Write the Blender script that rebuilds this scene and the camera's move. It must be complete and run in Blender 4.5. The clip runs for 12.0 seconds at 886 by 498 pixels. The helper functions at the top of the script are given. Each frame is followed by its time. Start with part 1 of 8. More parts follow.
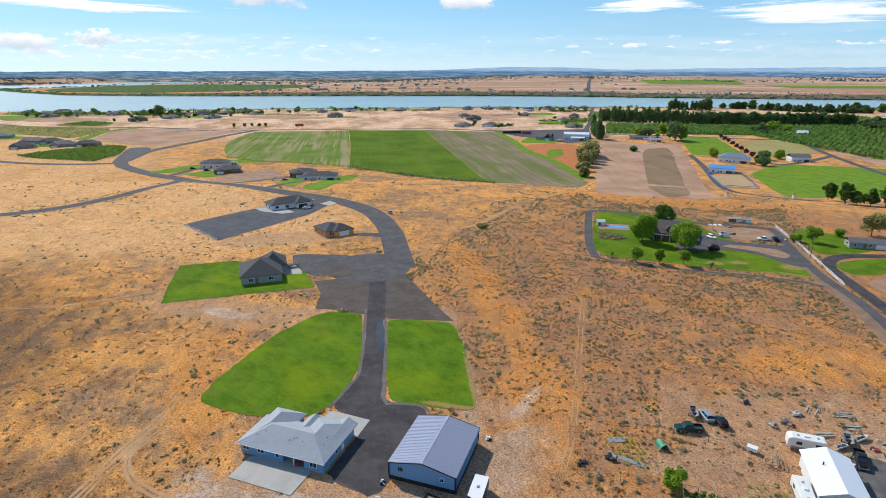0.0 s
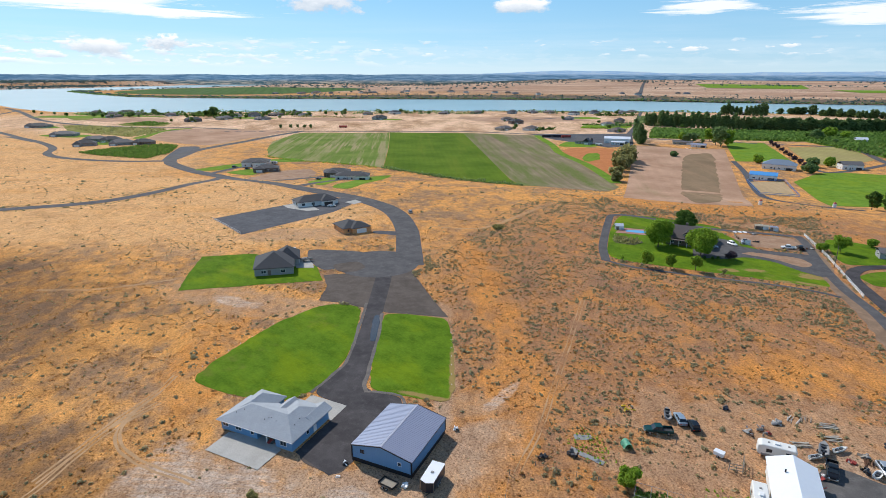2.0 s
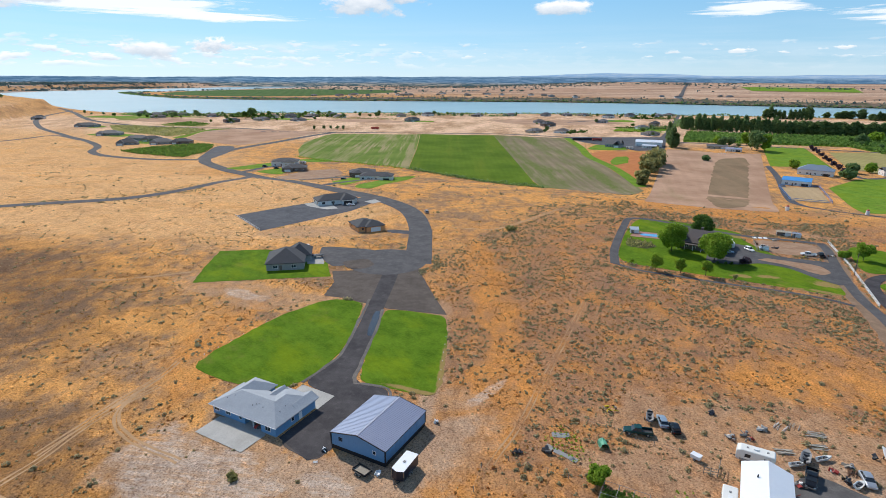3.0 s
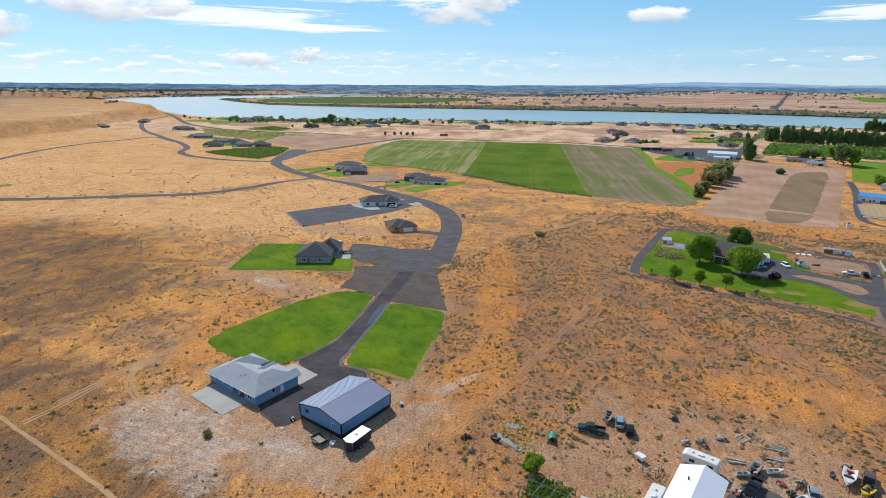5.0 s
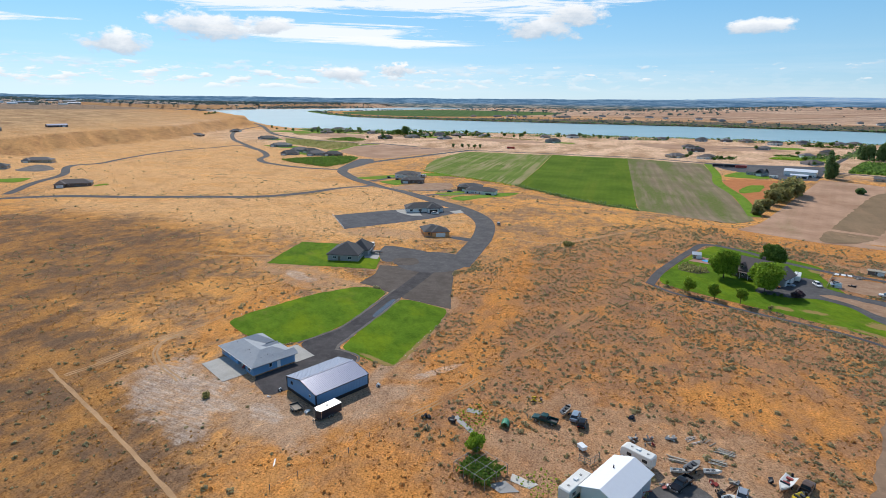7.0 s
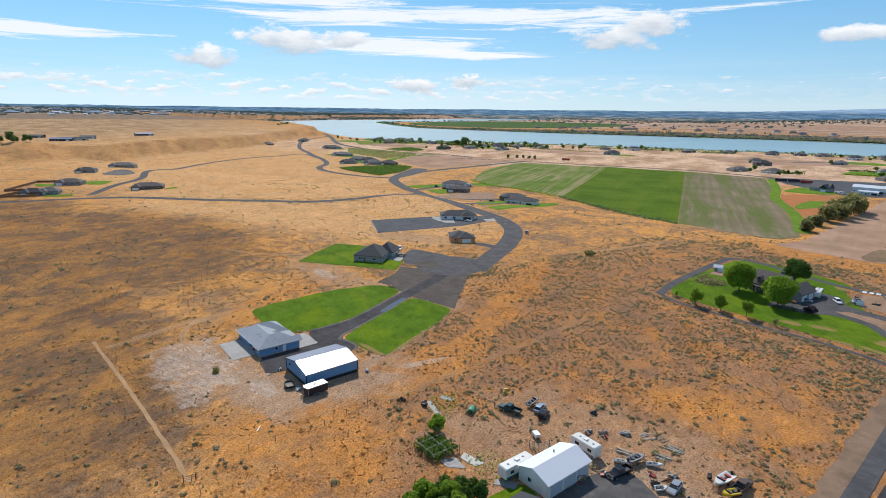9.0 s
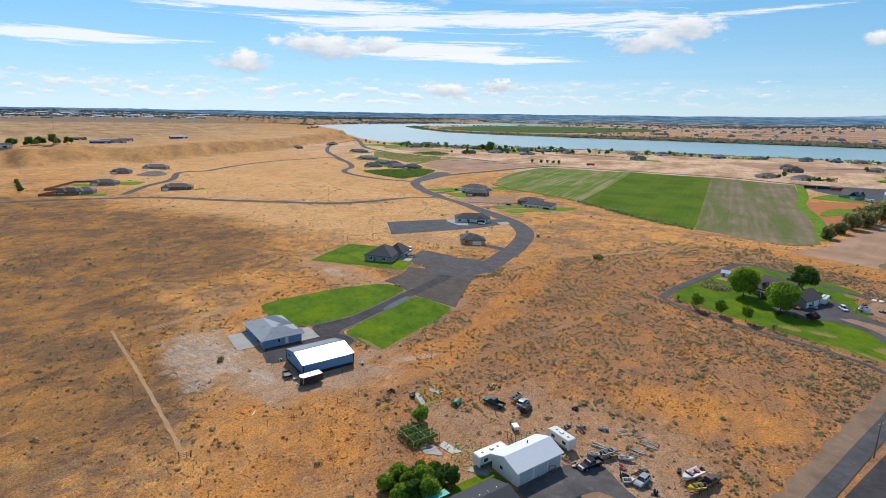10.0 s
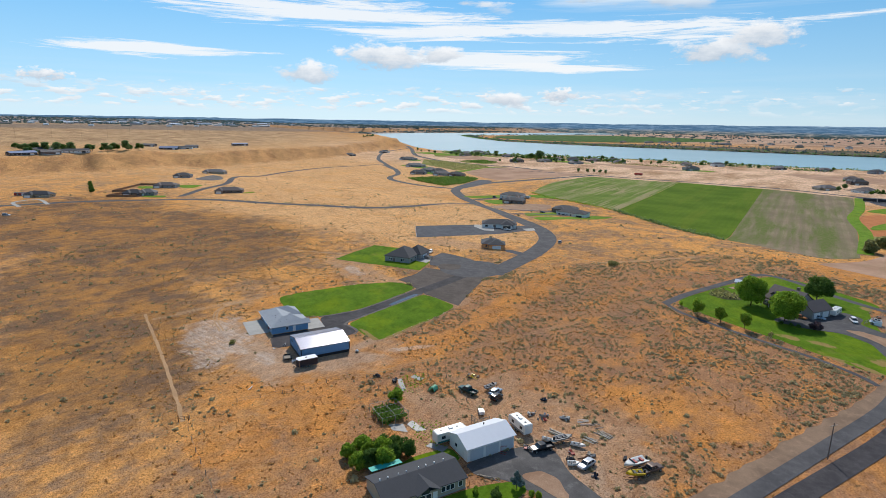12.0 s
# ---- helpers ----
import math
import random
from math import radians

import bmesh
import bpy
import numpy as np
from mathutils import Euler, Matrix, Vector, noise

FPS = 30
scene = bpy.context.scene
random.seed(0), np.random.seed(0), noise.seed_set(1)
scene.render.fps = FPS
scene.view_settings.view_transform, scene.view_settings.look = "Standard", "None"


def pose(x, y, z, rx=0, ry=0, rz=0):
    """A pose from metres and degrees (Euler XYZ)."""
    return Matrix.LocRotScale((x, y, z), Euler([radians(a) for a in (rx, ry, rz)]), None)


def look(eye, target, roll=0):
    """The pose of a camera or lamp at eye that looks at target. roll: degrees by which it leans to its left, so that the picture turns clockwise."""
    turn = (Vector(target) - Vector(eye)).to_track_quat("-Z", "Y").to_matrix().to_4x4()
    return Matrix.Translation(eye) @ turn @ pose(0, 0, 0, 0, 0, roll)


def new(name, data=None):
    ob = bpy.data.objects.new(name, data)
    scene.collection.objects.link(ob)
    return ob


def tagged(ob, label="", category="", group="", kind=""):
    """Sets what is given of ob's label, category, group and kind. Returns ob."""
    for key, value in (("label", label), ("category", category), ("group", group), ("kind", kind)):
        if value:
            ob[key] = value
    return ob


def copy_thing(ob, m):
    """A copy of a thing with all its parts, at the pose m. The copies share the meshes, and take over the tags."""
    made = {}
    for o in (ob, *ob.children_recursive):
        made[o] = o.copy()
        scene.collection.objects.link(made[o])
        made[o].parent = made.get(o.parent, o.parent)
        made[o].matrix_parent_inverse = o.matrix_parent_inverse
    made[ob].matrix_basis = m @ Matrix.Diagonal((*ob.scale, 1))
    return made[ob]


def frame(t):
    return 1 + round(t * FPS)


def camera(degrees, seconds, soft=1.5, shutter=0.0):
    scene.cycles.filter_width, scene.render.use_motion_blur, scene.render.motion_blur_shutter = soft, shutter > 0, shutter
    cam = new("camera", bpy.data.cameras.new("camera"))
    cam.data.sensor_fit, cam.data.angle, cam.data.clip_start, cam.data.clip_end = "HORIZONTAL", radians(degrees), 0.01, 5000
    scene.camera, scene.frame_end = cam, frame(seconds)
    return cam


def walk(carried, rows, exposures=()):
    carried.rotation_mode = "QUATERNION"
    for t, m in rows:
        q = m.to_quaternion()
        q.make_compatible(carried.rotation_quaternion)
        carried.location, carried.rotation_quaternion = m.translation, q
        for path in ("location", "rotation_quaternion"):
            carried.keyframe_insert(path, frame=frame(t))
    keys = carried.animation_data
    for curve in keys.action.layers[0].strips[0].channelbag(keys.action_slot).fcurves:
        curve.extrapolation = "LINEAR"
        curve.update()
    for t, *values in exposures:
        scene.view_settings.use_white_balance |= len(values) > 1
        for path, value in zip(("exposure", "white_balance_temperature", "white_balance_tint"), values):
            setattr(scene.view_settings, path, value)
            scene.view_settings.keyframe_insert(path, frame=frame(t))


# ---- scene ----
cam = camera(76.8, 12.0, 0.7)
METRES, EYE, TILT, LEAN, TURN = 137.8, 71.0, -0.24, -0.19, 19.1
ROWS = [
    (0.0, 0.0, 0.0, 0.0, 0.0, -17.43, -0.01),
    (0.5, 0.0197, -0.0054, -0.0007, 0.85, -17.36, -0.02),
    (1.0, 0.0458, -0.0122, -0.0017, 2.03, -17.29, -0.03),
    (1.5, 0.0767, -0.0191, -0.0027, 3.46, -17.19, -0.08),
    (2.0, 0.1121, -0.0258, -0.004, 5.12, -17.09, -0.11),
    (2.5, 0.1514, -0.0318, -0.005, 6.97, -16.99, -0.13),
    (3.0, 0.1928, -0.0374, -0.0059, 8.93, -16.87, -0.19),
    (5.0, 0.3742, -0.0591, -0.0085, 17.31, -16.11, -0.38),
    (5.5, 0.4221, -0.065, -0.009, 19.45, -15.81, -0.44),
    (6.0, 0.4712, -0.0701, -0.0089, 21.59, -15.57, -0.49),
    (6.5, 0.5201, -0.0746, -0.0104, 23.66, -15.21, -0.57),
    (7.0, 0.5677, -0.0778, -0.0116, 25.65, -14.87, -0.61),
    (9.0, 0.743, -0.0836, -0.0078, 32.55, -13.86, -0.71),
    (9.5, 0.7857, -0.0827, -0.0073, 34.11, -13.66, -0.8),
    (10.0, 0.8275, -0.0804, -0.0069, 35.63, -13.46, -0.87),
    (10.5, 0.8687, -0.0768, -0.0067, 37.12, -13.29, -0.9),
    (11.0, 0.9098, -0.0724, -0.0066, 38.59, -13.1, -0.94),
    (11.5, 0.951, -0.0668, -0.0067, 40.07, -12.9, -0.95),
    (12.0, 0.9923, -0.0602, -0.0067, 41.52, -12.68, -0.98),
]
walk(cam, [(t, pose(0, 0, EYE, TILT, LEAN, TURN) @ pose(METRES * x, METRES * y, METRES * z, 90 + pitch, roll, yaw)) for t, x, y, z, yaw, pitch, roll in ROWS],
     exposures=[(0.0, 0.24), (3.0, 0.19), (6.0, 0.12), (9.0, 0.08), (12.0, 0.02)])
# ---- land ----
# Shores of the river, and the foot of the bluff (x by y).
RIVER = [(5200, 2300), (2400, 1950), (700, 1600), (210, 1500), (-48, 1430), (-390, 1275), (-620, 1150), (-800, 1045),
         (-1000, 890), (-1220, 795), (-1450, 830), (-1998, 1010), (-2500, 1120), (-2905, 1290), (-3130, 1700),
         (-3160, 2100), (-3340, 2937), (-4200, 5600), (-3550, 5500), (-3049, 3699), (-2741, 2413), (-2650, 1900),
         (-2590, 1700), (-2200, 1530), (-1850, 1430), (-1600, 1480), (-1300, 1590), (-980, 1750), (-620, 1920),
         (-250, 2030), (109, 2060), (615, 2150), (2400, 2600), (5200, 3100)]
BLUFF_Y = [-3000, -400, -100, 57, 181, 300, 430, 560, 770, 900, 1100, 1300, 1850, 3500, 4700]
BLUFF_X = [400, -460, -640, -740, -830, -910, -1000, -1150, -1400, -1900, -2600, -2950, -3450, -3650, -4000]


def smooth(a, b, v):
    v = np.clip((v - a) / (b - a), 0, 1)
    return v * v * (3 - 2 * v)


def river_distance(x, y):
    """Metres from the shore: negative in the water."""
    best, inside = np.full(x.shape, 1e9), np.zeros(x.shape, bool)
    for (ax, ay), (bx, by) in zip(RIVER, RIVER[1:] + RIVER[:1]):
        k = np.clip(((x - ax) * (bx - ax) + (y - ay) * (by - ay)) / ((bx - ax) ** 2 + (by - ay) ** 2), 0, 1)
        best = np.minimum(best, np.hypot(x - ax - k * (bx - ax), y - ay - k * (by - ay)))
        cross = (ay > y) != (by > y)
        inside ^= cross & (x < (bx - ax) * (y - ay) / (by - ay + 1e-9) + ax)
    return np.where(inside, -best, best)


def ground_z(x, y):
    x, y = np.asarray(x, float), np.asarray(y, float)
    fade = smooth(90, 300, np.hypot(x + 20, y - 110))
    waves = fade * (0.5 * np.sin(x / 47 + 1.3) * np.cos(y / 61) + 0.35 * np.sin(x / 19 + y / 33))
    s = y - 0.4 * np.minimum(x + 100, 0) - 0.1 * np.maximum(x + 40, 0)
    z = -0.5 - 7.5 * smooth(335, 430, s) + waves * (1 - 0.7 * smooth(335, 430, s))
    edge = np.interp(y, BLUFF_Y, BLUFF_X) - x + 9 * np.sin(y / 23 + np.sin(y / 61)) + 7 * np.sin(y / 9.7 + 2 * np.sin(y / 37))
    z = z + 21 * smooth(0, 58, edge) + 0.008 * np.maximum(edge - 85, 0)
    d = river_distance(x, y)
    north = (y > 1250 + 0.28 * (x + 600)) & (x > -3200)
    low = np.where(north, -9.5 + 12.5 * smooth(-1900, -900, x) + 0.002 * np.maximum(y - 2000, 0) + 0.016 * np.maximum(np.hypot(x, y) - 3000, 0) * smooth(-2200, -900, x), z)
    reach = np.where(north, 150, 40)
    return np.where(d < 0, np.maximum(-12 + 0.25 * d, -17), -12 + (low + 12) * smooth(0, 1, d / reach))

# ---- light ----
world = bpy.data.worlds.new("sky")
scene.world = world
world.use_nodes = True
wn, wl = world.node_tree.nodes, world.node_tree.links
wn.clear()
SUN_ELEVATION, SUN_FROM = 41.5, -60.0     # degrees; the sun stands ahead and to the west


sky = wn.new("ShaderNodeTexSky")
sky.sky_type, sky.sun_disc = "NISHITA", False
sky.sun_elevation, sky.sun_rotation = radians(SUN_ELEVATION), radians(SUN_FROM)
sky.air_density, sky.dust_density, sky.ozone_density = 1.0, 0.2, 3.0
coord = wn.new("ShaderNodeTexCoord")
split = wn.new("ShaderNodeSeparateXYZ")
wl.new(coord.outputs["Generated"], split.inputs[0])


def wmath(op, a, b=None, clamp=False):
    n = wn.new("ShaderNodeMath")
    n.operation, n.use_clamp = op, clamp
    for i, v in enumerate((a, b)):
        if v is None:
            continue
        if isinstance(v, (int, float)):
            n.inputs[i].default_value = v
        else:
            wl.new(v, n.inputs[i])
    return n.outputs[0]


def wnoise(vec, scale, detail, rough, distortion=0.0):
    n = wn.new("ShaderNodeTexNoise")
    n.inputs["Scale"].default_value, n.inputs["Detail"].default_value = scale, detail
    n.inputs["Roughness"].default_value, n.inputs["Distortion"].default_value = rough, distortion
    wl.new(vec, n.inputs["Vector"])
    return n.outputs[0]


def wramp(fac, stops):
    n = wn.new("ShaderNodeValToRGB")
    els = n.color_ramp.elements
    els[0].position, els[0].color = stops[0]
    els[1].position, els[1].color = stops[-1]
    for p, c in stops[1:-1]:
        e = els.new(p)
        e.color = c
    wl.new(fac, n.inputs[0])
    return n.outputs[0]


def wmix(fac, a, b):
    n = wn.new("ShaderNodeMix")
    n.data_type = "RGBA"
    for s, v in ((0, fac), (6, a), (7, b)):
        if hasattr(v, "is_output"):
            wl.new(v, n.inputs[s])
        else:
            n.inputs[s].default_value = v
    return n.outputs[2]


# Clouds: seen edge-on, low over the horizon, by bearing and height; thin streaks above them.
flat_len = wmath("SQRT", wmath("ADD", wmath("MULTIPLY", split.outputs[0], split.outputs[0]), wmath("MULTIPLY", split.outputs[1], split.outputs[1])))
bearing = wmath("ARCTAN2", split.outputs[0], split.outputs[1])
rise_ = wmath("ARCTAN2", split.outputs[2], flat_len)


def cloud_noise(across, tall, shift, detail, rough, slant=0.0, distortion=0.0):
    c = wn.new("ShaderNodeCombineXYZ")
    wl.new(wmath("ADD", wmath("MULTIPLY", bearing, across), wmath("MULTIPLY", rise_, slant)), c.inputs[0])
    wl.new(wmath("MULTIPLY", wmath("ADD", rise_, shift), tall), c.inputs[1])
    return wnoise(c.outputs[0], 1.0, detail, rough, distortion)


def band(lo0, lo1, hi0, hi1):
    """1 between two heights, in radians."""
    a = wramp(wmath("MULTIPLY", rise_, 2.0), [(lo0 * 2, (0, 0, 0, 1)), (lo1 * 2, (1, 1, 1, 1))])
    b = wramp(wmath("MULTIPLY", rise_, 2.0), [(hi0 * 2, (1, 1, 1, 1)), (hi1 * 2, (0, 0, 0, 1))])
    return wmath("MULTIPLY", a, b)


def puffs(across, tall, lo, hi, shift, step):
    n = cloud_noise(across, tall, shift, 7, 0.58)
    over = cloud_noise(across, tall, shift + step, 3, 0.5)
    under = cloud_noise(across, tall, shift - step, 3, 0.5)
    return wramp(n, [(lo, (0, 0, 0, 1)), (hi, (1, 1, 1, 1))]), wmath("ADD", wmath("MULTIPLY", wmath("SUBTRACT", under, over), 2.6), 0.62, True)


large, large_light = puffs(6.5, 24, 0.56, 0.63, 1.7, 0.010)
large = wmath("MULTIPLY", large, band(0.16, 0.19, 0.4, 0.7))
small, small_light = puffs(24, 90, 0.590, 0.64, 0.31, 0.004)
small = wmath("MULTIPLY", small, band(0.026, 0.036, 0.046, 0.058))
bank, bank_light = puffs(26, 95, 0.50, 0.57, 0.77, 0.004)
bank = wmath("MULTIPLY", wmath("MULTIPLY", bank, band(0.010, 0.018, 0.036, 0.052)), wramp(wmath("ADD", wmath("MULTIPLY", bearing, -0.8), 0.0, True), [(0.3, (0.12, 0.12, 0.12, 1)), (0.75, (1, 1, 1, 1))]))
streak = wramp(cloud_noise(1.5, 32, 0.9, 9, 0.62, 2.0, 0.5), [(0.52, (0, 0, 0, 1)), (0.66, (1, 1, 1, 1))])
streak = wmath("MULTIPLY", streak, band(0.16, 0.20, 0.7, 1.2))
veil = wramp(cloud_noise(3.0, 55, 0.4, 6, 0.6), [(0.42, (0, 0, 0, 1)), (0.70, (1, 1, 1, 1))])
veil = wmath("MULTIPLY", wmath("MULTIPLY", veil, band(0.0, 0.01, 0.04, 0.09)), 0.25)
aloft = wn.new("ShaderNodeCombineXYZ")
wl.new(bearing, aloft.inputs[0])
wl.new(rise_, aloft.inputs[1])
billow = wmath("SUBTRACT", cloud_noise(24, 46, 0.2, 8, 0.62), 0.5)
fine_billow = wmath("SUBTRACT", cloud_noise(75, 130, 0.3, 7, 0.62), 0.5)
shred = wmath("SUBTRACT", cloud_noise(4.5, 75, 0.6, 10, 0.72, 3.0, 0.6), 0.5)


def cloud_at(b, r, w, h, rough, edge):
    """A cloud by bearing, height and half sizes; gives its cover and how far up in it."""
    m = wn.new("ShaderNodeMapping")
    m.vector_type = "TEXTURE"
    m.inputs["Location"].default_value, m.inputs["Scale"].default_value = (b, r, 0), (w, h, 1)
    wl.new(aloft.outputs[0], m.inputs[0])
    s = wn.new("ShaderNodeSeparateXYZ")
    wl.new(m.outputs[0], s.inputs[0])
    d = wn.new("ShaderNodeVectorMath")
    d.operation = "LENGTH"
    wl.new(m.outputs[0], d.inputs[0])
    cover = wramp(wmath("ADD", wmath("SUBTRACT", 1.0, d.outputs["Value"]), wmath("MULTIPLY", rough, edge), True), [(0.12, (0, 0, 0, 1)), (0.5, (1, 1, 1, 1))])
    return cover, s.outputs[1]


STREAKS = [(-1.27, 0.167, 0.29, 0.024), (-0.858, 0.145, 0.44, 0.02), (-1.517, 0.097, 0.16, 0.011), (-0.958, 0.099, 0.25, 0.017), (-0.88, 0.089, 0.15, 0.009), (0.216, 0.083, 0.14, 0.018), (-0.013, 0.098, 0.08, 0.012)]
HEAPS = [(-1.164, 0.103, 0.075, 0.02), (-1.064, 0.107, 0.036, 0.013), (-1.286, 0.074, 0.046, 0.016), (-0.624, 0.112, 0.061, 0.018), (-0.565, 0.131, 0.043, 0.019), (-1.66, 0.054, 0.031, 0.008), (-0.3, 0.106, 0.05, 0.01), (-0.86, 0.045, 0.03, 0.010), (-0.95, 0.036, 0.04, 0.010)]
hue = wn.new("ShaderNodeHueSaturation")
hue.inputs["Saturation"].default_value, hue.inputs["Value"].default_value = 1.25, 1.0
wl.new(sky.outputs[0], hue.inputs["Color"])
# The lower sky: pale at the horizon, clear blue above it.
low = wramp(wmath("MULTIPLY", rise_, 1.0, True), [(0.25, (1, 1, 1, 1)), (0.7, (0, 0, 0, 1))])
air = wramp(wmath("MULTIPLY", rise_, 4.0, True), [(0.0, (0.56, 0.79, 0.95, 1)), (0.2, (0.38, 0.68, 0.94, 1)), (0.8, (0.17, 0.49, 0.87, 1))])
lift_air = wn.new("ShaderNodeVectorMath")
lift_air.operation = "SCALE"
# brighter towards the sun's side
wl.new(wmath("MULTIPLY", wmath("ADD", wmath("MULTIPLY", wmath("MULTIPLY", bearing, -0.8, True), 0.27), 1.0), 9.1), lift_air.inputs["Scale"])
wl.new(air, lift_air.inputs[0])
clear = wmix(wmath("MULTIPLY", low, 0.85), hue.outputs[0], lift_air.outputs[0])
cloudy = wmix(veil, clear, (8.3, 9.0, 9.6, 1))
cloudy = wmix(wmath("MULTIPLY", streak, 0.8), cloudy, (9.2, 9.6, 9.9, 1))
cloudy = wmix(wmath("MULTIPLY", bank, 0.88), cloudy, wmix(bank_light, (6.4, 7.4, 8.4, 1), (9.6, 9.8, 10.0, 1)))
cloudy = wmix(wmath("MULTIPLY", small, 0.9), cloudy, wmix(small_light, (6.2, 7.2, 8.2, 1), (9.6, 9.8, 10.0, 1)))
cloudy = wmix(wmath("MULTIPLY", large, 0.92), cloudy, wmix(large_light, (4.8, 5.7, 6.8, 1), (9.5, 9.7, 9.9, 1)))
for b, r, w, h in STREAKS:
    cover, up = cloud_at(b, r, w, h, shred, 3.4)
    cloudy = wmix(wmath("MULTIPLY", cover, 0.9), cloudy, (9.5, 9.8, 10.1, 1))
for b, r, w, h in HEAPS:
    puff = billow if w > 0.035 else fine_billow
    cover, up = cloud_at(b, r, 1.25 * w, 1.3 * h, puff, 2.4)
    lit = wmath("ADD", wmath("ADD", wmath("MULTIPLY", up, 0.7), 0.5), wmath("MULTIPLY", puff, 1.8), True)
    cloudy = wmix(wmath("MULTIPLY", cover, 0.93), cloudy, wmix(lit, (5.2, 6.1, 7.2, 1), (9.8, 9.9, 10.1, 1)))
back = wn.new("ShaderNodeBackground")
back.inputs[1].default_value = 0.095
wl.new(cloudy, back.inputs[0])
wout = wn.new("ShaderNodeOutputWorld")
wl.new(back.outputs[0], wout.inputs[0])

sun_data = bpy.data.lights.new("sun", "SUN")
sun_data.energy, sun_data.angle, sun_data.color = 3.6, radians(0.53), (1.0, 0.95, 0.87)
sun = new("sun", sun_data)
SUN_WAY = Vector((math.sin(radians(SUN_FROM)) * math.cos(radians(SUN_ELEVATION)), math.cos(radians(SUN_FROM)) * math.cos(radians(SUN_ELEVATION)), math.sin(radians(SUN_ELEVATION))))
sun.matrix_world = look(SUN_WAY * 100, (0, 0, 0))
scene.view_settings.exposure = 0.22

# ---- materials ----


class Nodes:
    """A node material: noises, ramps and mixes on the object's own place in metres."""

    def __init__(self, name, rough=0.8, metal=0.0):
        self.mat = bpy.data.materials.new(name)
        self.mat.use_nodes = True
        self.n, self.l = self.mat.node_tree.nodes, self.mat.node_tree.links
        self.bsdf = self.n["Principled BSDF"]
        self.bsdf.inputs["Roughness"].default_value = rough
        self.bsdf.inputs["Metallic"].default_value = metal
        self.place = self.n.new("ShaderNodeNewGeometry").outputs["Position"]

    def set(self, socket, v):
        if hasattr(v, "is_output"):
            self.l.new(v, socket)
        else:
            socket.default_value = v if not isinstance(v, tuple) or len(v) == 4 else (*v, 1)

    def noise(self, scale, detail=4, rough=0.55, stretch=None, turn=0, distortion=0.0):
        """scale: features per metre."""
        vec = self.place
        if stretch:
            m = self.n.new("ShaderNodeMapping")
            m.vector_type = "TEXTURE"
            m.inputs["Scale"].default_value, m.inputs["Rotation"].default_value = tuple(1 / v for v in stretch), (0, 0, radians(turn))
            self.l.new(vec, m.inputs[0])
            vec = m.outputs[0]
        t = self.n.new("ShaderNodeTexNoise")
        for k, v in (("Scale", scale), ("Detail", detail), ("Roughness", rough), ("Distortion", distortion)):
            t.inputs[k].default_value = v
        self.l.new(vec, t.inputs["Vector"])
        return t.outputs[0]

    def ramp(self, fac, a, b, lo=0.0, hi=1.0):
        n = self.n.new("ShaderNodeMapRange")
        n.interpolation_type = "SMOOTHSTEP"
        for i, v in enumerate((a, b, lo, hi)):
            n.inputs[i + 1].default_value = v
        self.l.new(fac, n.inputs[0])
        return n.outputs[0]

    def math(self, op, a, b):
        n = self.n.new("ShaderNodeMath")
        n.operation = op
        self.set(n.inputs[0], a)
        self.set(n.inputs[1], b)
        return n.outputs[0]

    def mix(self, fac, a, b, how="MIX"):
        n = self.n.new("ShaderNodeMix")
        n.data_type, n.blend_type = "RGBA", how
        self.set(n.inputs[0], fac)
        self.set(n.inputs[6], a)
        self.set(n.inputs[7], b)
        return n.outputs[2]

    def random(self, island=False):
        if island:
            return self.n.new("ShaderNodeNewGeometry").outputs["Random Per Island"]
        return self.n.new("ShaderNodeObjectInfo").outputs["Random"]

    def wave(self, scale, turn=0, distortion=0.0, axis="X"):
        m = self.n.new("ShaderNodeMapping")
        m.vector_type = "TEXTURE"
        m.inputs["Rotation"].default_value = (0, 0, radians(turn))
        self.l.new(self.place, m.inputs[0])
        w = self.n.new("ShaderNodeTexWave")
        w.bands_direction = axis
        w.inputs["Scale"].default_value, w.inputs["Distortion"].default_value = scale, distortion
        self.l.new(m.outputs[0], w.inputs["Vector"])
        return w.outputs[1]

    def bump(self, height, strength=0.3, distance=0.05):
        b = self.n.new("ShaderNodeBump")
        b.inputs["Strength"].default_value, b.inputs["Distance"].default_value = strength, distance
        self.l.new(height, b.inputs["Height"])
        self.l.new(b.outputs[0], self.bsdf.inputs["Normal"])
        return self

    def oval(self, wobble, cx, cy, rx, ry, turn=0, rough=0.9):
        """1 inside an oval with a ragged edge, 0 outside."""
        m = self.n.new("ShaderNodeMapping")
        m.vector_type = "TEXTURE"
        m.inputs["Location"].default_value, m.inputs["Rotation"].default_value, m.inputs["Scale"].default_value = (cx, cy, 0), (0, 0, radians(turn)), (rx, ry, 1e6)
        self.l.new(self.place, m.inputs[0])
        ln = self.n.new("ShaderNodeVectorMath")
        ln.operation = "LENGTH"
        self.l.new(m.outputs[0], ln.inputs[0])
        d = self.math("ADD", ln.outputs["Value"], self.math("MULTIPLY", self.math("SUBTRACT", wobble, 0.5), 3.2 * rough))
        return self.ramp(d, 1.25, 0.75)

    def colour(self, c):
        self.set(self.bsdf.inputs["Base Color"], c)
        return self.mat


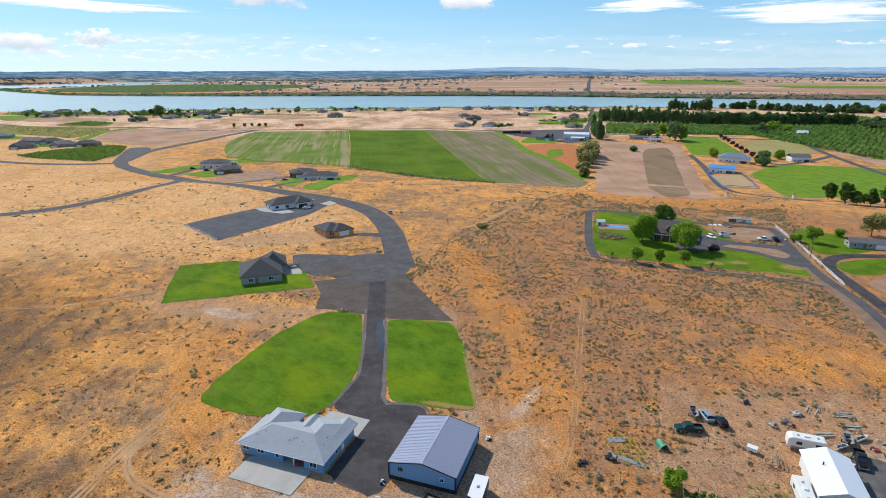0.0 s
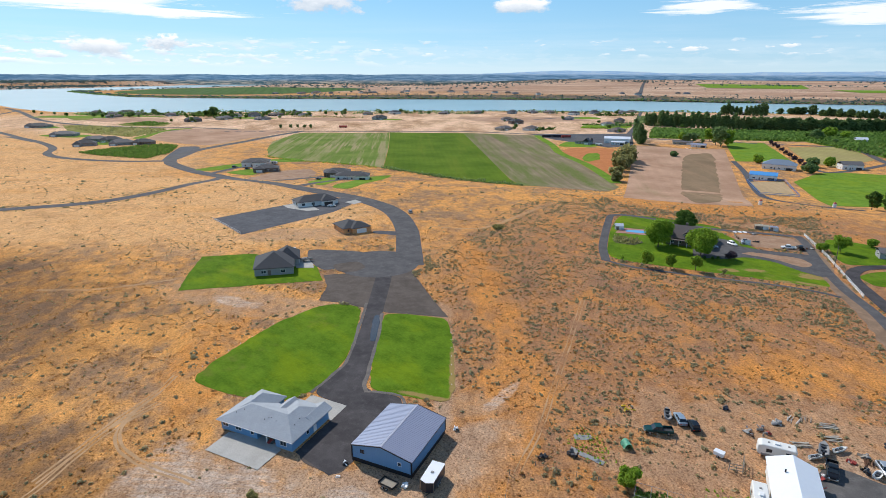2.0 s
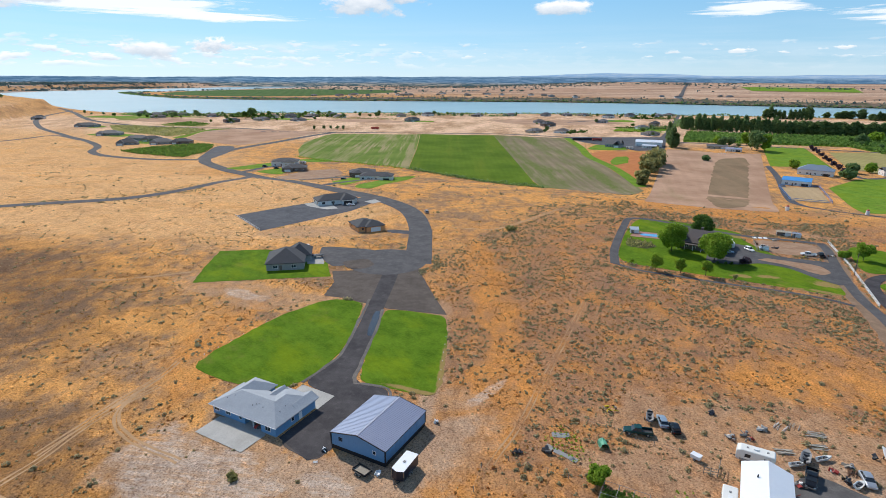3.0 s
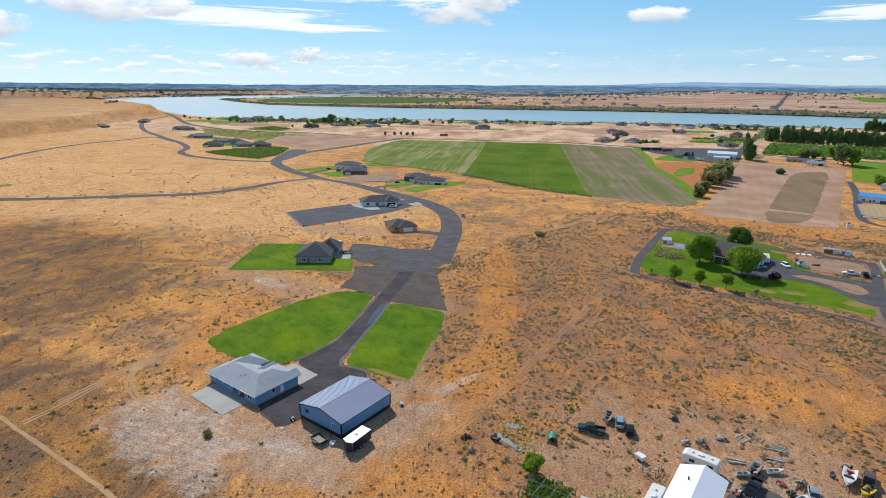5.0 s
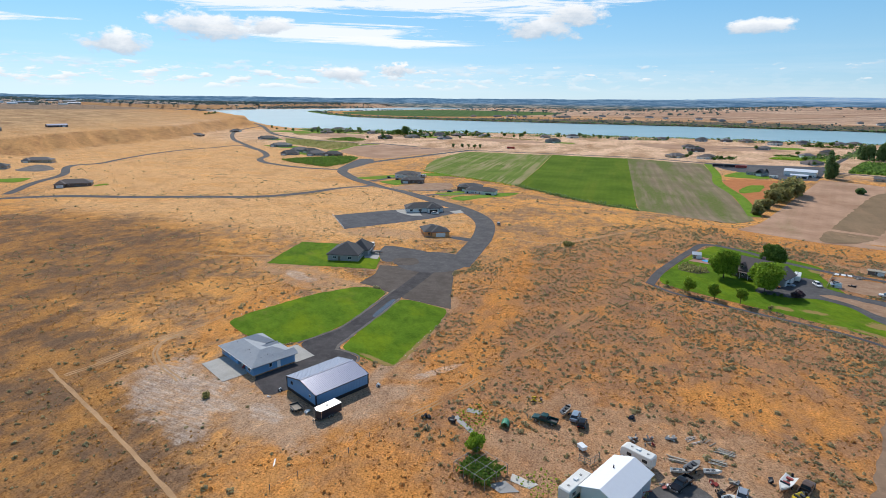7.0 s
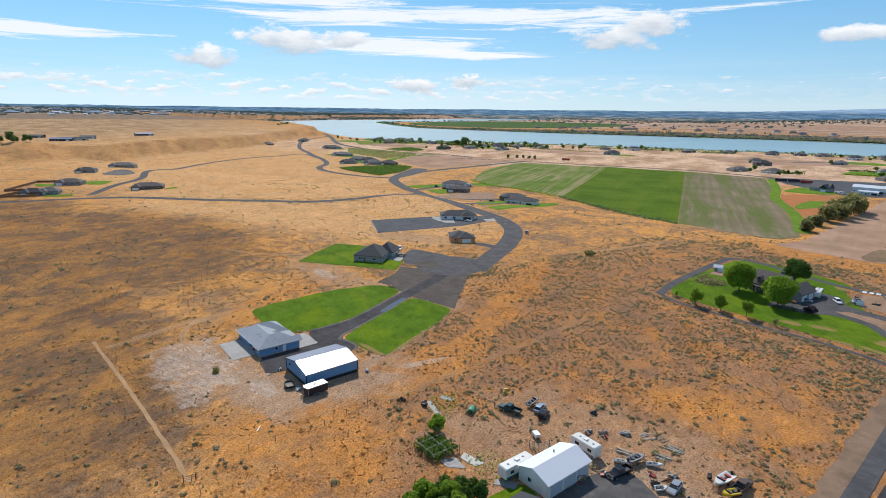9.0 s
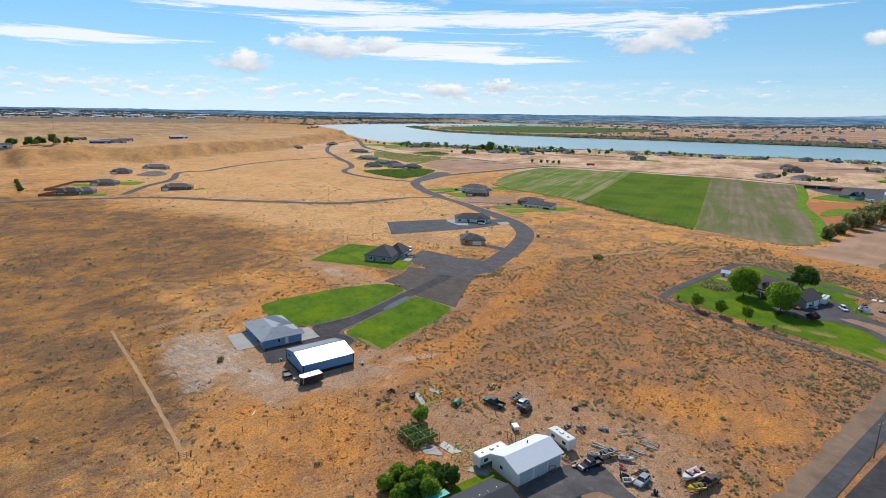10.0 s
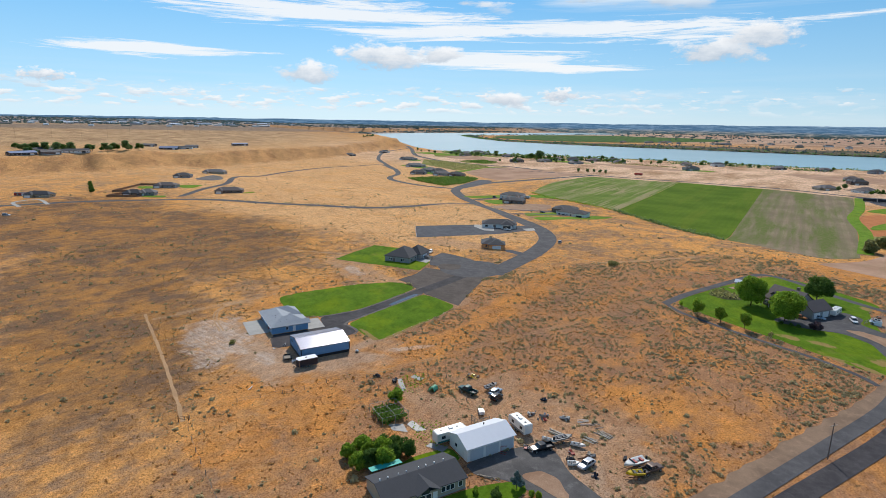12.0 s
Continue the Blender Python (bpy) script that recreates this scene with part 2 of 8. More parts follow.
def paint(name, colour, rough=0.6, metal=0.0, spread=0.12, scale=1.2):
    """A worn coat: one colour, broken by two sizes of noise."""
    k = Nodes(name, rough, metal)
    dark = tuple(v * (1 - spread) for v in colour)
    light = tuple(min(1, v * (1 + spread)) for v in colour)
    c = k.mix(k.noise(scale, 5), dark, light)
    c = k.mix(k.ramp(k.noise(scale * 7, 3), 0.45, 0.75, 0, 0.5), c, tuple(v * (1 - 1.5 * spread) for v in colour))
    return k.colour(c)


# Bare and trodden places: x, y, half length, half width, turn, raggedness.
BARE = [(-49, 64, 22, 11, 0, 0.8), (-26, 70, 16, 10, 20, 0.8), (-17, 86, 7, 18, -12, 0.7), (-24, 104, 9, 5, 20, 0.7), (-62, 56, 12, 8, 0, 0.9), (-36, 118, 3.4, 34, 24, 0.35),
        (-96, 132, 26, 8, 20, 0.8), (-118, 130, 30, 9, 5, 0.8), (-50, 148, 3, 8, 28, 0.5), (30, 118, 22, 13, 10, 0.9), (50, 122, 18, 16, 0, 0.9), (22, 98, 14, 9, 0, 0.9),
        (62, 118, 9, 12, 0, 0.8), (30, 91, 7, 6, 0, 0.9), (-150, 200, 22, 10, 30, 0.8), (52, 308, 20, 5, 0, 0.7)]

# Stands of orange grass with few shrubs.
ORANGE = [(-46, 176, 7, 58, 30, 0.5), (-16, 112, 9, 26, 12, 0.7), (2, 72, 14, 12, 10, 1.2), (14, 52, 12, 8, 10, 1.2), (-95, 100, 10, 30, 30, 0.9), (15, 345, 60, 18, 0, 0.7), (20, 225, 6, 4, 0, 0.8), (50, 155, 20, 14, 20, 0.9), (-12, 66, 12, 18, 0, 0.8)]


def dry_ground():
    """Dry grass over brown soil: straw, orange and gold stands, bare and trodden places."""
    k = Nodes("dry_grass", 0.95)
    k.bsdf.inputs["Specular IOR Level"].default_value = 0.02
    wobble = k.noise(0.11, 6, 0.68)

    def place(cx, cy, rx, ry, turn=0, rough=0.9):
        return k.oval(wobble, cx, cy, rx, ry, turn, rough)

    def union(masks):
        m = masks[0]
        for n in masks[1:]:
            m = k.math("MAXIMUM", m, n)
        return m

    def times(fac, c, tint):
        return k.mix(fac, c, k.mix(1.0, c, tint, "MULTIPLY"))
    grain = k.noise(0.7, 7, 0.74)
    stand = k.math("ADD", k.math("MULTIPLY", k.noise(0.035, 6, 0.62, distortion=0.4), 0.5), k.math("MULTIPLY", k.noise(0.16, 7, 0.7, (1, 0.7, 1), 25), 0.5))
    # the near western slope: straw over umber soil
    soil = k.mix(grain, (0.235, 0.150, 0.100), (0.34, 0.225, 0.145))
    straw = k.mix(grain, (0.60, 0.27, 0.070), (0.85, 0.44, 0.15))
    c = k.mix(k.ramp(stand, 0.40, 0.57, 0.10, 0.95), soil, straw)
    # the eastern slope: redder soil between the shrubs, orange grass in stands
    east = place(48, 205, 122, 158, 0, 0.22)
    red = k.mix(grain, (0.31, 0.158, 0.085), (0.46, 0.25, 0.132))
    red = k.mix(k.ramp(k.noise(0.09, 7, 0.7, (1, 0.8, 1), 15), 0.44, 0.64, 0, 0.8), red, k.mix(grain, (0.48, 0.20, 0.055), (0.69, 0.32, 0.10)))
    red = k.mix(k.ramp(k.noise(0.06, 6, 0.66, (1, 0.7, 1), 40), 0.52, 0.68, 0, 0.55), red, (0.225, 0.145, 0.11))
    c = k.mix(east, c, red)
    # gold grass of the far flats
    gold = k.mix(k.noise(0.25, 6, 0.7), (0.60, 0.335, 0.142), (0.86, 0.52, 0.26))
    gold = k.mix(k.ramp(k.noise(0.02, 7, 0.7, (1, 2.0, 1), 20), 0.46, 0.68, 0, 0.55), gold, (0.70, 0.35, 0.11))
    gold = k.mix(k.ramp(k.noise(0.06, 8, 0.75, (1, 0.4, 1), 55), 0.50, 0.66, 0, 0.55), gold, (0.48, 0.28, 0.125))
    far = union([place(-330, 205, 150, 110, 20, 0.25), place(-560, 260, 200, 200, 0, 0.25), place(-900, 400, 420, 420, 0, 0.2), place(-300, 900, 900, 230, 25, 0.25), place(-1500, -300, 900, 1000, 0, 0.1), place(-200, 215, 75, 60, 20, 0.3)])
    c = k.mix(k.math("MULTIPLY", far, 0.9), c, gold)
    # far western town land: grey tones, with haze blue mixed into the colour
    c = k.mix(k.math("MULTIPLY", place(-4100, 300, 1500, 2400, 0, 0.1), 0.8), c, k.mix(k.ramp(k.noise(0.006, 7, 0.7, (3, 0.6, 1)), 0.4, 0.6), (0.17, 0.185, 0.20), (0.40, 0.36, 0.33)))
    plateau = place(-1900, -250, 1050, 900, 0, 0.1)
    dark_flat = k.mix(k.ramp(k.noise(0.012, 8, 0.7, (1, 2.5, 1), 0), 0.35, 0.65), (0.24, 0.165, 0.105), (0.54, 0.38, 0.22))
    c = k.mix(k.math("MULTIPLY", plateau, 0.75), c, dark_flat)
    c = k.mix(k.math("MULTIPLY", place(-2350, 350, 330, 900, 0, 0.1), 0.7), c, k.mix(k.noise(0.02, 6, 0.7), (0.17, 0.14, 0.12), (0.27, 0.22, 0.18)))
    strip = k.mix(k.ramp(k.noise(0.022, 8, 0.74, (1, 0.4, 1), 25), 0.36, 0.60), (0.40, 0.25, 0.155), (0.80, 0.565, 0.40))
    c = k.mix(k.math("MULTIPLY", place(-300, 950, 950, 290, 25, 0.12), 0.85), c, strip)
    tawny = union([place(-330, 5, 120, 60, 0, 0.4), place(-235, 60, 110, 70, 12, 0.4), place(-150, 20, 90, 40, 0, 0.5), place(-78, 26, 72, 34, 0, 0.5)])
    c = k.mix(k.math("MULTIPLY", tawny, 0.9), c, k.mix(k.ramp(stand, 0.42, 0.62), (0.185, 0.115, 0.072), (0.45, 0.218, 0.070)))
    slope = k.n.new("ShaderNodeSeparateXYZ")
    k.l.new(k.n.new("ShaderNodeNewGeometry").outputs["True Normal"], slope.inputs[0])
    face = k.ramp(slope.outputs[2], 0.985, 0.95)
    c = k.mix(k.math("MULTIPLY", face, 0.8), c, k.mix(k.ramp(k.noise(0.06, 8, 0.75, (1, 0.5, 1), 60), 0.34, 0.62), (0.42, 0.215, 0.10), (0.70, 0.38, 0.155)))
    orange = union([place(*b) for b in ORANGE])
    c = k.mix(k.math("MULTIPLY", orange, k.ramp(k.noise(0.14, 7, 0.72, (1, 0.6, 1), 20), 0.36, 0.60, 0.25, 0.85)), c, k.mix(k.noise(0.8, 6, 0.7), (0.50, 0.20, 0.047), (0.78, 0.36, 0.105)))
    bank = k.mix(k.ramp(k.noise(0.0022, 6, 0.62, (0.5, 3.5, 1), 10), 0.40, 0.60), (0.36, 0.235, 0.17), (0.60, 0.44, 0.33))
    c = k.mix(k.math("MULTIPLY", place(-300, 3700, 4300, 1720, 0, 0.05), 0.9), c, bank)
    dirt = k.mix(k.noise(0.5, 7, 0.7), (0.385, 0.225, 0.125), (0.56, 0.36, 0.225))
    bare = union([place(*b) for b in BARE])
    c = k.mix(k.math("MULTIPLY", bare, k.ramp(k.noise(0.2, 7, 0.72), 0.40, 0.60, 0.45, 0.85)), c, dirt)
    pale = union([place(-30, 70, 15, 8, 0, 0.7), place(-20, 84, 6, 17, -12, 0.6), place(-35.5, 117, 2.6, 28, 24, 0.4), place(54, 112, 14, 7, 0, 0.8)])
    c = k.mix(k.math("MULTIPLY", pale, 0.55), c, k.mix(grain, (0.40, 0.275, 0.185), (0.58, 0.43, 0.32)))
    white = union([place(-54, 58, 20, 9, -8, 0.8), place(-45, 58, 9, 5, 30, 1.0), place(-30, 68, 5, 3, 0, 1.0), place(-115, 128, 10, 3, 5, 1.0), place(-18, 110, 1.5, 9, -12, 0.9)])
    scrape = k.ramp(k.noise(0.7, 7, 0.75, (0.25, 1.4, 1), 20), 0.40, 0.60, 0.25, 0.8)
    c = k.mix(k.math("MULTIPLY", white, scrape), c, k.mix(k.noise(0.6, 6, 0.7), (0.46, 0.36, 0.29), (0.68, 0.57, 0.48)))
    # tufts and litter, fine to broad
    c = times(k.ramp(k.noise(0.05, 7, 0.7, (1, 0.7, 1), 30), 0.50, 0.68, 0, 0.5), c, (0.70, 0.66, 0.66))
    c = times(k.ramp(k.noise(0.5, 9, 0.80, (1, 0.5, 1), 25), 0.50, 0.62, 0, 0.75), c, (0.62, 0.57, 0.55))
    c = times(k.ramp(k.noise(0.4, 9, 0.80, (1, 0.5, 1), 35), 0.51, 0.63, 0, 0.75), c, (1.38, 1.32, 1.20))
    c = times(k.ramp(k.noise(2.3, 5, 0.75), 0.49, 0.60), c, (0.56, 0.52, 0.50))
    c = times(k.ramp(k.noise(1.7, 6, 0.78), 0.50, 0.62), c, (1.36, 1.33, 1.28))
    k.bump(k.noise(1.6, 7, 0.75), 0.8, 0.35)
    return k.colour(c)


def lawn(name="lawn_grass", a=(0.064, 0.130, 0.008), b=(0.124, 0.212, 0.015), patch=0.4, dry=()):
    k = Nodes(name, 0.95)
    k.bsdf.inputs["Specular IOR Level"].default_value = 0.04
    c = k.mix(k.ramp(k.noise(0.12, 6, 0.68), 0.30, 0.70), a, b)
    c = k.mix(k.ramp(k.noise(0.5, 6, 0.72, (1, 0.4, 1), 64), 0.40, 0.72, 0, 0.55), c, tuple(v * 0.62 for v in a))
    c = k.mix(k.ramp(k.noise(1.6, 5, 0.7), 0.40, 0.75, 0, 0.5), c, tuple(min(1, v * 1.2) for v in b))
    c = k.mix(k.ramp(k.noise(0.06, 7, 0.7, (1, 0.5, 1), 64), 0.47, 0.66, 0, 0.5), c, (0.215, 0.28, 0.008))
    c = k.mix(k.ramp(k.noise(0.075, 6, 0.66), 0.56, 0.72, 0, patch), c, (0.19, 0.155, 0.045))
    if dry:
        wobble = k.noise(0.3, 6, 0.7)
        for spot in dry:
            c = k.mix(k.math("MULTIPLY", k.oval(wobble, *spot), 0.8), c, k.mix(k.noise(1.1, 5, 0.7), (0.24, 0.15, 0.06), (0.44, 0.28, 0.12)))
    k.bump(k.noise(5, 5, 0.7), 0.7, 0.10)
    return k.colour(c)


def asphalt(name, a, b, stain=0.3):
    k = Nodes(name, 0.9)
    k.bsdf.inputs["Specular IOR Level"].default_value = 0.12
    c = k.mix(k.ramp(k.noise(0.16, 7, 0.68), 0.3, 0.7), a, b)
    c = k.mix(k.ramp(k.noise(0.5, 7, 0.72), 0.50, 0.70, 0, stain), c, tuple(min(1, v * 1.8) for v in b))
    c = k.mix(k.ramp(k.noise(0.09, 5, 0.6, (1, 0.3, 1), 60), 0.55, 0.68, 0, stain), c, tuple(v * 0.65 for v in a))
    c = k.mix(k.ramp(k.noise(9, 3, 0.6), 0.4, 0.7, 0, 0.4), c, tuple(v * 0.65 for v in a))
    k.bump(k.noise(16, 3, 0.6), 0.25, 0.02)
    return k.colour(c)


def crop(name, a, b, turn, gap, bare, much, ridged=0.28, striped=0.0):
    """Rows of a crop over bare soil. turn: the way across the rows."""
    k = Nodes(name, 0.95)
    k.bsdf.inputs["Specular IOR Level"].default_value = 0.03
    rows = k.wave(0.314 / gap, turn, 1.2)
    c = k.mix(k.ramp(k.noise(0.03, 6, 0.6), 0.3, 0.7), a, b)
    c = k.mix(k.ramp(rows, 0.2, 0.8, 0, ridged), c, tuple(v * 0.7 for v in a))
    hole = k.math("MULTIPLY", k.ramp(k.noise(0.035, 7, 0.68, (1, 0.10, 1), turn), *much), k.ramp(k.noise(0.4, 5, 0.7), 0.3, 0.6, 0.5, 1.0))
    c = k.mix(hole, c, bare)
    if striped:
        lines = k.ramp(k.noise(0.22, 6, 0.65, (1, 0.03, 1), turn), 0.47, 0.58, 0, striped)
        c = k.mix(k.math("MULTIPLY", lines, k.ramp(k.noise(0.012, 4, 0.5), 0.36, 0.60, 0.3, 1.0)), c, bare)
    c = k.mix(k.ramp(k.noise(0.9, 5, 0.7), 0.45, 0.75, 0, 0.4), c, tuple(v * 0.6 for v in a))
    k.bump(k.noise(1.2, 4, 0.7), 0.6, 0.3)
    return k.colour(c)


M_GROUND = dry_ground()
M_LAWN = lawn()
M_LAWN_EAST = lawn("worn_lawn_grass", dry=[(-30.6, 112, 1.1, 18, 24, 0.6), (-33.5, 103.2, 7, 0.9, 5, 0.6), (-50, 145, 9, 0.8, 12, 0.6)])
M_LAWN_YARD = lawn("dry_spotted_lawn", patch=0.6, dry=[(41.5, 234.6, 4.5, 1.8, 10, 0.7), (52, 224, 6, 1.8, -20, 0.8), (60.5, 235.5, 4, 3, 0, 0.8), (28, 219.5, 12, 1.0, 0, 0.7), (33, 231, 3, 2, 0, 0.9), (60, 226, 6, 1.2, -10, 0.8), (31, 291, 3, 2, 0, 0.8)])
M_LAWN_FAR = lawn("far_lawn_grass", (0.10, 0.19, 0.018), (0.185, 0.295, 0.035), 0.4)
M_ROAD = asphalt("road_asphalt", (0.078, 0.075, 0.079), (0.125, 0.119, 0.120))
M_DRIVE = asphalt("fresh_asphalt", (0.048, 0.044, 0.047), (0.088, 0.080, 0.082), 0.3)
M_APRON = asphalt("millings", (0.085, 0.068, 0.058), (0.135, 0.11, 0.094), 0.25)
M_TRACK = asphalt("worn_track", (0.40, 0.24, 0.125), (0.54, 0.335, 0.18), 0.15)
M_GRAVEL = asphalt("grey_gravel", (0.074, 0.075, 0.085), (0.115, 0.117, 0.129), 0.3)
M_DIRT = asphalt("bare_dirt", (0.29, 0.17, 0.105), (0.40, 0.26, 0.17), 0.25)
M_CONCRETE = asphalt("pale_concrete", (0.38, 0.365, 0.335), (0.48, 0.46, 0.43), 0.12)
M_FIELD_A = crop("striped_crop", (0.115, 0.178, 0.028), (0.188, 0.242, 0.055), 28, 7, (0.36, 0.285, 0.16), (0.50, 0.66), 0.15, 0.85)
M_FIELD_B = crop("green_crop", (0.075, 0.134, 0.011), (0.124, 0.192, 0.018), 28, 5, (0.15, 0.19, 0.02), (0.50, 0.70), 0.10)
M_FIELD_C = crop("harrowed_field", (0.23, 0.175, 0.115), (0.31, 0.24, 0.16), 28, 8, (0.13, 0.165, 0.04), (0.46, 0.62), 0.28, 0.35)
M_TILLED = crop("tilled_soil", (0.37, 0.222, 0.145), (0.53, 0.34, 0.232), 10, 8, (0.22, 0.19, 0.09), (0.55, 0.8), 0.08)
M_RED_SOIL = asphalt("red_soil", (0.44, 0.15, 0.05), (0.54, 0.21, 0.075), 0.1)


def water():
    k = Nodes("river_water", 0.25)
    k.bsdf.inputs["IOR"].default_value = 1.33
    k.bump(k.noise(0.25, 5, 0.6), 0.25, 0.6)
    return k.colour(k.mix(k.noise(0.006, 4, 0.5), (0.24, 0.35, 0.36), (0.30, 0.41, 0.41)))


M_WATER = water()
M_BLUE = paint("blue_siding", (0.15, 0.31, 0.51), 0.55, 0, 0.06)
M_BLACK = paint("black_trim", (0.015, 0.015, 0.018), 0.5)
M_WHITE = paint("white_paint", (0.78, 0.78, 0.77), 0.5, 0, 0.05)
M_WALL_WHITE = paint("white_siding", (0.72, 0.72, 0.70), 0.6, 0, 0.06)
M_WALL_GREY = paint("grey_siding", (0.30, 0.30, 0.30), 0.65, 0, 0.1)
M_WALL_TAN = paint("tan_siding", (0.38, 0.33, 0.24), 0.65, 0, 0.1)
M_WALL_BROWN = paint("brown_siding", (0.16, 0.12, 0.10), 0.65, 0, 0.1)
M_SHEATHING = paint("bare_sheathing", (0.62, 0.31, 0.13), 0.75, 0, 0.15)
M_METAL_ROOF = paint("metal_roofing", (0.48, 0.48, 0.56), 0.19, 0.45, 0.05)
M_METAL_WHITE = paint("white_metal_roofing", (0.80, 0.81, 0.84), 0.35, 0.1, 0.04)


def glass():
    k = Nodes("window_glass", 0.08)
    return k.colour((0.03, 0.04, 0.05))


M_GLASS = glass()

# ---- mesh helpers ----


def part(name, bm, material, parent=None, label=""):
    me = bpy.data.meshes.new(name)
    bm.normal_update()
    bm.to_mesh(me)
    bm.free()
    for m in (material if isinstance(material, (list, tuple)) else [material]):
        me.materials.append(m)
    ob = new(name, me)
    ob.parent = parent
    if label:
        tagged(ob, label)
    return ob


def thing(name, m, label, category, group=""):
    ob = new(name)
    ob.empty_display_size = 0.5
    ob.matrix_world = m
    return tagged(ob, label, category, group)


def box(bm, x0, x1, y0, y1, z0, z1, mat=0):
    v = [bm.verts.new(p) for p in ((x0, y0, z0), (x1, y0, z0), (x1, y1, z0), (x0, y1, z0), (x0, y0, z1), (x1, y0, z1), (x1, y1, z1), (x0, y1, z1))]
    for q in ((3, 2, 1, 0), (4, 5, 6, 7), (0, 1, 5, 4), (1, 2, 6, 5), (2, 3, 7, 6), (3, 0, 4, 7)):
        bm.faces.new([v[i] for i in q]).material_index = mat
    return bm


def boxed(*a):
    return box(bmesh.new(), *a)


def solid(bm, faces_pts, mat=0):
    """Faces from point tuples, sharing equal points."""
    seen = {}
    for pts in faces_pts:
        vs = []
        for p in pts:
            key = tuple(round(c, 4) for c in p)
            if key not in seen:
                seen[key] = bm.verts.new(p)
            vs.append(seen[key])
        bm.faces.new(vs).material_index = mat
    return bm


def hip(bm, x0, x1, y0, y1, z, rise, over=0.5, thick=0.18):
    """A hipped roof over a rectangle, with a fascia."""
    x0, x1, y0, y1 = x0 - over, x1 + over, y0 - over, y1 + over
    a, b, c, d = (x0, y0), (x1, y0), (x1, y1), (x0, y1)
    if x1 - x0 >= y1 - y0:
        h = (y1 - y0) / 2
        r0, r1 = (x0 + h, y0 + h, z + rise), (x1 - h, y0 + h, z + rise)
        if r1[0] - r0[0] < 0.02:
            r1 = r0
        slopes = [(a, b, r1, r0), (b, c, r1), (c, d, r0, r1), (d, a, r0)]
    else:
        h = (x1 - x0) / 2
        r0, r1 = (x0 + h, y0 + h, z + rise), (x0 + h, y1 - h, z + rise)
        slopes = [(a, b, r0), (b, c, r1, r0), (c, d, r1), (d, a, r0, r1)]
    faces = []
    for s in slopes:
        pts = []
        for p in s:
            q = p if len(p) == 3 else (*p, z)
            if not pts or q != pts[-1]:
                pts.append(q)
        faces.append(pts)
    low = z - thick
    for p, q in ((a, b), (b, c), (c, d), (d, a)):
        faces.append([(*p, low), (*q, low), (*q, z), (*p, z)])
    faces.append([(*p, low) for p in (d, c, b, a)])
    return solid(bm, faces)


def gable(bm, x0, x1, y0, y1, z, rise, along="y", over=0.4, thick=0.15):
    """A gabled roof slab whose ridge runs along x or y."""
    x0, x1, y0, y1 = x0 - over, x1 + over, y0 - over, y1 + over

    def at(u, v, w):
        return (u, v, w) if along == "y" else (v, u, w)
    if along == "y":
        u0, u1, v0, v1 = x0, x1, y0, y1
    else:
        u0, u1, v0, v1 = y0, y1, x0, x1
    m = (u0 + u1) / 2
    prof = [(u0, z), (m, z + rise), (u1, z), (u1, z - thick), (m, z + rise - thick), (u0, z - thick)]
    faces = []
    for i in range(6):
        (p, a), (q, b) = prof[i], prof[(i + 1) % 6]
        faces.append([at(p, v0, a), at(p, v1, a), at(q, v1, b), at(q, v0, b)])
    for v in (v0, v1):
        faces.append([at(p, v, a) for p, a in (prof[0], prof[1], prof[4], prof[5])])
        faces.append([at(p, v, a) for p, a in (prof[1], prof[2], prof[3], prof[4])])
    bm2 = solid(bm, faces)
    bmesh.ops.recalc_face_normals(bm2, faces=bm2.faces)
    return bm2


def drape(bm, lift):
    xs = np.array([v.co.x for v in bm.verts])
    ys = np.array([v.co.y for v in bm.verts])
    for v, z in zip(bm.verts, ground_z(xs, ys)):
        v.co.z = float(z) + lift
    return bm


def grid_cut(bm, cell):
    for axis in (0, 1):
        lo = min(v.co[axis] for v in bm.verts)
        hi = max(v.co[axis] for v in bm.verts)
        step = max(cell, (hi - lo) / 60)
        for i in range(1, int((hi - lo) / step) + 1):
            no = Vector((1, 0, 0)) if axis == 0 else Vector((0, 1, 0))
            bmesh.ops.bisect_plane(bm, geom=bm.verts[:] + bm.edges[:] + bm.faces[:], plane_co=no * (lo + i * step), plane_no=no)


def rounded(points, steps=4):
    """A closed outline with its corners eased."""
    out, n = [], len(points)
    for i in range(n):
        p0, p1, p2 = (Vector(points[(i + k) % n]).to_2d() for k in (-1, 0, 1))
        a, b = p1.lerp(p0, 0.3), p1.lerp(p2, 0.3)
        for s in range(steps + 1):
            u = s / steps
            out.append(a.lerp(p1, u).lerp(p1.lerp(b, u), u))
    return out


def ragged(points, step, amount, seed=0):
    """The outline in short pieces, shifted in and out."""
    out = []
    n = len(points)
    for i in range(n):
        p, q = Vector(points[i]).to_2d(), Vector(points[(i + 1) % n]).to_2d()
        k = max(1, int((q - p).length / step))
        side = Vector((-(q - p).y, (q - p).x)).normalized()
        for j in range(k):
            c = p.lerp(q, j / k)
            w = noise.noise(Vector((c.x / step / 2.3, c.y / step / 2.3, seed)))
            out.append(c + side * w * amount)
    return out


PATCHES, LINES = [], []     # where nothing wild grows


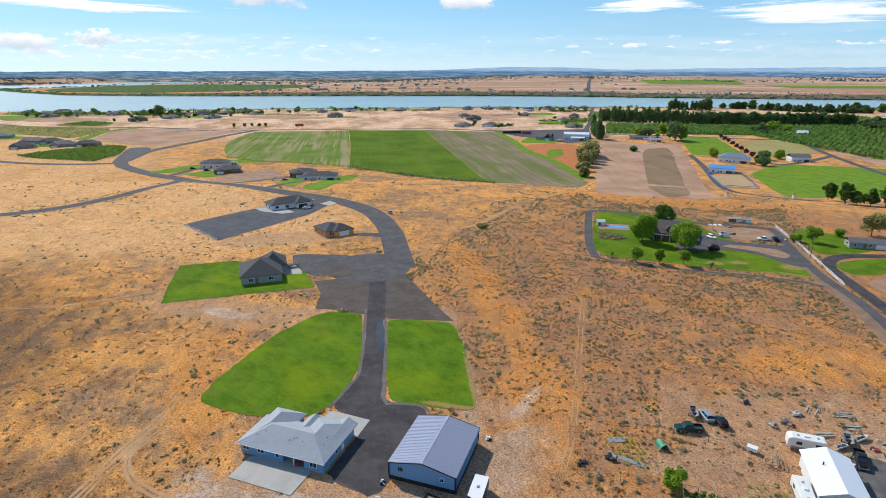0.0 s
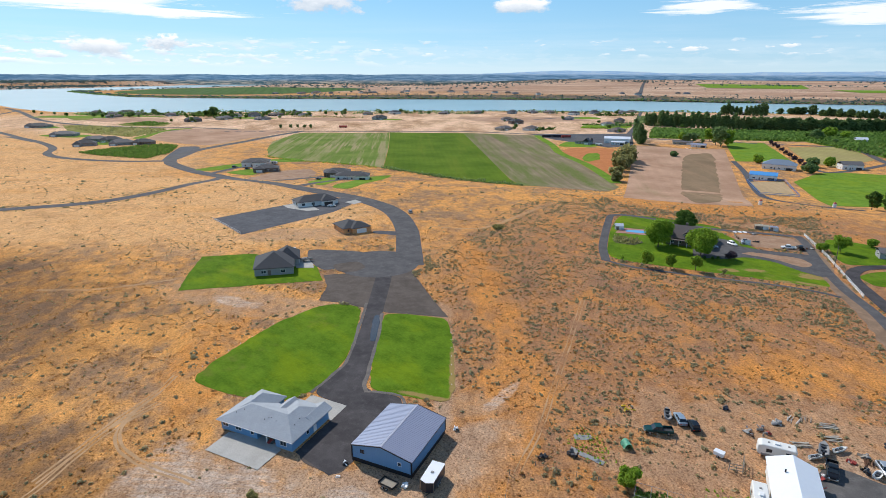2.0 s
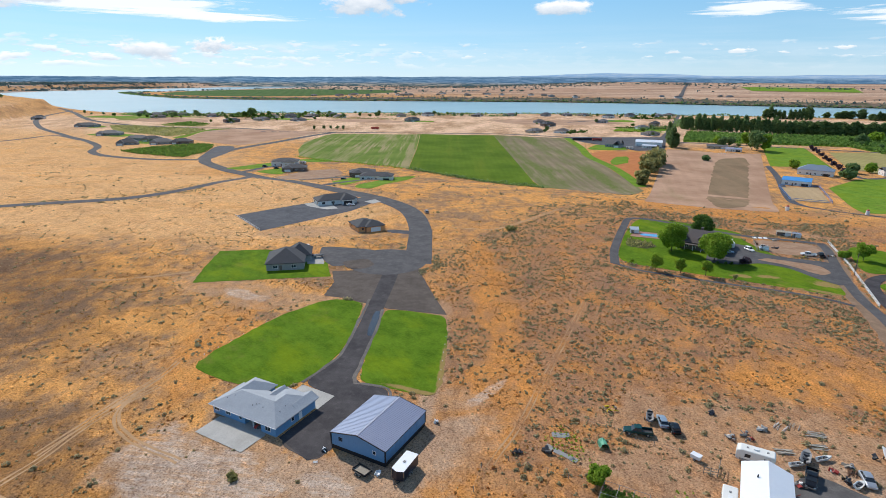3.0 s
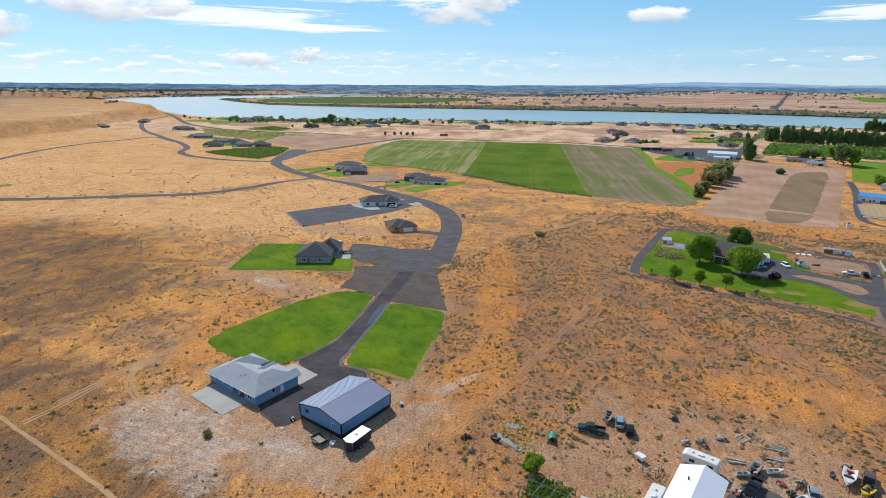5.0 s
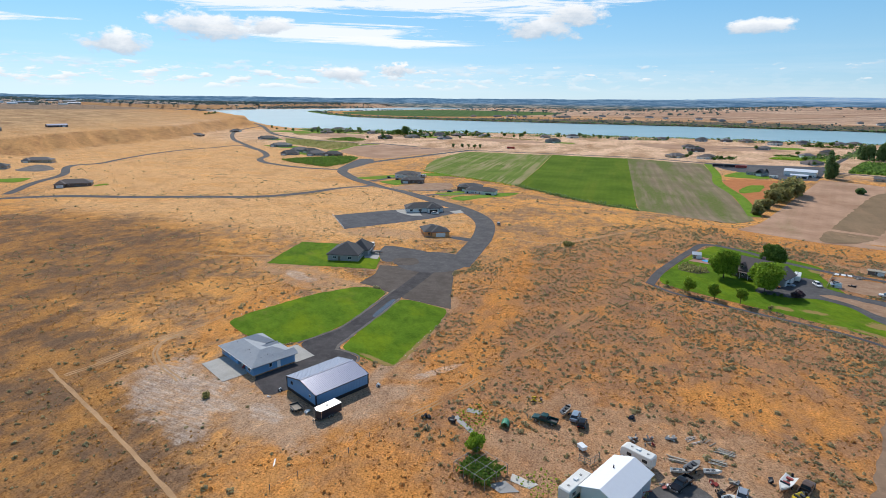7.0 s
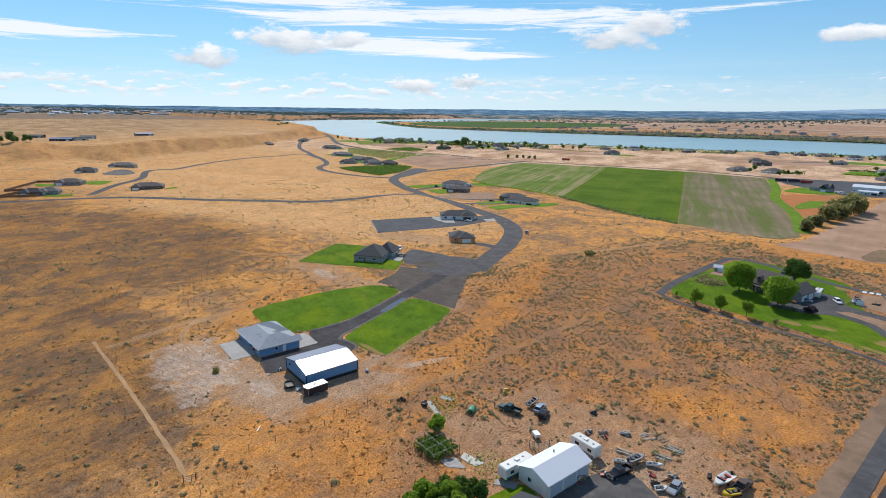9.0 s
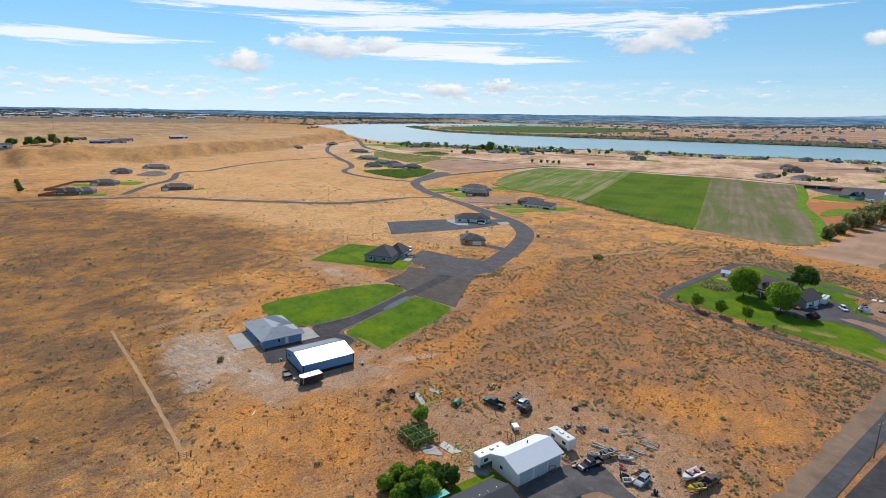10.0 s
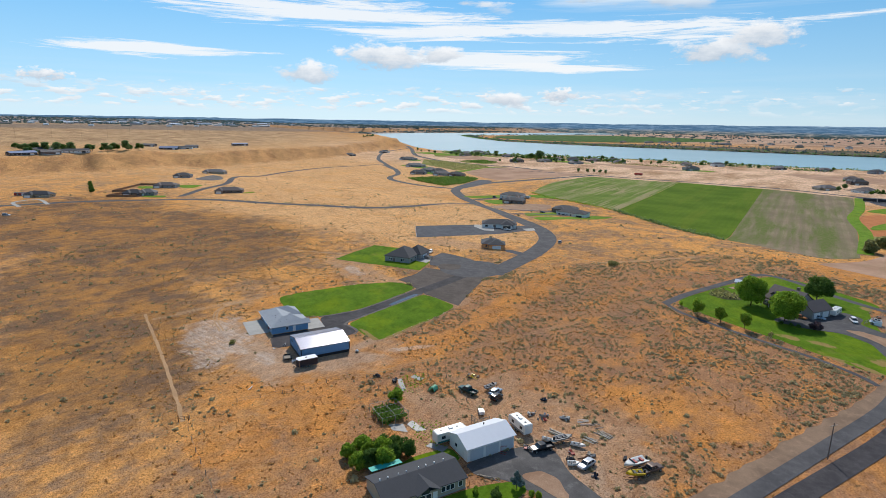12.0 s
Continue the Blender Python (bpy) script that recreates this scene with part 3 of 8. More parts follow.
def sheet(name, points, material, lift, cell=8.0, ease=True, rag=0.0, parent=None, thick=0.0):
    """A flat patch of ground that follows the land."""
    pts = rounded(points) if ease else [Vector(p).to_2d() for p in points]
    if rag:
        pts = ragged(pts, max(0.8, rag * 2), rag)
    PATCHES.append(np.array([(p.x, p.y) for p in pts]))
    bm = bmesh.new()
    f = bm.faces.new([bm.verts.new((p.x, p.y, 0)) for p in pts])
    if f.normal.z < 0 or sum(a.x * b.y - b.x * a.y for a, b in zip(pts, pts[1:] + pts[:1])) < 0:
        f.normal_flip()
    bmesh.ops.triangulate(bm, faces=bm.faces[:])
    grid_cut(bm, cell)
    drape(bm, lift)
    return part(name, bm, material, parent)


def spline(points, gap):
    out = []
    p = [Vector(q).to_2d() for q in points]
    p = [p[0] * 2 - p[1]] + p + [p[-1] * 2 - p[-2]]
    for a, b, c, d in zip(p, p[1:], p[2:], p[3:]):
        n = max(2, int((c - b).length / gap))
        for i in range(n):
            t = i / n
            out.append(0.5 * (2 * b + (c - a) * t + (2 * a - 5 * b + 4 * c - d) * t * t + (3 * b - a - 3 * c + d) * t ** 3))
    out.append(p[-2])
    return out


def ribbon(name, points, width, material, lift, gap=5.0, rag=0.0, parent=None):
    """A road or track of even width along a smooth line."""
    line = spline(points, gap)
    LINES.append((np.array([(p.x, p.y) for p in line]), width / 2))
    bm = bmesh.new()
    prev = None
    for i, p in enumerate(line):
        way = (line[min(i + 1, len(line) - 1)] - line[max(i - 1, 0)]).normalized()
        side = Vector((-way.y, way.x))
        row = []
        for k in (-1, -0.33, 0.33, 1):
            w = width / 2 * k
            if abs(k) == 1 and rag:
                w += rag * noise.noise(Vector((p.x / 5, p.y / 5, k)))
            q = p + side * w
            row.append(bm.verts.new((q.x, q.y, 0)))
        if prev:
            for a in range(3):
                bm.faces.new((prev[a + 1], prev[a], row[a], row[a + 1]))
        prev = row
    drape(bm, lift)
    for f in bm.faces:
        if f.normal.z < 0:
            f.normal_flip()
    bmesh.ops.recalc_face_normals(bm, faces=bm.faces[:])
    ob = part(name, bm, material, parent)
    if ob.data.polygons[0].normal.z < 0:
        ob.data.flip_normals()
    return ob


def gz(x, y):
    return float(ground_z(np.array([x]), np.array([y]))[0])


def on_ground(x, y, turn=0, sink=0.0):
    return pose(x, y, gz(x, y) - sink, 0, 0, turn)


# ---- ground ----


def build_ground():
    """One sheet: rings about the plot, close together near it, out to the horizon."""
    cx, cy = 40.0, 60.0
    angles = sorted(set([round(a, 3) for a in np.arange(-20, 200, 0.3)] + [round(a, 3) for a in np.arange(200, 340, 4)]))
    radii = [0.0]
    r = 4.0
    while r < 4900:
        radii.append(r)
        r += max(4.0, min(r * 0.022, 45))
    radii.append(4930.0)
    a = np.radians(angles)
    rr, aa = np.meshgrid(radii[1:], a, indexing="ij")
    x, y = cx + rr * np.cos(aa), cy + rr * np.sin(aa)
    z = ground_z(x, y)
    verts = np.concatenate([np.array([[cx, cy, gz(cx, cy)]]), np.stack([x.ravel(), y.ravel(), z.ravel()], 1)])
    n, m = len(angles), len(radii) - 1
    faces = [(0, 1 + j, 1 + (j + 1) % n) for j in range(n)]
    for i in range(m - 1):
        for j in range(n):
            k = (j + 1) % n
            faces.append((1 + i * n + j, 1 + (i + 1) * n + j, 1 + (i + 1) * n + k, 1 + i * n + k))
    me = bpy.data.meshes.new("ground")
    me.from_pydata(verts.tolist(), [], faces)
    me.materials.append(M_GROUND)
    me.shade_smooth()
    return tagged(new("ground", me), "dry orange and tan grassland with patchy bare soil", "ground", kind="structure")


build_ground()
bm = bmesh.new()
bmesh.ops.create_grid(bm, x_segments=12, y_segments=12, size=4950)
for v in bm.verts:
    v.co.z = -12.0
tagged(part("water", bm, M_WATER), "broad calm pale blue-green river", "river", kind="structure")


def setting(ob, label, category):
    return tagged(ob, label, category, kind="structure")


# ---- the plot: lawns, drive and aprons ----
setting(sheet("lawn_west", [(-88, 137), (-82, 141), (-75, 141), (-67.5, 127), (-60.8, 111.5), (-59.3, 103.5), (-59, 94.5), (-62, 88), (-74, 85), (-88.5, 85.5), (-91, 96), (-92, 120)], M_LAWN, 0.07, 5, rag=0.5), "bright green mown lawn with ragged edge", "lawn")
setting(sheet("lawn_east", [(-66, 140.6), (-56, 143.6), (-46.6, 144.8), (-39, 131), (-29.5, 110.5), (-28, 103), (-39.5, 101.2), (-47.5, 100.5), (-55, 114.5), (-61.5, 128.7)], M_LAWN_EAST, 0.07, 5, rag=0.5), "bright green mown lawn with worn patches", "lawn")
setting(sheet("driveway", [(-88.5, 174), (-83.5, 177), (-76, 161), (-67, 140.5), (-60, 125.5), (-49.5, 101.5), (-46, 99.8), (-39.2, 100.8), (-36.5, 97), (-36.5, 75), (-39.5, 73.5), (-48.5, 75), (-48.3, 92), (-58.6, 93.5), (-58.6, 103), (-60, 111.5), (-66.5, 126.7), (-75, 145)], M_DRIVE, 0.05, 5), "dark fresh asphalt driveway", "driveway")
setting(sheet("driveway_foot", [(-48.45, 74.6), (-48.45, 88), (-37.1, 88), (-37.2, 74), (-38.6, 71.8)], M_DRIVE, 0.055, 4, ease=False, rag=0.15), "dark asphalt between the house and the workshop", "driveway")
setting(sheet("apron", [(-104, 161), (-78, 180.6), (-58, 157.6), (-46.8, 145.8), (-66, 141), (-82, 141.5), (-91, 140.2), (-96, 152)], M_APRON, 0.03, 5, ease=False, rag=0.3), "brown-grey asphalt millings apron", "apron")

M_EDGE = asphalt("crushed_edge", (0.115, 0.102, 0.094), (0.20, 0.176, 0.155), 0.3)
setting(ribbon("drive_edge", [(-75.5, 145), (-67, 126.5), (-60.4, 111.5), (-59, 103), (-58.9, 93.5)], 0.9, M_EDGE, 0.085, 2, rag=0.5), "pale crushed stone along the driveway", "gravel")
setting(ribbon("drive_edge_b", [(-66.6, 140), (-59.6, 125.3), (-49.2, 101.6), (-46, 100.1), (-39.4, 101), (-37, 98.6)], 0.9, M_EDGE, 0.087, 2, rag=0.5), "pale crushed stone along the driveway", "gravel")
# ---- roads ----
MAIN = [(-80, 184), (-92, 206), (-107, 232), (-128, 258), (-152, 274), (-180, 284), (-220, 293), (-262, 306), (-323, 331), (-362, 341), (-401, 356), (-426, 370), (-449, 397), (-470, 447), (-482, 526), (-496, 602), (-500, 660)]
setting(ribbon("road", MAIN, 11, M_ROAD, 0.09, 4), "grey asphalt road curving through the grassland", "road")
bm = bmesh.new()
bmesh.ops.create_circle(bm, cap_ends=True, segments=40, radius=16)
for v in bm.verts:
    v.co.x, v.co.y = v.co.x - 92.5, v.co.y + 181
PATCHES.append(np.array([(v.co.x, v.co.y) for v in bm.verts]))
drape(bm, 0.08)
setting(part("road_culdesac", bm, M_ROAD), "round asphalt turning place", "road")
setting(ribbon("road_west", [(-323, 331), (-300, 290), (-291, 250), (-299, 203), (-335, 160), (-370, 120), (-390, 94), (-410, 55), (-420, 5), (-413, -51), (-400, -150)], 8, M_ROAD, 0.10, 5), "narrow grey asphalt road", "road")
setting(ribbon("road_bluff", [(-424, 78), (-470, 102), (-511, 131), (-580, 150), (-638, 185), (-703, 245), (-755, 314), (-776, 382), (-785, 430), (-700, 415)], 7, M_ROAD, 0.11, 5), "narrow grey asphalt road", "road")
setting(ribbon("road_vineyard", [(-433, 374), (-465, 357), (-502, 346), (-546, 344), (-584, 357), (-621, 386), (-688, 413), (-788, 441), (-947, 493), (-1150, 600), (-1330, 760)], 8, M_ROAD, 0.12, 5), "winding grey asphalt road", "road")
setting(ribbon("road_river", [(-1473, 809), (-1263, 724), (-1081, 641), (-987, 605), (-862, 586), (-750, 597), (-664, 632), (-600, 640)], 10, M_ROAD, 0.13, 8), "grey road running down to the river houses", "road")
setting(ribbon("road_fields", [(-800, 520), (-600, 610), (-500, 660), (-300, 755), (-190, 770), (-60, 780), (200, 790)], 8, M_ROAD, 0.12, 8), "straight grey country road", "road")
setting(ribbon("lane_shoulder", [(63.5, 297), (65.5, 285), (66.3, 259), (68.3, 227), (71.6, 202), (73.6, 168), (75.4, 137), (77, 115), (79.5, 60), (82, -60)], 6.4, asphalt("shoulder_gravel", (0.20, 0.132, 0.088), (0.31, 0.205, 0.135), 0.3), 0.05, 1.0, rag=1.2), "stony shoulder along the lane", "gravel")
setting(ribbon("lane_east", [(63.5, 297), (65.5, 285), (66.3, 259), (69, 227), (73.9, 202), (76.3, 168), (78.2, 137), (79.6, 115), (82.5, 60), (85, -60)], 3.7, M_ROAD, 0.12, 4), "narrow grey lane beside a white fence", "road")
setting(ribbon("road_east", [(104, 264), (86, 259), (78, 252), (74.6, 240), (76.8, 222), (79.8, 200), (81.8, 180), (82.9, 146), (84.8, 100), (88, 20), (88, -80)], 4.7, M_DRIVE, 0.10, 4), "dark asphalt country road", "road")
# ---- fields ----
setting(sheet("field_striped", [(-333, 428), (-373, 442), (-408, 480), (-451, 539), (-484, 621), (-486, 640), (-386, 692), (-381, 701), (-299, 553), (-232, 425.5), (-258, 431), (-291, 432)], M_FIELD_A, 0.12, 14, ease=False), "thin green crop in pale stripes", "field")
setting(sheet("field_green", [(-380.5, 701.5), (-284, 738), (-92, 379), (-132, 398), (-167, 408), (-207, 419), (-231.5, 425), (-298.5, 553)], M_FIELD_B, 0.14, 14, ease=False), "dense green crop field", "field")
setting(sheet("field_harrowed", [(-286.6, 740.2), (-190, 756), (-32, 425), (-36, 385), (-92.6, 381.2)], M_FIELD_C, 0.12, 14, ease=False), "harrowed tan field with green tinge", "field")
setting(sheet("gravel_lot", [(-204, 206), (-170, 189.5), (-158, 245), (-160, 275), (-172, 280), (-190, 257)], M_GRAVEL, 0.06, 6, ease=False), "fenced grey gravel lot", "lot")
setting(sheet("yard_lawn", [(-12, 226), (-17, 270), (-17, 303), (-3, 308), (32, 301), (32, 286), (64, 240), (66, 224), (39, 225), (13, 225)], M_LAWN_YARD, 0.06, 6), "watered green lawn with dry spots", "lawn")

# ---- houses ----


def prism(bm, outline, z0, z1):
    """An upright block over an outline that runs anticlockwise."""
    low = [bm.verts.new((x, y, z0)) for x, y in outline]
    top = [bm.verts.new((x, y, z1)) for x, y in outline]
    n = len(outline)
    for i in range(n):
        j = (i + 1) % n
        bm.faces.new((low[i], low[j], top[j], top[i]))
    bm.faces.new(top)
    bm.faces.new(low[::-1])
    return bm


def window(parent, x, y, z, w, h, side, frame_mat=None, name="window"):
    """A framed window, proud of a wall that faces side: -y, +y, -x or +x. x, y, z: the middle of its foot."""
    frame_mat = frame_mat or M_WHITE
    turn = {"-y": 0, "+x": 90, "+y": 180, "-x": 270}[side]
    m = pose(x, y, z, 0, 0, turn)
    bm = bmesh.new()
    b = 0.09
    box(bm, -w / 2, -w / 2 + b, -0.06, 0.02, 0, h)
    box(bm, w / 2 - b, w / 2, -0.06, 0.02, 0, h)
    box(bm, -w / 2 + b, w / 2 - b, -0.06, 0.02, 0, b)
    box(bm, -w / 2 + b, w / 2 - b, -0.06, 0.02, h - b, h)
    if w > 1.2:
        box(bm, -0.04, 0.04, -0.055, 0.02, b, h - b)
    bm.transform(m)
    ob = part(name, bm, frame_mat, parent)
    p = boxed(-w / 2 + b, w / 2 - b, -0.03, -0.015, b, h - b)
    p.transform(m)
    part("pane", p, M_GLASS, ob, "dark reflecting glass")
    return ob


def door(parent, x, y, z, w, h, side, mat, name="door", panels=1):
    turn = {"-y": 0, "+x": 90, "+y": 180, "-x": 270}[side]
    bm = boxed(-w / 2, w / 2, -0.05, 0.02, 0, h)
    bm.transform(pose(x, y, z, 0, 0, turn))
    ob = part(name, bm, mat, parent)
    for i in range(panels if panels > 1 else 0):
        bm = boxed(-w / 2 + 0.06, w / 2 - 0.06, -0.075, -0.052, h * i / panels + 0.04, h * (i + 1) / panels - 0.04)
        bm.transform(pose(x, y, z, 0, 0, turn))
        part("panel", bm, mat, ob)
    return ob


def roof_vent(parent, x, y, z, r=0.16, h=0.5):
    bm = bmesh.new()
    bmesh.ops.create_cone(bm, segments=8, radius1=r, radius2=r * 0.8, depth=h, cap_ends=True)
    bm.transform(pose(x, y, z))
    return part("roof_vent", bm, M_BLACK, parent)


def shingle_roof(name, colour):
    """Courses of shingle: faint rows down the slope and blotches."""
    k = Nodes(name, 0.88)
    c = k.mix(k.noise(3.5, 3), tuple(v * 0.82 for v in colour), tuple(v * 1.15 for v in colour))
    c = k.mix(k.ramp(k.noise(0.5, 4), 0.4, 0.7, 0, 0.35), c, tuple(v * 0.78 for v in colour))
    k.bump(k.noise(9, 3), 0.4, 0.05)
    return k.colour(c)


M_ROOF_GREY = shingle_roof("grey_shingle_courses", (0.34, 0.365, 0.40))
M_ROOF_DARK = shingle_roof("charcoal_shingle_courses", (0.052, 0.054, 0.062))
M_ROOF_BROWN = shingle_roof("brown_shingle_courses", (0.13, 0.105, 0.10))
M_ROOF_WARM = shingle_roof("warm_grey_shingle_courses", (0.15, 0.14, 0.14))


M_WET = asphalt("wet_asphalt", (0.03, 0.03, 0.034), (0.045, 0.045, 0.05), 0.1)
M_WET.node_tree.nodes["Principled BSDF"].inputs["Roughness"].default_value = 0.16
M_WET.node_tree.nodes["Principled BSDF"].inputs["Specular IOR Level"].default_value = 0.6


def blue_house():
    t = thing("house", pose(-0.6, 0.5, -0.65), "single-storey blue house with grey hipped shingle roof", "house")
    outline = [(-66.9, 74.2), (-57.4, 74.2), (-57.4, 76.4), (-52.6, 76.4), (-52.6, 74.0), (-48.5, 74.0), (-48.5, 86.2), (-51.5, 86.2), (-51.5, 85.4), (-57.2, 85.4), (-57.2, 82.4), (-60.2, 82.4), (-60.2, 86.0), (-66.4, 86.0), (-66.4, 82.5), (-66.9, 82.5)]
    part("wall", prism(bmesh.new(), outline, -0.2, 2.6), M_BLUE, t)
    part("foundation", prism(bmesh.new(), [(-66.98, 74.12), (-57.35, 74.12), (-57.35, 76.32), (-52.65, 76.32), (-52.65, 73.92), (-48.42, 73.92), (-48.42, 86.28), (-66.98, 86.1)], -0.3, 0.22), M_CONCRETE, t)
    part("roof", hip(bmesh.new(), -66.9, -48.5, 74.1, 83.0, 2.6, 2.1, 0.6), M_ROOF_GREY, t)
    part("wing_roof", hip(bmesh.new(), -57.0, -48.5, 74.15, 86.2, 2.603, 2.06, 0.6), M_ROOF_GREY, t)
    part("back_roof", hip(bmesh.new(), -66.4, -60.2, 76.0, 86.0, 2.606, 2.0, 0.5), M_ROOF_GREY, t)
    for x0, x1, y0, y1, up_ in ((-58.3, -55.5, 79.0, 85.4, 1.1), (-51.6, -48.5, 81.0, 86.6, 1.0)):
        part("gable_roof", gable(bmesh.new(), x0, x1, y0, y1, 2.61, up_, "y", 0.45), M_ROOF_GREY, t)
    for x, w in ((-65.7, 1.5), (-62.3, 1.6), (-58.6, 0.9)):
        window(t, x, 74.2, 1.0, w, 1.35, "-y")
    window(t, -50.6, 74.0, 0.9, 1.6, 1.4, "-y")
    window(t, -55.8, 76.4, 0.9, 1.2, 1.3, "-y")
    door(t, -54.0, 76.4, 0.15, 1.8, 2.05, "-y", M_GLASS, "patio_door")
    window(t, -48.5, 79.0, 1.0, 0.9, 1.2, "+x")
    door(t, -48.5, 81.4, 0.1, 0.95, 2.05, "+x", M_WHITE)
    door(t, -54.4, 85.4, 0.05, 4.9, 2.2, "+y", M_WHITE, "garage_door", 4)
    part("porch_post", boxed(-55.1, -54.9, 74.15, 74.35, 0.1, 2.55), M_WHITE, t)
    for x, y in ((-64.2, 76.0), (-62.9, 77.0), (-57.0, 76.3), (-56.3, 76.8), (-55.8, 77.0), (-54.3, 76.6), (-50.6, 79.4), (-50.3, 77.4)):
        roof_vent(t, x, y, 2.6 + 0.416 * min(y - 73.6, 4.4, -47.9 - x) + 0.05, 0.09, 0.3)
    gut = boxed(-67.55, -47.88, 73.43, 73.53, 2.43, 2.57)
    part("gutter", gut, M_WHITE, t)
    return t


blue_house()


def workshop():
    t = thing("workshop", pose(-30.66, 85.0, -0.5), "blue ribbed-metal workshop with black trim and pale metal roof", "workshop")
    w, d, h, rise = 6.4, 7.55, 3.5, 1.4
    bm = bmesh.new()
    prof = [(-w, 0.85), (w, 0.85), (w, h), (0, h + rise), (-w, h)]
    a = [bm.verts.new((x, -d, z)) for x, z in prof]
    b = [bm.verts.new((x, d, z)) for x, z in prof]
    bm.faces.new(a)
    bm.faces.new(b[::-1])
    for i in (0, 1, 4):
        j = (i + 1) % 5
        bm.faces.new((a[i], b[i], b[j], a[j]))
    bmesh.ops.recalc_face_normals(bm, faces=bm.faces[:])
    part("wall", bm, M_BLUE, t)
    rib, shared = 0.46, {}

    def ribs(key, bm_maker, m, mat, name):
        """One rib; ribs of one shape share their mesh."""
        if key not in shared:
            ob = part(name, bm_maker(), mat, t)
            shared[key] = ob.data
        else:
            ob = new(name, shared[key])
            ob.parent = t
        ob.matrix_local = m
    for s in (-1, 1):
        n = int(2 * w / rib)
        for i in range(n):
            x = -w + (i + 0.5) * 2 * w / n
            top = round(h + rise * (1 - abs(x) / w) - 0.05, 3)
            ribs(("gable", top), lambda: boxed(-0.035, 0.035, -0.03, 0.03, 0.86, top), Matrix.Translation((x, s * d, 0)), M_BLUE, "wall_rib")
        n = int(2 * d / rib)
        for i in range(n):
            y = -d + (i + 0.5) * 2 * d / n
            ribs("side", lambda: boxed(-0.03, 0.03, -0.035, 0.035, 0.86, h - 0.04), Matrix.Translation((s * w, y, 0)), M_BLUE, "wall_rib")
    part("base_band", boxed(-w - 0.02, w + 0.02, -d - 0.02, d + 0.02, -0.3, 0.85), M_BLACK, t, "black wainscot band")
    for x in (-w, w):
        for y in (-d, d):
            part("corner_trim", boxed(x - 0.12, x + 0.12, y - 0.12, y + 0.12, 0.86, h), M_BLACK, t)
    bm = gable(bmesh.new(), -w, w, -d, d, h + 0.08, rise, "y", 0.18, 0.10)
    slope = math.hypot(w + 0.18, rise)
    n = int(2 * (d + 0.18) / 0.46)
    for s in (-1, 1):
        for i in range(n):
            y = -d - 0.18 + (i + 0.5) * 2 * (d + 0.18) / n
            tilt = pose(0, 0, h + 0.08 + rise, 0, math.degrees(math.atan2(rise, w + 0.18)), 0)
            m = (tilt if s > 0 else pose(0, 0, 0, 0, 0, 180) @ tilt) @ Matrix.Translation((0, s * y, 0))
            ribs("roof", lambda: boxed(0, slope, -0.03, 0.03, -0.01, 0.045), m, M_METAL_ROOF, "roof_rib")
    part("roof", bm, M_METAL_ROOF, t)
    for y in (-d - 0.2, d + 0.2):
        for s in (-1, 1):
            r = boxed(0, slope, y - 0.04, y + 0.04, -0.16, 0.06)
            r.transform(Matrix.Translation((0, 0, h + 0.08 + rise)) @ Matrix.Diagonal((s, 1, 1, 1)) @ pose(0, 0, 0, 0, math.degrees(math.atan2(rise, w + 0.18)), 0))
            bmesh.ops.recalc_face_normals(r, faces=r.faces[:])
            part("rake_trim", r, M_BLACK, t)
    for s in (-1, 1):
        x = s * (w + 0.17)
        part("eave_trim", boxed(x - 0.04, x + 0.04, -d - 0.2, d + 0.2, h - 0.12, h + 0.02), M_BLACK, t)
    part("ridge_cap", boxed(-0.18, 0.18, -d - 0.2, d + 0.2, h + rise + 0.06, h + rise + 0.11), paint("matt_ridge_metal", (0.36, 0.36, 0.43), 0.75, 0, 0.08), t)
    window(t, -4.1, -d, 2.2, 0.9, 0.8, "-y", M_BLACK)
    window(t, 3.9, -d, 1.9, 0.8, 0.85, "-y", M_WHITE)
    window(t, 4.0, d, 1.9, 0.9, 0.8, "+y", M_WHITE)
    for y in (-4.0, 2.6):
        door(t, -w, y, 0, 3.6, 3.1, "-x", M_WHITE, "roll_up_door", 5)
    return t


workshop()
setting(sheet("patio", [(-65.1, 67.8), (-51.6, 67.5), (-51.4, 74.0), (-57.4, 76.3), (-65.1, 74.1)], M_CONCRETE, 0.10, 4, ease=False), "pale concrete patio slab behind the house", "patio")
setting(sheet("garage_slab", [(-58.0, 86.3), (-48.2, 86.3), (-48.3, 92.4), (-58.2, 92.8)], M_CONCRETE, 0.11, 4, ease=False), "pale concrete slab before the garage", "driveway")
setting(sheet("gravel_edge", [(-48.4, 75.6), (-37.0, 76.6), (-36.8, 73.6), (-40.5, 71.6), (-45.5, 73.0)], M_APRON, 0.045, 4, rag=0.8), "grey crushed gravel spill", "gravel")


def wall_windows(t, w, d, rng, walls=("-y", "+x", "+y", "-x"), frame_mat=None):
    for side in walls:
        span = w if side[1] == "y" else d
        n = max(1, int(span / 5))
        for i in range(n):
            u = -span / 2 + (i + 0.5) * span / n + rng.uniform(-0.4, 0.4)
            s = 1 if side[0] == "+" else -1
            x, y = (u, s * d / 2) if side[1] == "y" else (s * w / 2, u)
            window(t, x, y, 0.95, rng.choice((1.0, 1.5, 1.8)), 1.25, side, frame_mat)


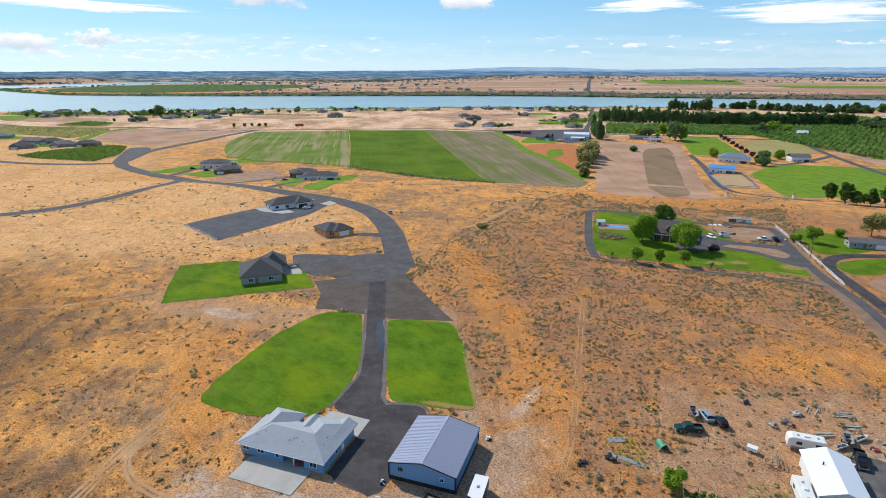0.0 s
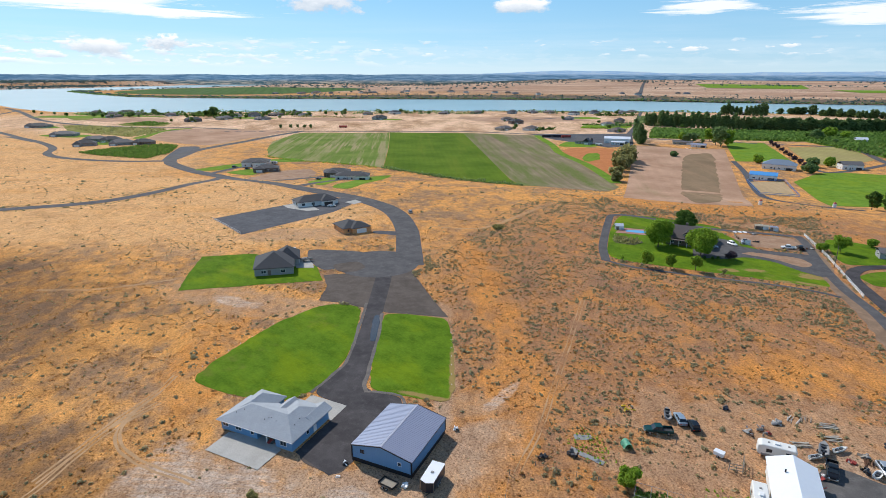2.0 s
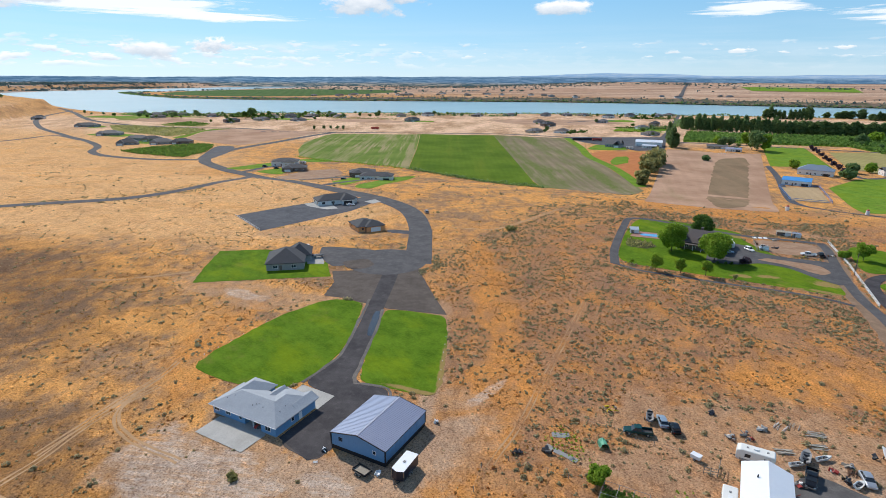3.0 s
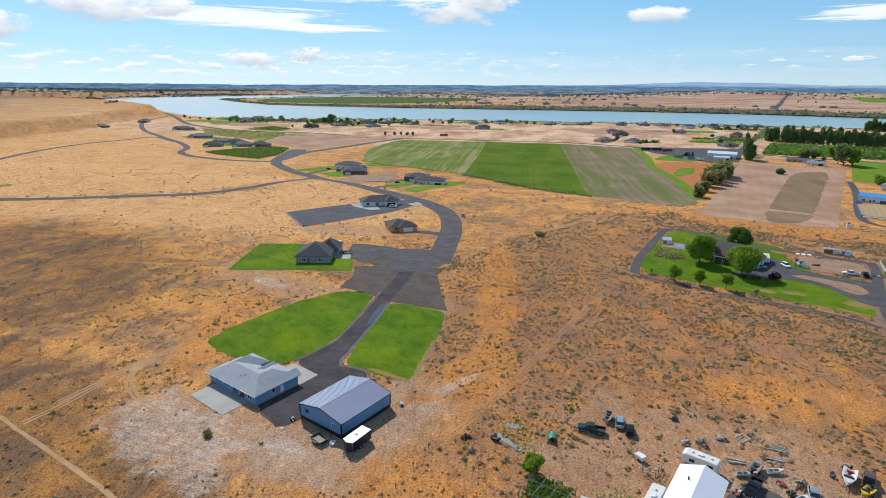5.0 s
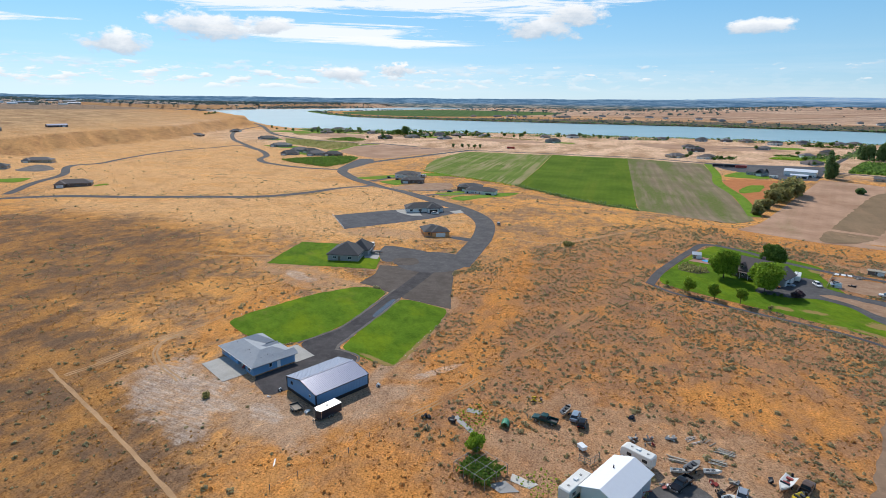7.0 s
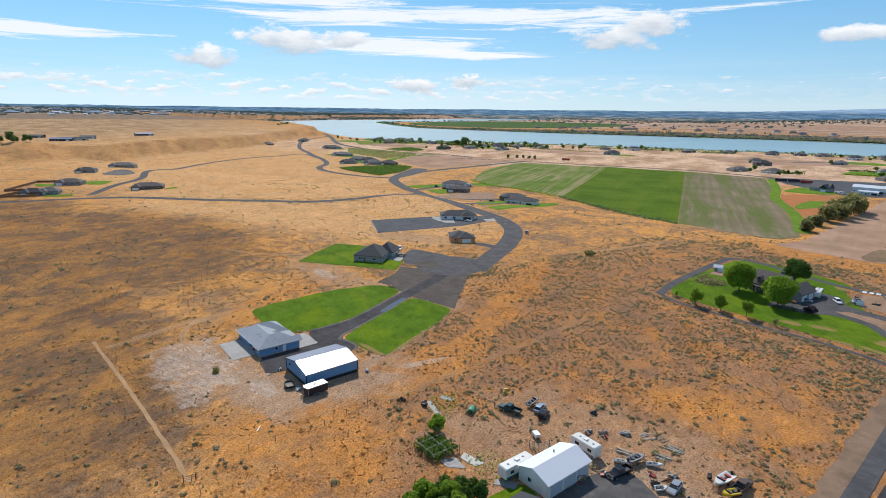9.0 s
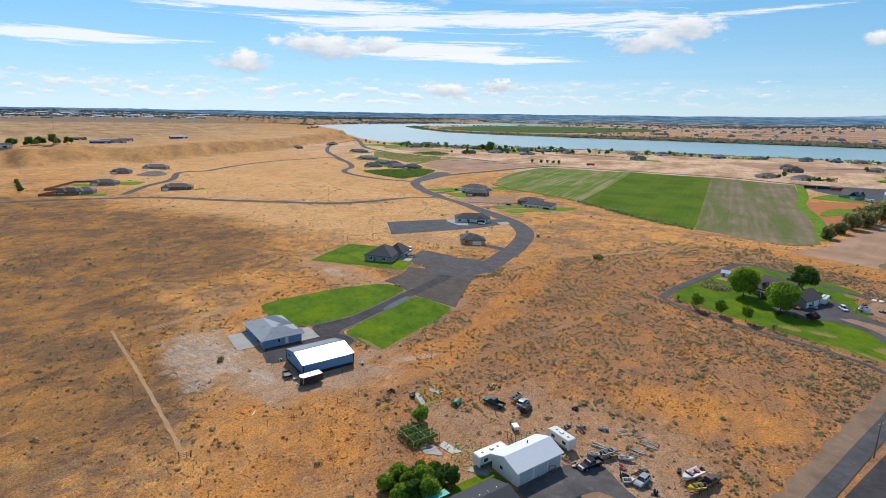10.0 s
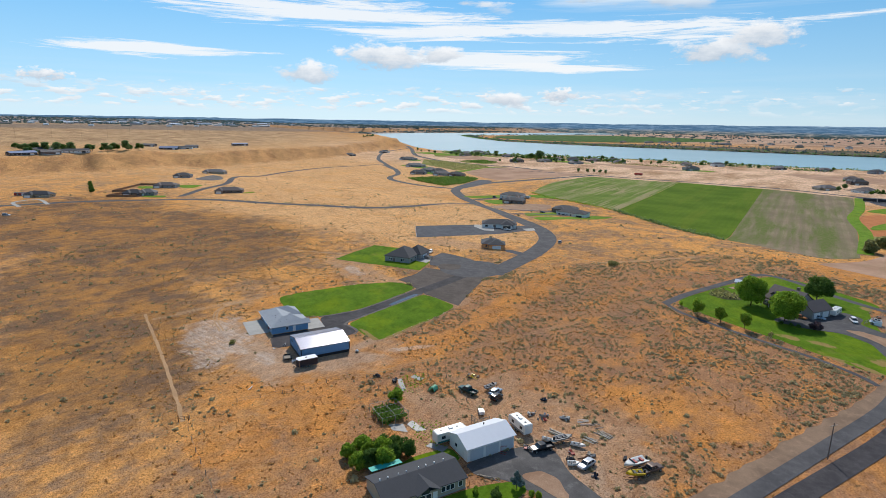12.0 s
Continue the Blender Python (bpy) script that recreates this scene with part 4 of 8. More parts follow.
def home(x, y, turn, w, d, wall, roof, label, h=2.8, rise=2.4, wing=None, garage="-y", style="hip", seed=1, name="house", trim=None, group=""):
    """A house: walls, a main roof with a wing, windows, a door and a garage door. wing: x0, x1, y0, y1 in its own frame."""
    rng = random.Random(seed)
    t = thing(name, on_ground(x, y, turn, 0.1), label, "house", group)
    bm = boxed(-w / 2, w / 2, -d / 2, d / 2, -1.0, h)
    rf = bmesh.new()
    (hip if style == "hip" else lambda b, *a: gable(b, *a[:6], "x"))(rf, -w / 2, w / 2, -d / 2, d / 2, h, rise)
    part("wall", bm, wall, t)
    part("foundation", boxed(-w / 2 - 0.06, w / 2 + 0.06, -d / 2 - 0.06, d / 2 + 0.06, -1.1, 0.2), M_CONCRETE, t)
    wall_windows(t, w, d, rng, frame_mat=trim)
    if wing:
        x0, x1, y0, y1 = wing
        part("wing_wall", boxed(x0, x1, y0, y1, -1.0, h - 0.01), wall, t)
        wf = bmesh.new()
        if style == "hip":
            hip(wf, x0, x1, y0, y1, h + 0.003, rise * 0.9)
        else:
            gable(wf, x0, x1, y0, y1, h + 0.003, rise * 0.85, "y" if (y1 - y0) >= (x1 - x0) else "x")
        part("wing_roof", wf, roof, t)
        gx, gy = (x0 + x1) / 2, (y0 if garage == "-y" else y1)
        if garage in ("+x", "-x"):
            gx, gy = (x1 if garage == "+x" else x0), (y0 + y1) / 2
        door(t, gx, gy, 0, min(4.9, 0.75 * ((x1 - x0) if garage[1] == "y" else (y1 - y0))), 2.2, garage, M_WHITE if wall is not M_WALL_WHITE else M_BLACK, "garage_door", 4)
    else:
        door(t, w * 0.3, -d / 2, 0, 4.6 if w > 13 else 2.4, 2.2, "-y", M_WHITE if wall is not M_WALL_WHITE else M_BLACK, "garage_door", 4)
    part("roof", rf, roof, t)
    door(t, -w * 0.12, -d / 2 - 0.01, 0.05, 1.0, 2.05, "-y", M_WALL_BROWN)
    for i in range(3):
        roof_vent(t, rng.uniform(-w / 3, w / 3), d * 0.22, h + rise * 0.5, 0.12, 0.5)
    return t


def grey_house():
    """Stands by the turning place: its gabled ridge runs to the garage."""
    t = home(-125.0, 159.3, 38, 13.8, 15.4, M_WALL_GREY, M_ROOF_DARK, "grey house with dark shingle roof on a green lawn", 3.0, 4.1, (0.3, 9.0, 1.5, 12.5), "+x", seed=3)
    return t


grey_house()
setting(sheet("lawn_house", [(-139.5, 127), (-150, 141), (-161, 158), (-146, 169.5), (-128, 171), (-112, 168), (-100.8, 156), (-117, 144)], M_LAWN, 0.07, 6, ease=False, rag=0.5), "bright green lawn around the grey house", "lawn")
setting(sheet("boat_pad", [(-122, 175), (-115, 169.5), (-112, 166), (-118, 163), (-123, 168)], M_CONCRETE, 0.10, 4, ease=False), "pale concrete parking pad", "driveway")
setting(sheet("side_drive", [(-129, 185), (-104, 192), (-98, 180), (-106, 165), (-113, 168), (-122, 175)], M_ROAD, 0.09, 5), "worn grey asphalt drive", "driveway")
setting(sheet("round_island", [(-108, 172), (-101, 180), (-94, 175), (-95, 169), (-101, 166)], M_APRON, 0.13, 3), "bare earth island in the turning place", "island")
home(-130.2, 217.8, 57, 10.4, 12, M_SHEATHING, M_ROOF_DARK, "unfinished house in bare sheathing with dark roof", 2.8, 2.5, (-1.5, 7.6, -7.8, 0.8), "-y", seed=4, trim=M_SHEATHING)
setting(sheet("house_drive", [(-119, 222), (-104, 226), (-98, 232), (-101, 220), (-117, 217)], M_GRAVEL, 0.05, 4), "grey gravel drive", "driveway")
home(-179.5, 258.0, 55, 23, 11, M_WALL_WHITE, M_ROOF_DARK, "white house with dark hipped roof beside a gravel lot", 3.0, 2.7, (1.5, 9.0, -7.8, 3.0), "-y", seed=5, trim=M_BLACK)
setting(sheet("house_terrace", [(-193, 246), (-186, 242), (-172, 241), (-168, 246), (-186, 258)], M_CONCRETE, 0.12, 4, ease=False), "pale concrete terrace", "terrace")
setting(sheet("house_slab", [(-166, 268), (-158, 265), (-157, 272), (-164, 276)], M_CONCRETE, 0.14, 4, ease=False), "pale concrete slab", "driveway")
home(-340, 388, 35, 23, 15, M_WALL_WHITE, M_ROOF_DARK, "white house with dark roof and green lawn", 4.4, 2.6, (-2, 9, -11, 2), "-y", seed=6, trim=M_BLACK)
home(-312, 369, 35, 20, 12, M_WALL_BROWN, M_ROOF_DARK, "brown brick house with dark hipped roof", 3.2, 2.5, (-9, -1, -9, 2), "-y", seed=7)
home(-247, 378, 35, 21, 15, M_WALL_BROWN, M_ROOF_DARK, "dark brown house with charcoal hipped roof", 3.6, 2.6, (-8, 1, -10, 2), "-y", seed=8)
home(-226, 368, 25, 25, 12, M_WALL_WHITE, M_ROOF_DARK, "white house with charcoal roof and three-bay garage", 3.7, 2.4, (4, 13, -8, 3), "-y", seed=9, trim=M_BLACK)
for nm, pts in (("lawn_one", [(-374, 345), (-364, 396), (-339, 388), (-354, 349)]), ("lawn_two", [(-339, 347), (-332, 373), (-314, 365), (-306, 344)]), ("lawn_three", [(-355, 420), (-338, 441), (-314, 428), (-337, 408)]),
                ("lawn_four", [(-238, 324), (-250, 368), (-231, 360), (-208, 304)]), ("lawn_five", [(-202, 302), (-224, 376), (-206, 400), (-200, 355), (-184, 303)])):
    setting(sheet(nm, pts, M_LAWN_FAR, 0.12, 8), "green front lawn", "lawn")
setting(ribbon("drive_one", [(-345, 340), (-347, 370), (-343, 380)], 6, M_ROAD, 0.13, 5), "asphalt drive", "driveway")
setting(ribbon("drive_two", [(-222, 300), (-230, 340), (-232, 362)], 6, M_ROAD, 0.13, 5), "asphalt drive", "driveway")
setting(ribbon("drive_three", [(-262, 312), (-262, 345), (-252, 370)], 6, M_ROAD, 0.13, 5), "asphalt drive", "driveway")
setting(sheet("bare_lot", [(-300, 330), (-275, 320), (-262, 345), (-262, 372), (-285, 395), (-303, 372)], M_DIRT, 0.04, 8, rag=2), "bare brown building lot", "dirt")

setting(sheet("wet_patch", [(-66.2, 138), (-63.2, 132), (-58.6, 122.6), (-60.2, 122), (-64, 128.5), (-68.2, 137.6)], M_WET, 0.085, 3, rag=0.3), "wet shining streak on the driveway", "wet patch")
# ---- tracks ----
for nm, pts, wd in (("dirt_track", [(-90, 38), (-82.6, 38.5), (-48.7, 41), (-16, 42.6), (-3, 43)], 2.0), ("dirt_track_b", [(-86, 48), (-89.7, 66), (-91.5, 79), (-94, 86)], 1.2), ("dirt_track_c", [(-91, 79), (-88.5, 69), (-84, 63), (-75, 60), (-60, 60)], 1.2),
                    ("dirt_track_d", [(-97, 240), (-84, 243), (-73, 250), (-67, 272), (-60, 305)], 1.6), ("dirt_track_f", [(-184, 107), (-166, 116), (-149, 135)], 0.9), ("dirt_track_g", [(-83, 40), (-84, 48), (-87, 58), (-88, 66), (-87.5, 76)], 1.0), ("dirt_track_h", [(-12, 177), (-9.8, 147), (-8.1, 122), (-6.8, 102), (-7.2, 87)], 0.45)):
    for side in ((0,) if nm == "dirt_track" else (-1, 1)):
        rut = [(x + side * 0.55 * (abs(pts[-1][1] - pts[0][1]) > abs(pts[-1][0] - pts[0][0])), y + side * 0.55 * (abs(pts[-1][1] - pts[0][1]) <= abs(pts[-1][0] - pts[0][0]))) for x, y in pts]
        setting(ribbon(nm if side <= 0 else nm + "_rut", rut, wd * 0.45, M_TRACK, 0.010 + 0.004 * (ord(nm[-1]) % 7) + 0.002 * (side > 0), 1.2, rag=0.3), "pale worn dirt rut through dry grass", "track")

# ---- the white workshop's plot ----


M_DOOR = paint("pale_grey_door", (0.50, 0.52, 0.55), 0.5, 0, 0.05)


def white_workshop():
    t = thing("workshop", on_ground(39.0, 100.5, 0, 0.05), "white metal workshop with three roll-up doors", "workshop")
    w, d, h, rise = 3.75, 6.1, 3.2, 1.6
    bm = bmesh.new()
    prof = [(-w, -0.3), (w, -0.3), (w, h), (0, h + rise), (-w, h)]
    a = [bm.verts.new((x, -d, z)) for x, z in prof]
    b = [bm.verts.new((x, d, z)) for x, z in prof]
    bm.faces.new(a)
    bm.faces.new(b[::-1])
    for i in (0, 1, 4):
        bm.faces.new((a[i], b[i], b[(i + 1) % 5], a[(i + 1) % 5]))
    bmesh.ops.recalc_face_normals(bm, faces=bm.faces[:])
    part("wall", bm, M_WALL_WHITE, t)
    part("roof", gable(bmesh.new(), -w, w, -d, d, h + 0.05, rise, "y", 0.4, 0.12), M_METAL_WHITE, t)
    for y in (-3.7, 0.3, 4.2):
        door(t, w, y, 0, 3.3, 2.6, "+x", M_DOOR, "roll_up_door", 5)
    window(t, -0.9, -d, 1.2, 1.0, 1.0, "-y")
    door(t, 2.9, -d, 0, 0.9, 2.05, "-y", M_WHITE)
    roof_vent(t, -1.6, 1.5, h + 1.2, 0.15, 0.8)
    return t


white_workshop()


def long_house():
    t = thing("house", on_ground(45.2, 81, 0, 0.05), "tan manufactured house with dark shingle roof and roof vents", "house")
    w, d, h, rise = 4.6, 8.6, 2.5, 1.5
    bm = bmesh.new()
    prof = [(-w, -0.3), (w, -0.3), (w, h), (0, h + rise), (-w, h)]
    a = [bm.verts.new((x, -d, z)) for x, z in prof]
    b = [bm.verts.new((x, d, z)) for x, z in prof]
    bm.faces.new(a)
    bm.faces.new(b[::-1])
    for i in (0, 1, 4):
        bm.faces.new((a[i], b[i], b[(i + 1) % 5], a[(i + 1) % 5]))
    bmesh.ops.recalc_face_normals(bm, faces=bm.faces[:])
    part("wall", bm, M_WALL_TAN, t)
    rf = gable(bmesh.new(), -w, w, -d, d, h + 0.05, rise, "y", 0.35, 0.14)
    part("roof", rf, M_ROOF_DARK, t)
    part("bay_roof", gable(bmesh.new(), 0.5, 5.4, -2.4, 2.4, h + 0.06, 1.3, "x", 0.2, 0.14), M_ROOF_DARK, t)
    bay = boxed(w - 0.2, 5.2, -2.1, 2.1, -0.3, h)
    part("bay_wall", bay, M_WALL_TAN, t)
    part("skirting", boxed(-w - 0.05, w + 0.05, -d - 0.05, d + 0.05, -0.4, 0.35), M_WALL_GREY, t)
    for y in (-6.4, 3.6, 4.6, 5.6, 7.4):
        window(t, w, y, 0.9, 0.95, 1.25, "+x")
    for y in (-1.3, 0.0):
        window(t, 5.2, y, 0.8, 1.2, 1.4, "+x")
    door(t, 5.2, 1.45, 0.1, 0.95, 2.05, "+x", M_WHITE)
    bm = bmesh.new()
    bmesh.ops.create_circle(bm, cap_ends=True, segments=20, radius=0.9)
    bm.transform(pose(5.22, -0.6, 2.45, 90, 0, 90))
    part("arched_window", bm, M_GLASS, t)
    for y in (-7.5, -5.8, -3.6, -1.9, 0.8, 2.4, 4.3, 6.4):
        bm = bmesh.new()
        bmesh.ops.create_cone(bm, segments=8, radius1=0.14, radius2=0.12, depth=0.45, cap_ends=True)
        bm.transform(pose(-0.6, y, h + rise))
        part("roof_vent", bm, M_WHITE, t)
    return t


long_house()
M_TEAL = paint("teal_canvas", (0.02, 0.42, 0.36), 0.6)


def awning(x, y):
    t = thing("awning", on_ground(x, y), "bright teal sheet awning on thin posts", "awning")
    r = boxed(-1.0, 1.0, -3.4, 3.4, 2.1, 2.16)
    r.transform(pose(0, 0, 0, 0, -8, 0))
    part("canopy", r, M_TEAL, t)
    for px in (-0.9,):
        for py in (-3.3, 0, 3.3):
            part("post", boxed(px - 0.05, px + 0.05, py - 0.05, py + 0.05, -0.1, 2.0), M_WALL_GREY, t)
    return t


awning(38.6, 77.4)
setting(sheet("lawn_back", [(37, 80), (35.5, 85), (36, 94), (41.5, 94), (40.5, 86), (40.3, 78)], M_LAWN, 0.07, 4), "green mown back lawn", "lawn")
setting(sheet("lawn_front", [(50.5, 70), (50.2, 89), (51.5, 96), (53.5, 101), (57, 99.5), (58, 88), (58, 70)], M_LAWN, 0.07, 4), "green front lawn", "lawn")
setting(sheet("yard_asphalt", [(42.8, 93.5), (43, 107), (45.4, 112.5), (49, 113.8), (56, 111.2), (66, 111.5), (82, 112), (82, 104), (66, 104), (59, 101), (52, 98.6), (47.5, 93.5)], asphalt("weathered_asphalt", (0.085, 0.08, 0.078), (0.15, 0.14, 0.135), 0.4), 0.06, 4), "dark asphalt yard before the workshop", "driveway")
setting(sheet("dirt_island", [(51.5, 101.5), (57, 102.8), (62.5, 104), (61.5, 106.5), (56, 107.4), (52.2, 106.5)], M_DIRT, 0.10, 3, rag=0.7), "bare dirt island in the drive", "dirt")

# ---- the yard among trees ----


def gabled_house():
    t = thing("house", on_ground(14.5, 264, -6), "brown-roofed gabled house with dormers among trees", "house")
    part("wall", boxed(-7, 6, -6, 6, -0.5, 3.2), M_WALL_BROWN, t)
    rf = gable(bmesh.new(), -7, 6, -6, 6, 3.2, 4.6, "x", 0.5, 0.2)
    part("roof", rf, M_ROOF_BROWN, t)
    for x in (-3.6, 2.6):
        part("dormer_roof", gable(bmesh.new(), x - 1.2, x + 1.2, -5.2, -0.5, 4.9, 1.2, "y", 0.25, 0.12), M_ROOF_BROWN, t)
    part("garage_roof", gable(bmesh.new(), 5.5, 13, -5.5, 5, 3.0, 3.0, "y", 0.5, 0.2), M_ROOF_BROWN, t)
    gab = bmesh.new()
    for x in (-7, 5.8):
        solid(gab, [[(x, -6, 3.2), (x, 6, 3.2), (x, 0, 7.6)], [(x + 0.2, 6, 3.2), (x + 0.2, -6, 3.2), (x + 0.2, 0, 7.6)]])
    part("gable_wall", gab, M_WALL_GREY, t)
    part("garage_wall", boxed(6.05, 13, -5.5, 5, -0.5, 3.0), M_WALL_GREY, t)
    gg = bmesh.new()
    solid(gg, [[(6.05, -5.5, 3.0), (13, -5.5, 3.0), (9.5, -5.5, 5.7)], [(13, -5.3, 3.0), (6.05, -5.3, 3.0), (9.5, -5.3, 5.7)]])
    part("gable_wall", gg, M_WALL_GREY, t)
    for x in (-3.6, 2.6):
        part("dormer_wall", boxed(x - 1.1, x + 1.1, -5.0, -1.5, 3.5, 4.95), M_WALL_GREY, t)
        window(t, x, -5.0, 3.9, 1.0, 0.95, "-y")
    for x in (-5.5, -2.5, 0.5, 4):
        window(t, x, -6, 0.9, 1.3, 1.3, "-y")
    window(t, 9.5, -5.5, 3.2, 1.0, 1.0, "-y")
    window(t, 8.2, -5.5, 0.9, 1.0, 1.3, "-y")
    for y in (-2.8, 2.2):
        door(t, 13, y, 0, 3.4, 2.3, "+x", M_WHITE, "garage_door", 4)
    part("porch_roof", boxed(-6.5, 4, -8.2, -6.0, 2.6, 2.75), M_ROOF_BROWN, t)
    for x in (-6.3, -3, 0.3, 3.7):
        part("porch_post", boxed(x - 0.1, x + 0.1, -8.1, -7.9, -0.3, 2.6), M_WHITE, t)
    part("chimney", boxed(1.2, 2.2, 1.0, 2.0, 5.5, 8.6), M_WALL_BROWN, t)
    return t


gabled_house()
setting(ribbon("yard_path", [(-11.5, 222.5), (-15.5, 240), (-18, 262), (-20, 285), (-20.3, 301), (-12, 304.5), (0, 302.5), (12.2, 298), (33, 294.5), (48.6, 296), (62, 296)], 3.6, M_ROAD, 0.10, 3), "grey asphalt path round the yard", "path")
setting(ribbon("front_path", [(-12.9, 223.5), (-1.4, 219), (15.2, 218.6), (29, 218.8), (48, 220), (60.5, 218.6), (66.5, 216)], 1.8, M_ROAD, 0.10, 3), "narrow grey edging path", "path")
setting(sheet("yard_drive", [(20, 256), (28, 278), (36, 276), (38, 268), (48, 265.5), (66, 267), (67.5, 250), (66, 236), (58, 241), (50, 250), (40, 252), (32, 245), (20, 242)], M_ROAD, 0.11, 4), "grey asphalt forecourt and drive", "driveway")
setting(sheet("drive_island", [(38, 256), (42, 260.5), (60, 260), (64, 252), (60, 246), (50, 254)], M_DIRT, 0.14, 4, rag=0.6), "dry planted island in the drive", "island")
setting(sheet("corral_dirt", [(36, 290), (38.5, 271), (64, 270), (62, 294)], M_DIRT, 0.05, 5), "bare dirt corral", "dirt")
setting(sheet("planting_bed", [(-13, 250), (-14, 262), (-3, 260), (0, 255), (-4, 249)], lawn("bed_soil", (0.06, 0.07, 0.03), (0.14, 0.13, 0.08), 0.9), 0.10, 3, rag=0.5), "planted garden bed with low shrubs", "garden bed")
setting(sheet("pool_deck", [(-14, 267), (-13, 277.5), (2, 279), (2, 269)], paint("terracotta_deck", (0.36, 0.17, 0.12), 0.7, 0, 0.15, 0.6), 0.10, 4, ease=False), "reddish paved pool deck", "deck")
setting(sheet("pool", [(-10, 270.5), (-10, 274.5), (-2, 276), (0, 273.5), (-2, 271)], paint("pool_blue", (0.10, 0.35, 0.62), 0.1, 0, 0.05), 0.16, 3), "blue swimming pool", "pool")
home(-13.5, 274.5, 20, 3.2, 2.6, M_WALL_GREY, M_METAL_WHITE, "small grey shed with pale metal roof", 2.0, 1.1, style="gable", seed=20, name="shed")

# ---- vehicles ----
M_TYRE = paint("tyre_rubber", (0.02, 0.02, 0.02), 0.85)
M_RIM = paint("wheel_metal", (0.45, 0.45, 0.46), 0.35, 0.8)
M_LAMP = paint("lamp_lens", (0.7, 0.7, 0.68), 0.15)
M_TAIL = paint("tail_lens", (0.35, 0.02, 0.015), 0.2)
M_CHROME = paint("bright_metal", (0.6, 0.6, 0.6), 0.2, 0.9)
M_GREEN_CAR = paint("dark_green_car_paint", (0.008, 0.055, 0.05), 0.25, 0.2, 0.05)
M_BLACK_CAR = paint("black_car_paint", (0.012, 0.012, 0.014), 0.2, 0.2, 0.05)
M_SILVER_CAR = paint("silver_car_paint", (0.42, 0.44, 0.47), 0.28, 0.5, 0.05)
M_WHITE_CAR = paint("white_car_paint", (0.78, 0.78, 0.77), 0.3, 0, 0.04)
M_BROWN_CAR = paint("brown_car_paint", (0.12, 0.075, 0.055), 0.4, 0.2, 0.15)
M_BLUE_CAR = paint("pale_blue_car_paint", (0.28, 0.36, 0.44), 0.3, 0.3, 0.06)
M_ORANGE_CAR = paint("faded_orange_car_paint", (0.42, 0.15, 0.05), 0.5, 0, 0.2)
M_NAVY = paint("navy_panel", (0.012, 0.016, 0.03), 0.35, 0.1, 0.1)
M_FIBRE = paint("white_fibreglass", (0.74, 0.73, 0.69), 0.35, 0, 0.06)
M_YELLOW = paint("yellow_gelcoat", (0.65, 0.45, 0.02), 0.3, 0, 0.1)
M_RED = paint("faded_red_paint", (0.38, 0.05, 0.035), 0.5, 0, 0.2)
M_WOOD = paint("weathered_timber", (0.30, 0.26, 0.21), 0.85, 0, 0.25, 3)
M_RUST = paint("rusty_iron", (0.14, 0.065, 0.035), 0.85, 0.2, 0.35, 4)
M_GREYTARP = paint("grey_tarpaulin", (0.26, 0.255, 0.25), 0.6, 0, 0.2, 1.0)
M_WHITETARP = paint("pale_tarpaulin", (0.50, 0.47, 0.43), 0.65, 0, 0.15, 0.8)
M_GREENTARP = paint("mint_green_tarpaulin", (0.20, 0.58, 0.40), 0.5, 0, 0.15, 1.2)
M_SEAT = paint("dark_vinyl", (0.05, 0.05, 0.055), 0.6)


def wheel(parent, x, y, r=0.34, w=0.22):
    bm = bmesh.new()
    bmesh.ops.create_cone(bm, segments=16, radius1=r, radius2=r, depth=w, cap_ends=True)
    bmesh.ops.bevel(bm, geom=[e for e in bm.edges if e.is_manifold and abs(e.verts[0].co.z - e.verts[1].co.z) < 1e-4], offset=0.05, segments=2, affect="EDGES")
    bm.transform(pose(x, y, r, 90, 0, 0))
    tyre = part("wheel", bm, M_TYRE, parent, "black rubber tyre")
    s = 1 if y > 0 else -1
    bm = bmesh.new()
    bmesh.ops.create_cone(bm, segments=12, radius1=r * 0.6, radius2=r * 0.5, depth=0.05, cap_ends=True)
    bm.transform(pose(x, y + s * (w / 2 + 0.01), r, 90 * -s, 0, 0))
    part("rim", bm, M_RIM, tyre, "metal wheel rim")
    return tyre


def loft(bm, sections, soft=0.16):
    """A body through upright sections along x: x, half width, low z, high z."""
    rings = []
    for x, hw, z0, z1 in sections:
        c = min(soft, hw * 0.5, (z1 - z0) * 0.45)
        rings.append([bm.verts.new(p) for p in ((x, -hw + c, z0), (x, hw - c, z0), (x, hw, z0 + c), (x, hw, z1 - c), (x, hw - c, z1), (x, -hw + c, z1), (x, -hw, z1 - c), (x, -hw, z0 + c))])
    for a, b in zip(rings, rings[1:]):
        for i in range(8):
            j = (i + 1) % 8
            bm.faces.new((a[i], a[j], b[j], b[i]))
    bm.faces.new(rings[0][::-1])
    bm.faces.new(rings[-1])
    bmesh.ops.recalc_face_normals(bm, faces=bm.faces[:])
    return bm


def lamps(t, front, back, y, z):
    for s in (-1, 1):
        part("headlight", boxed(front - 0.06, front + 0.02, s * y - 0.18, s * y + 0.18, z, z + 0.14), M_LAMP, t, "clear lamp lens")
        part("tail_light", boxed(back - 0.02, back + 0.06, s * y - 0.12, s * y + 0.12, z + 0.05, z + 0.25), M_TAIL, t, "red lamp lens")


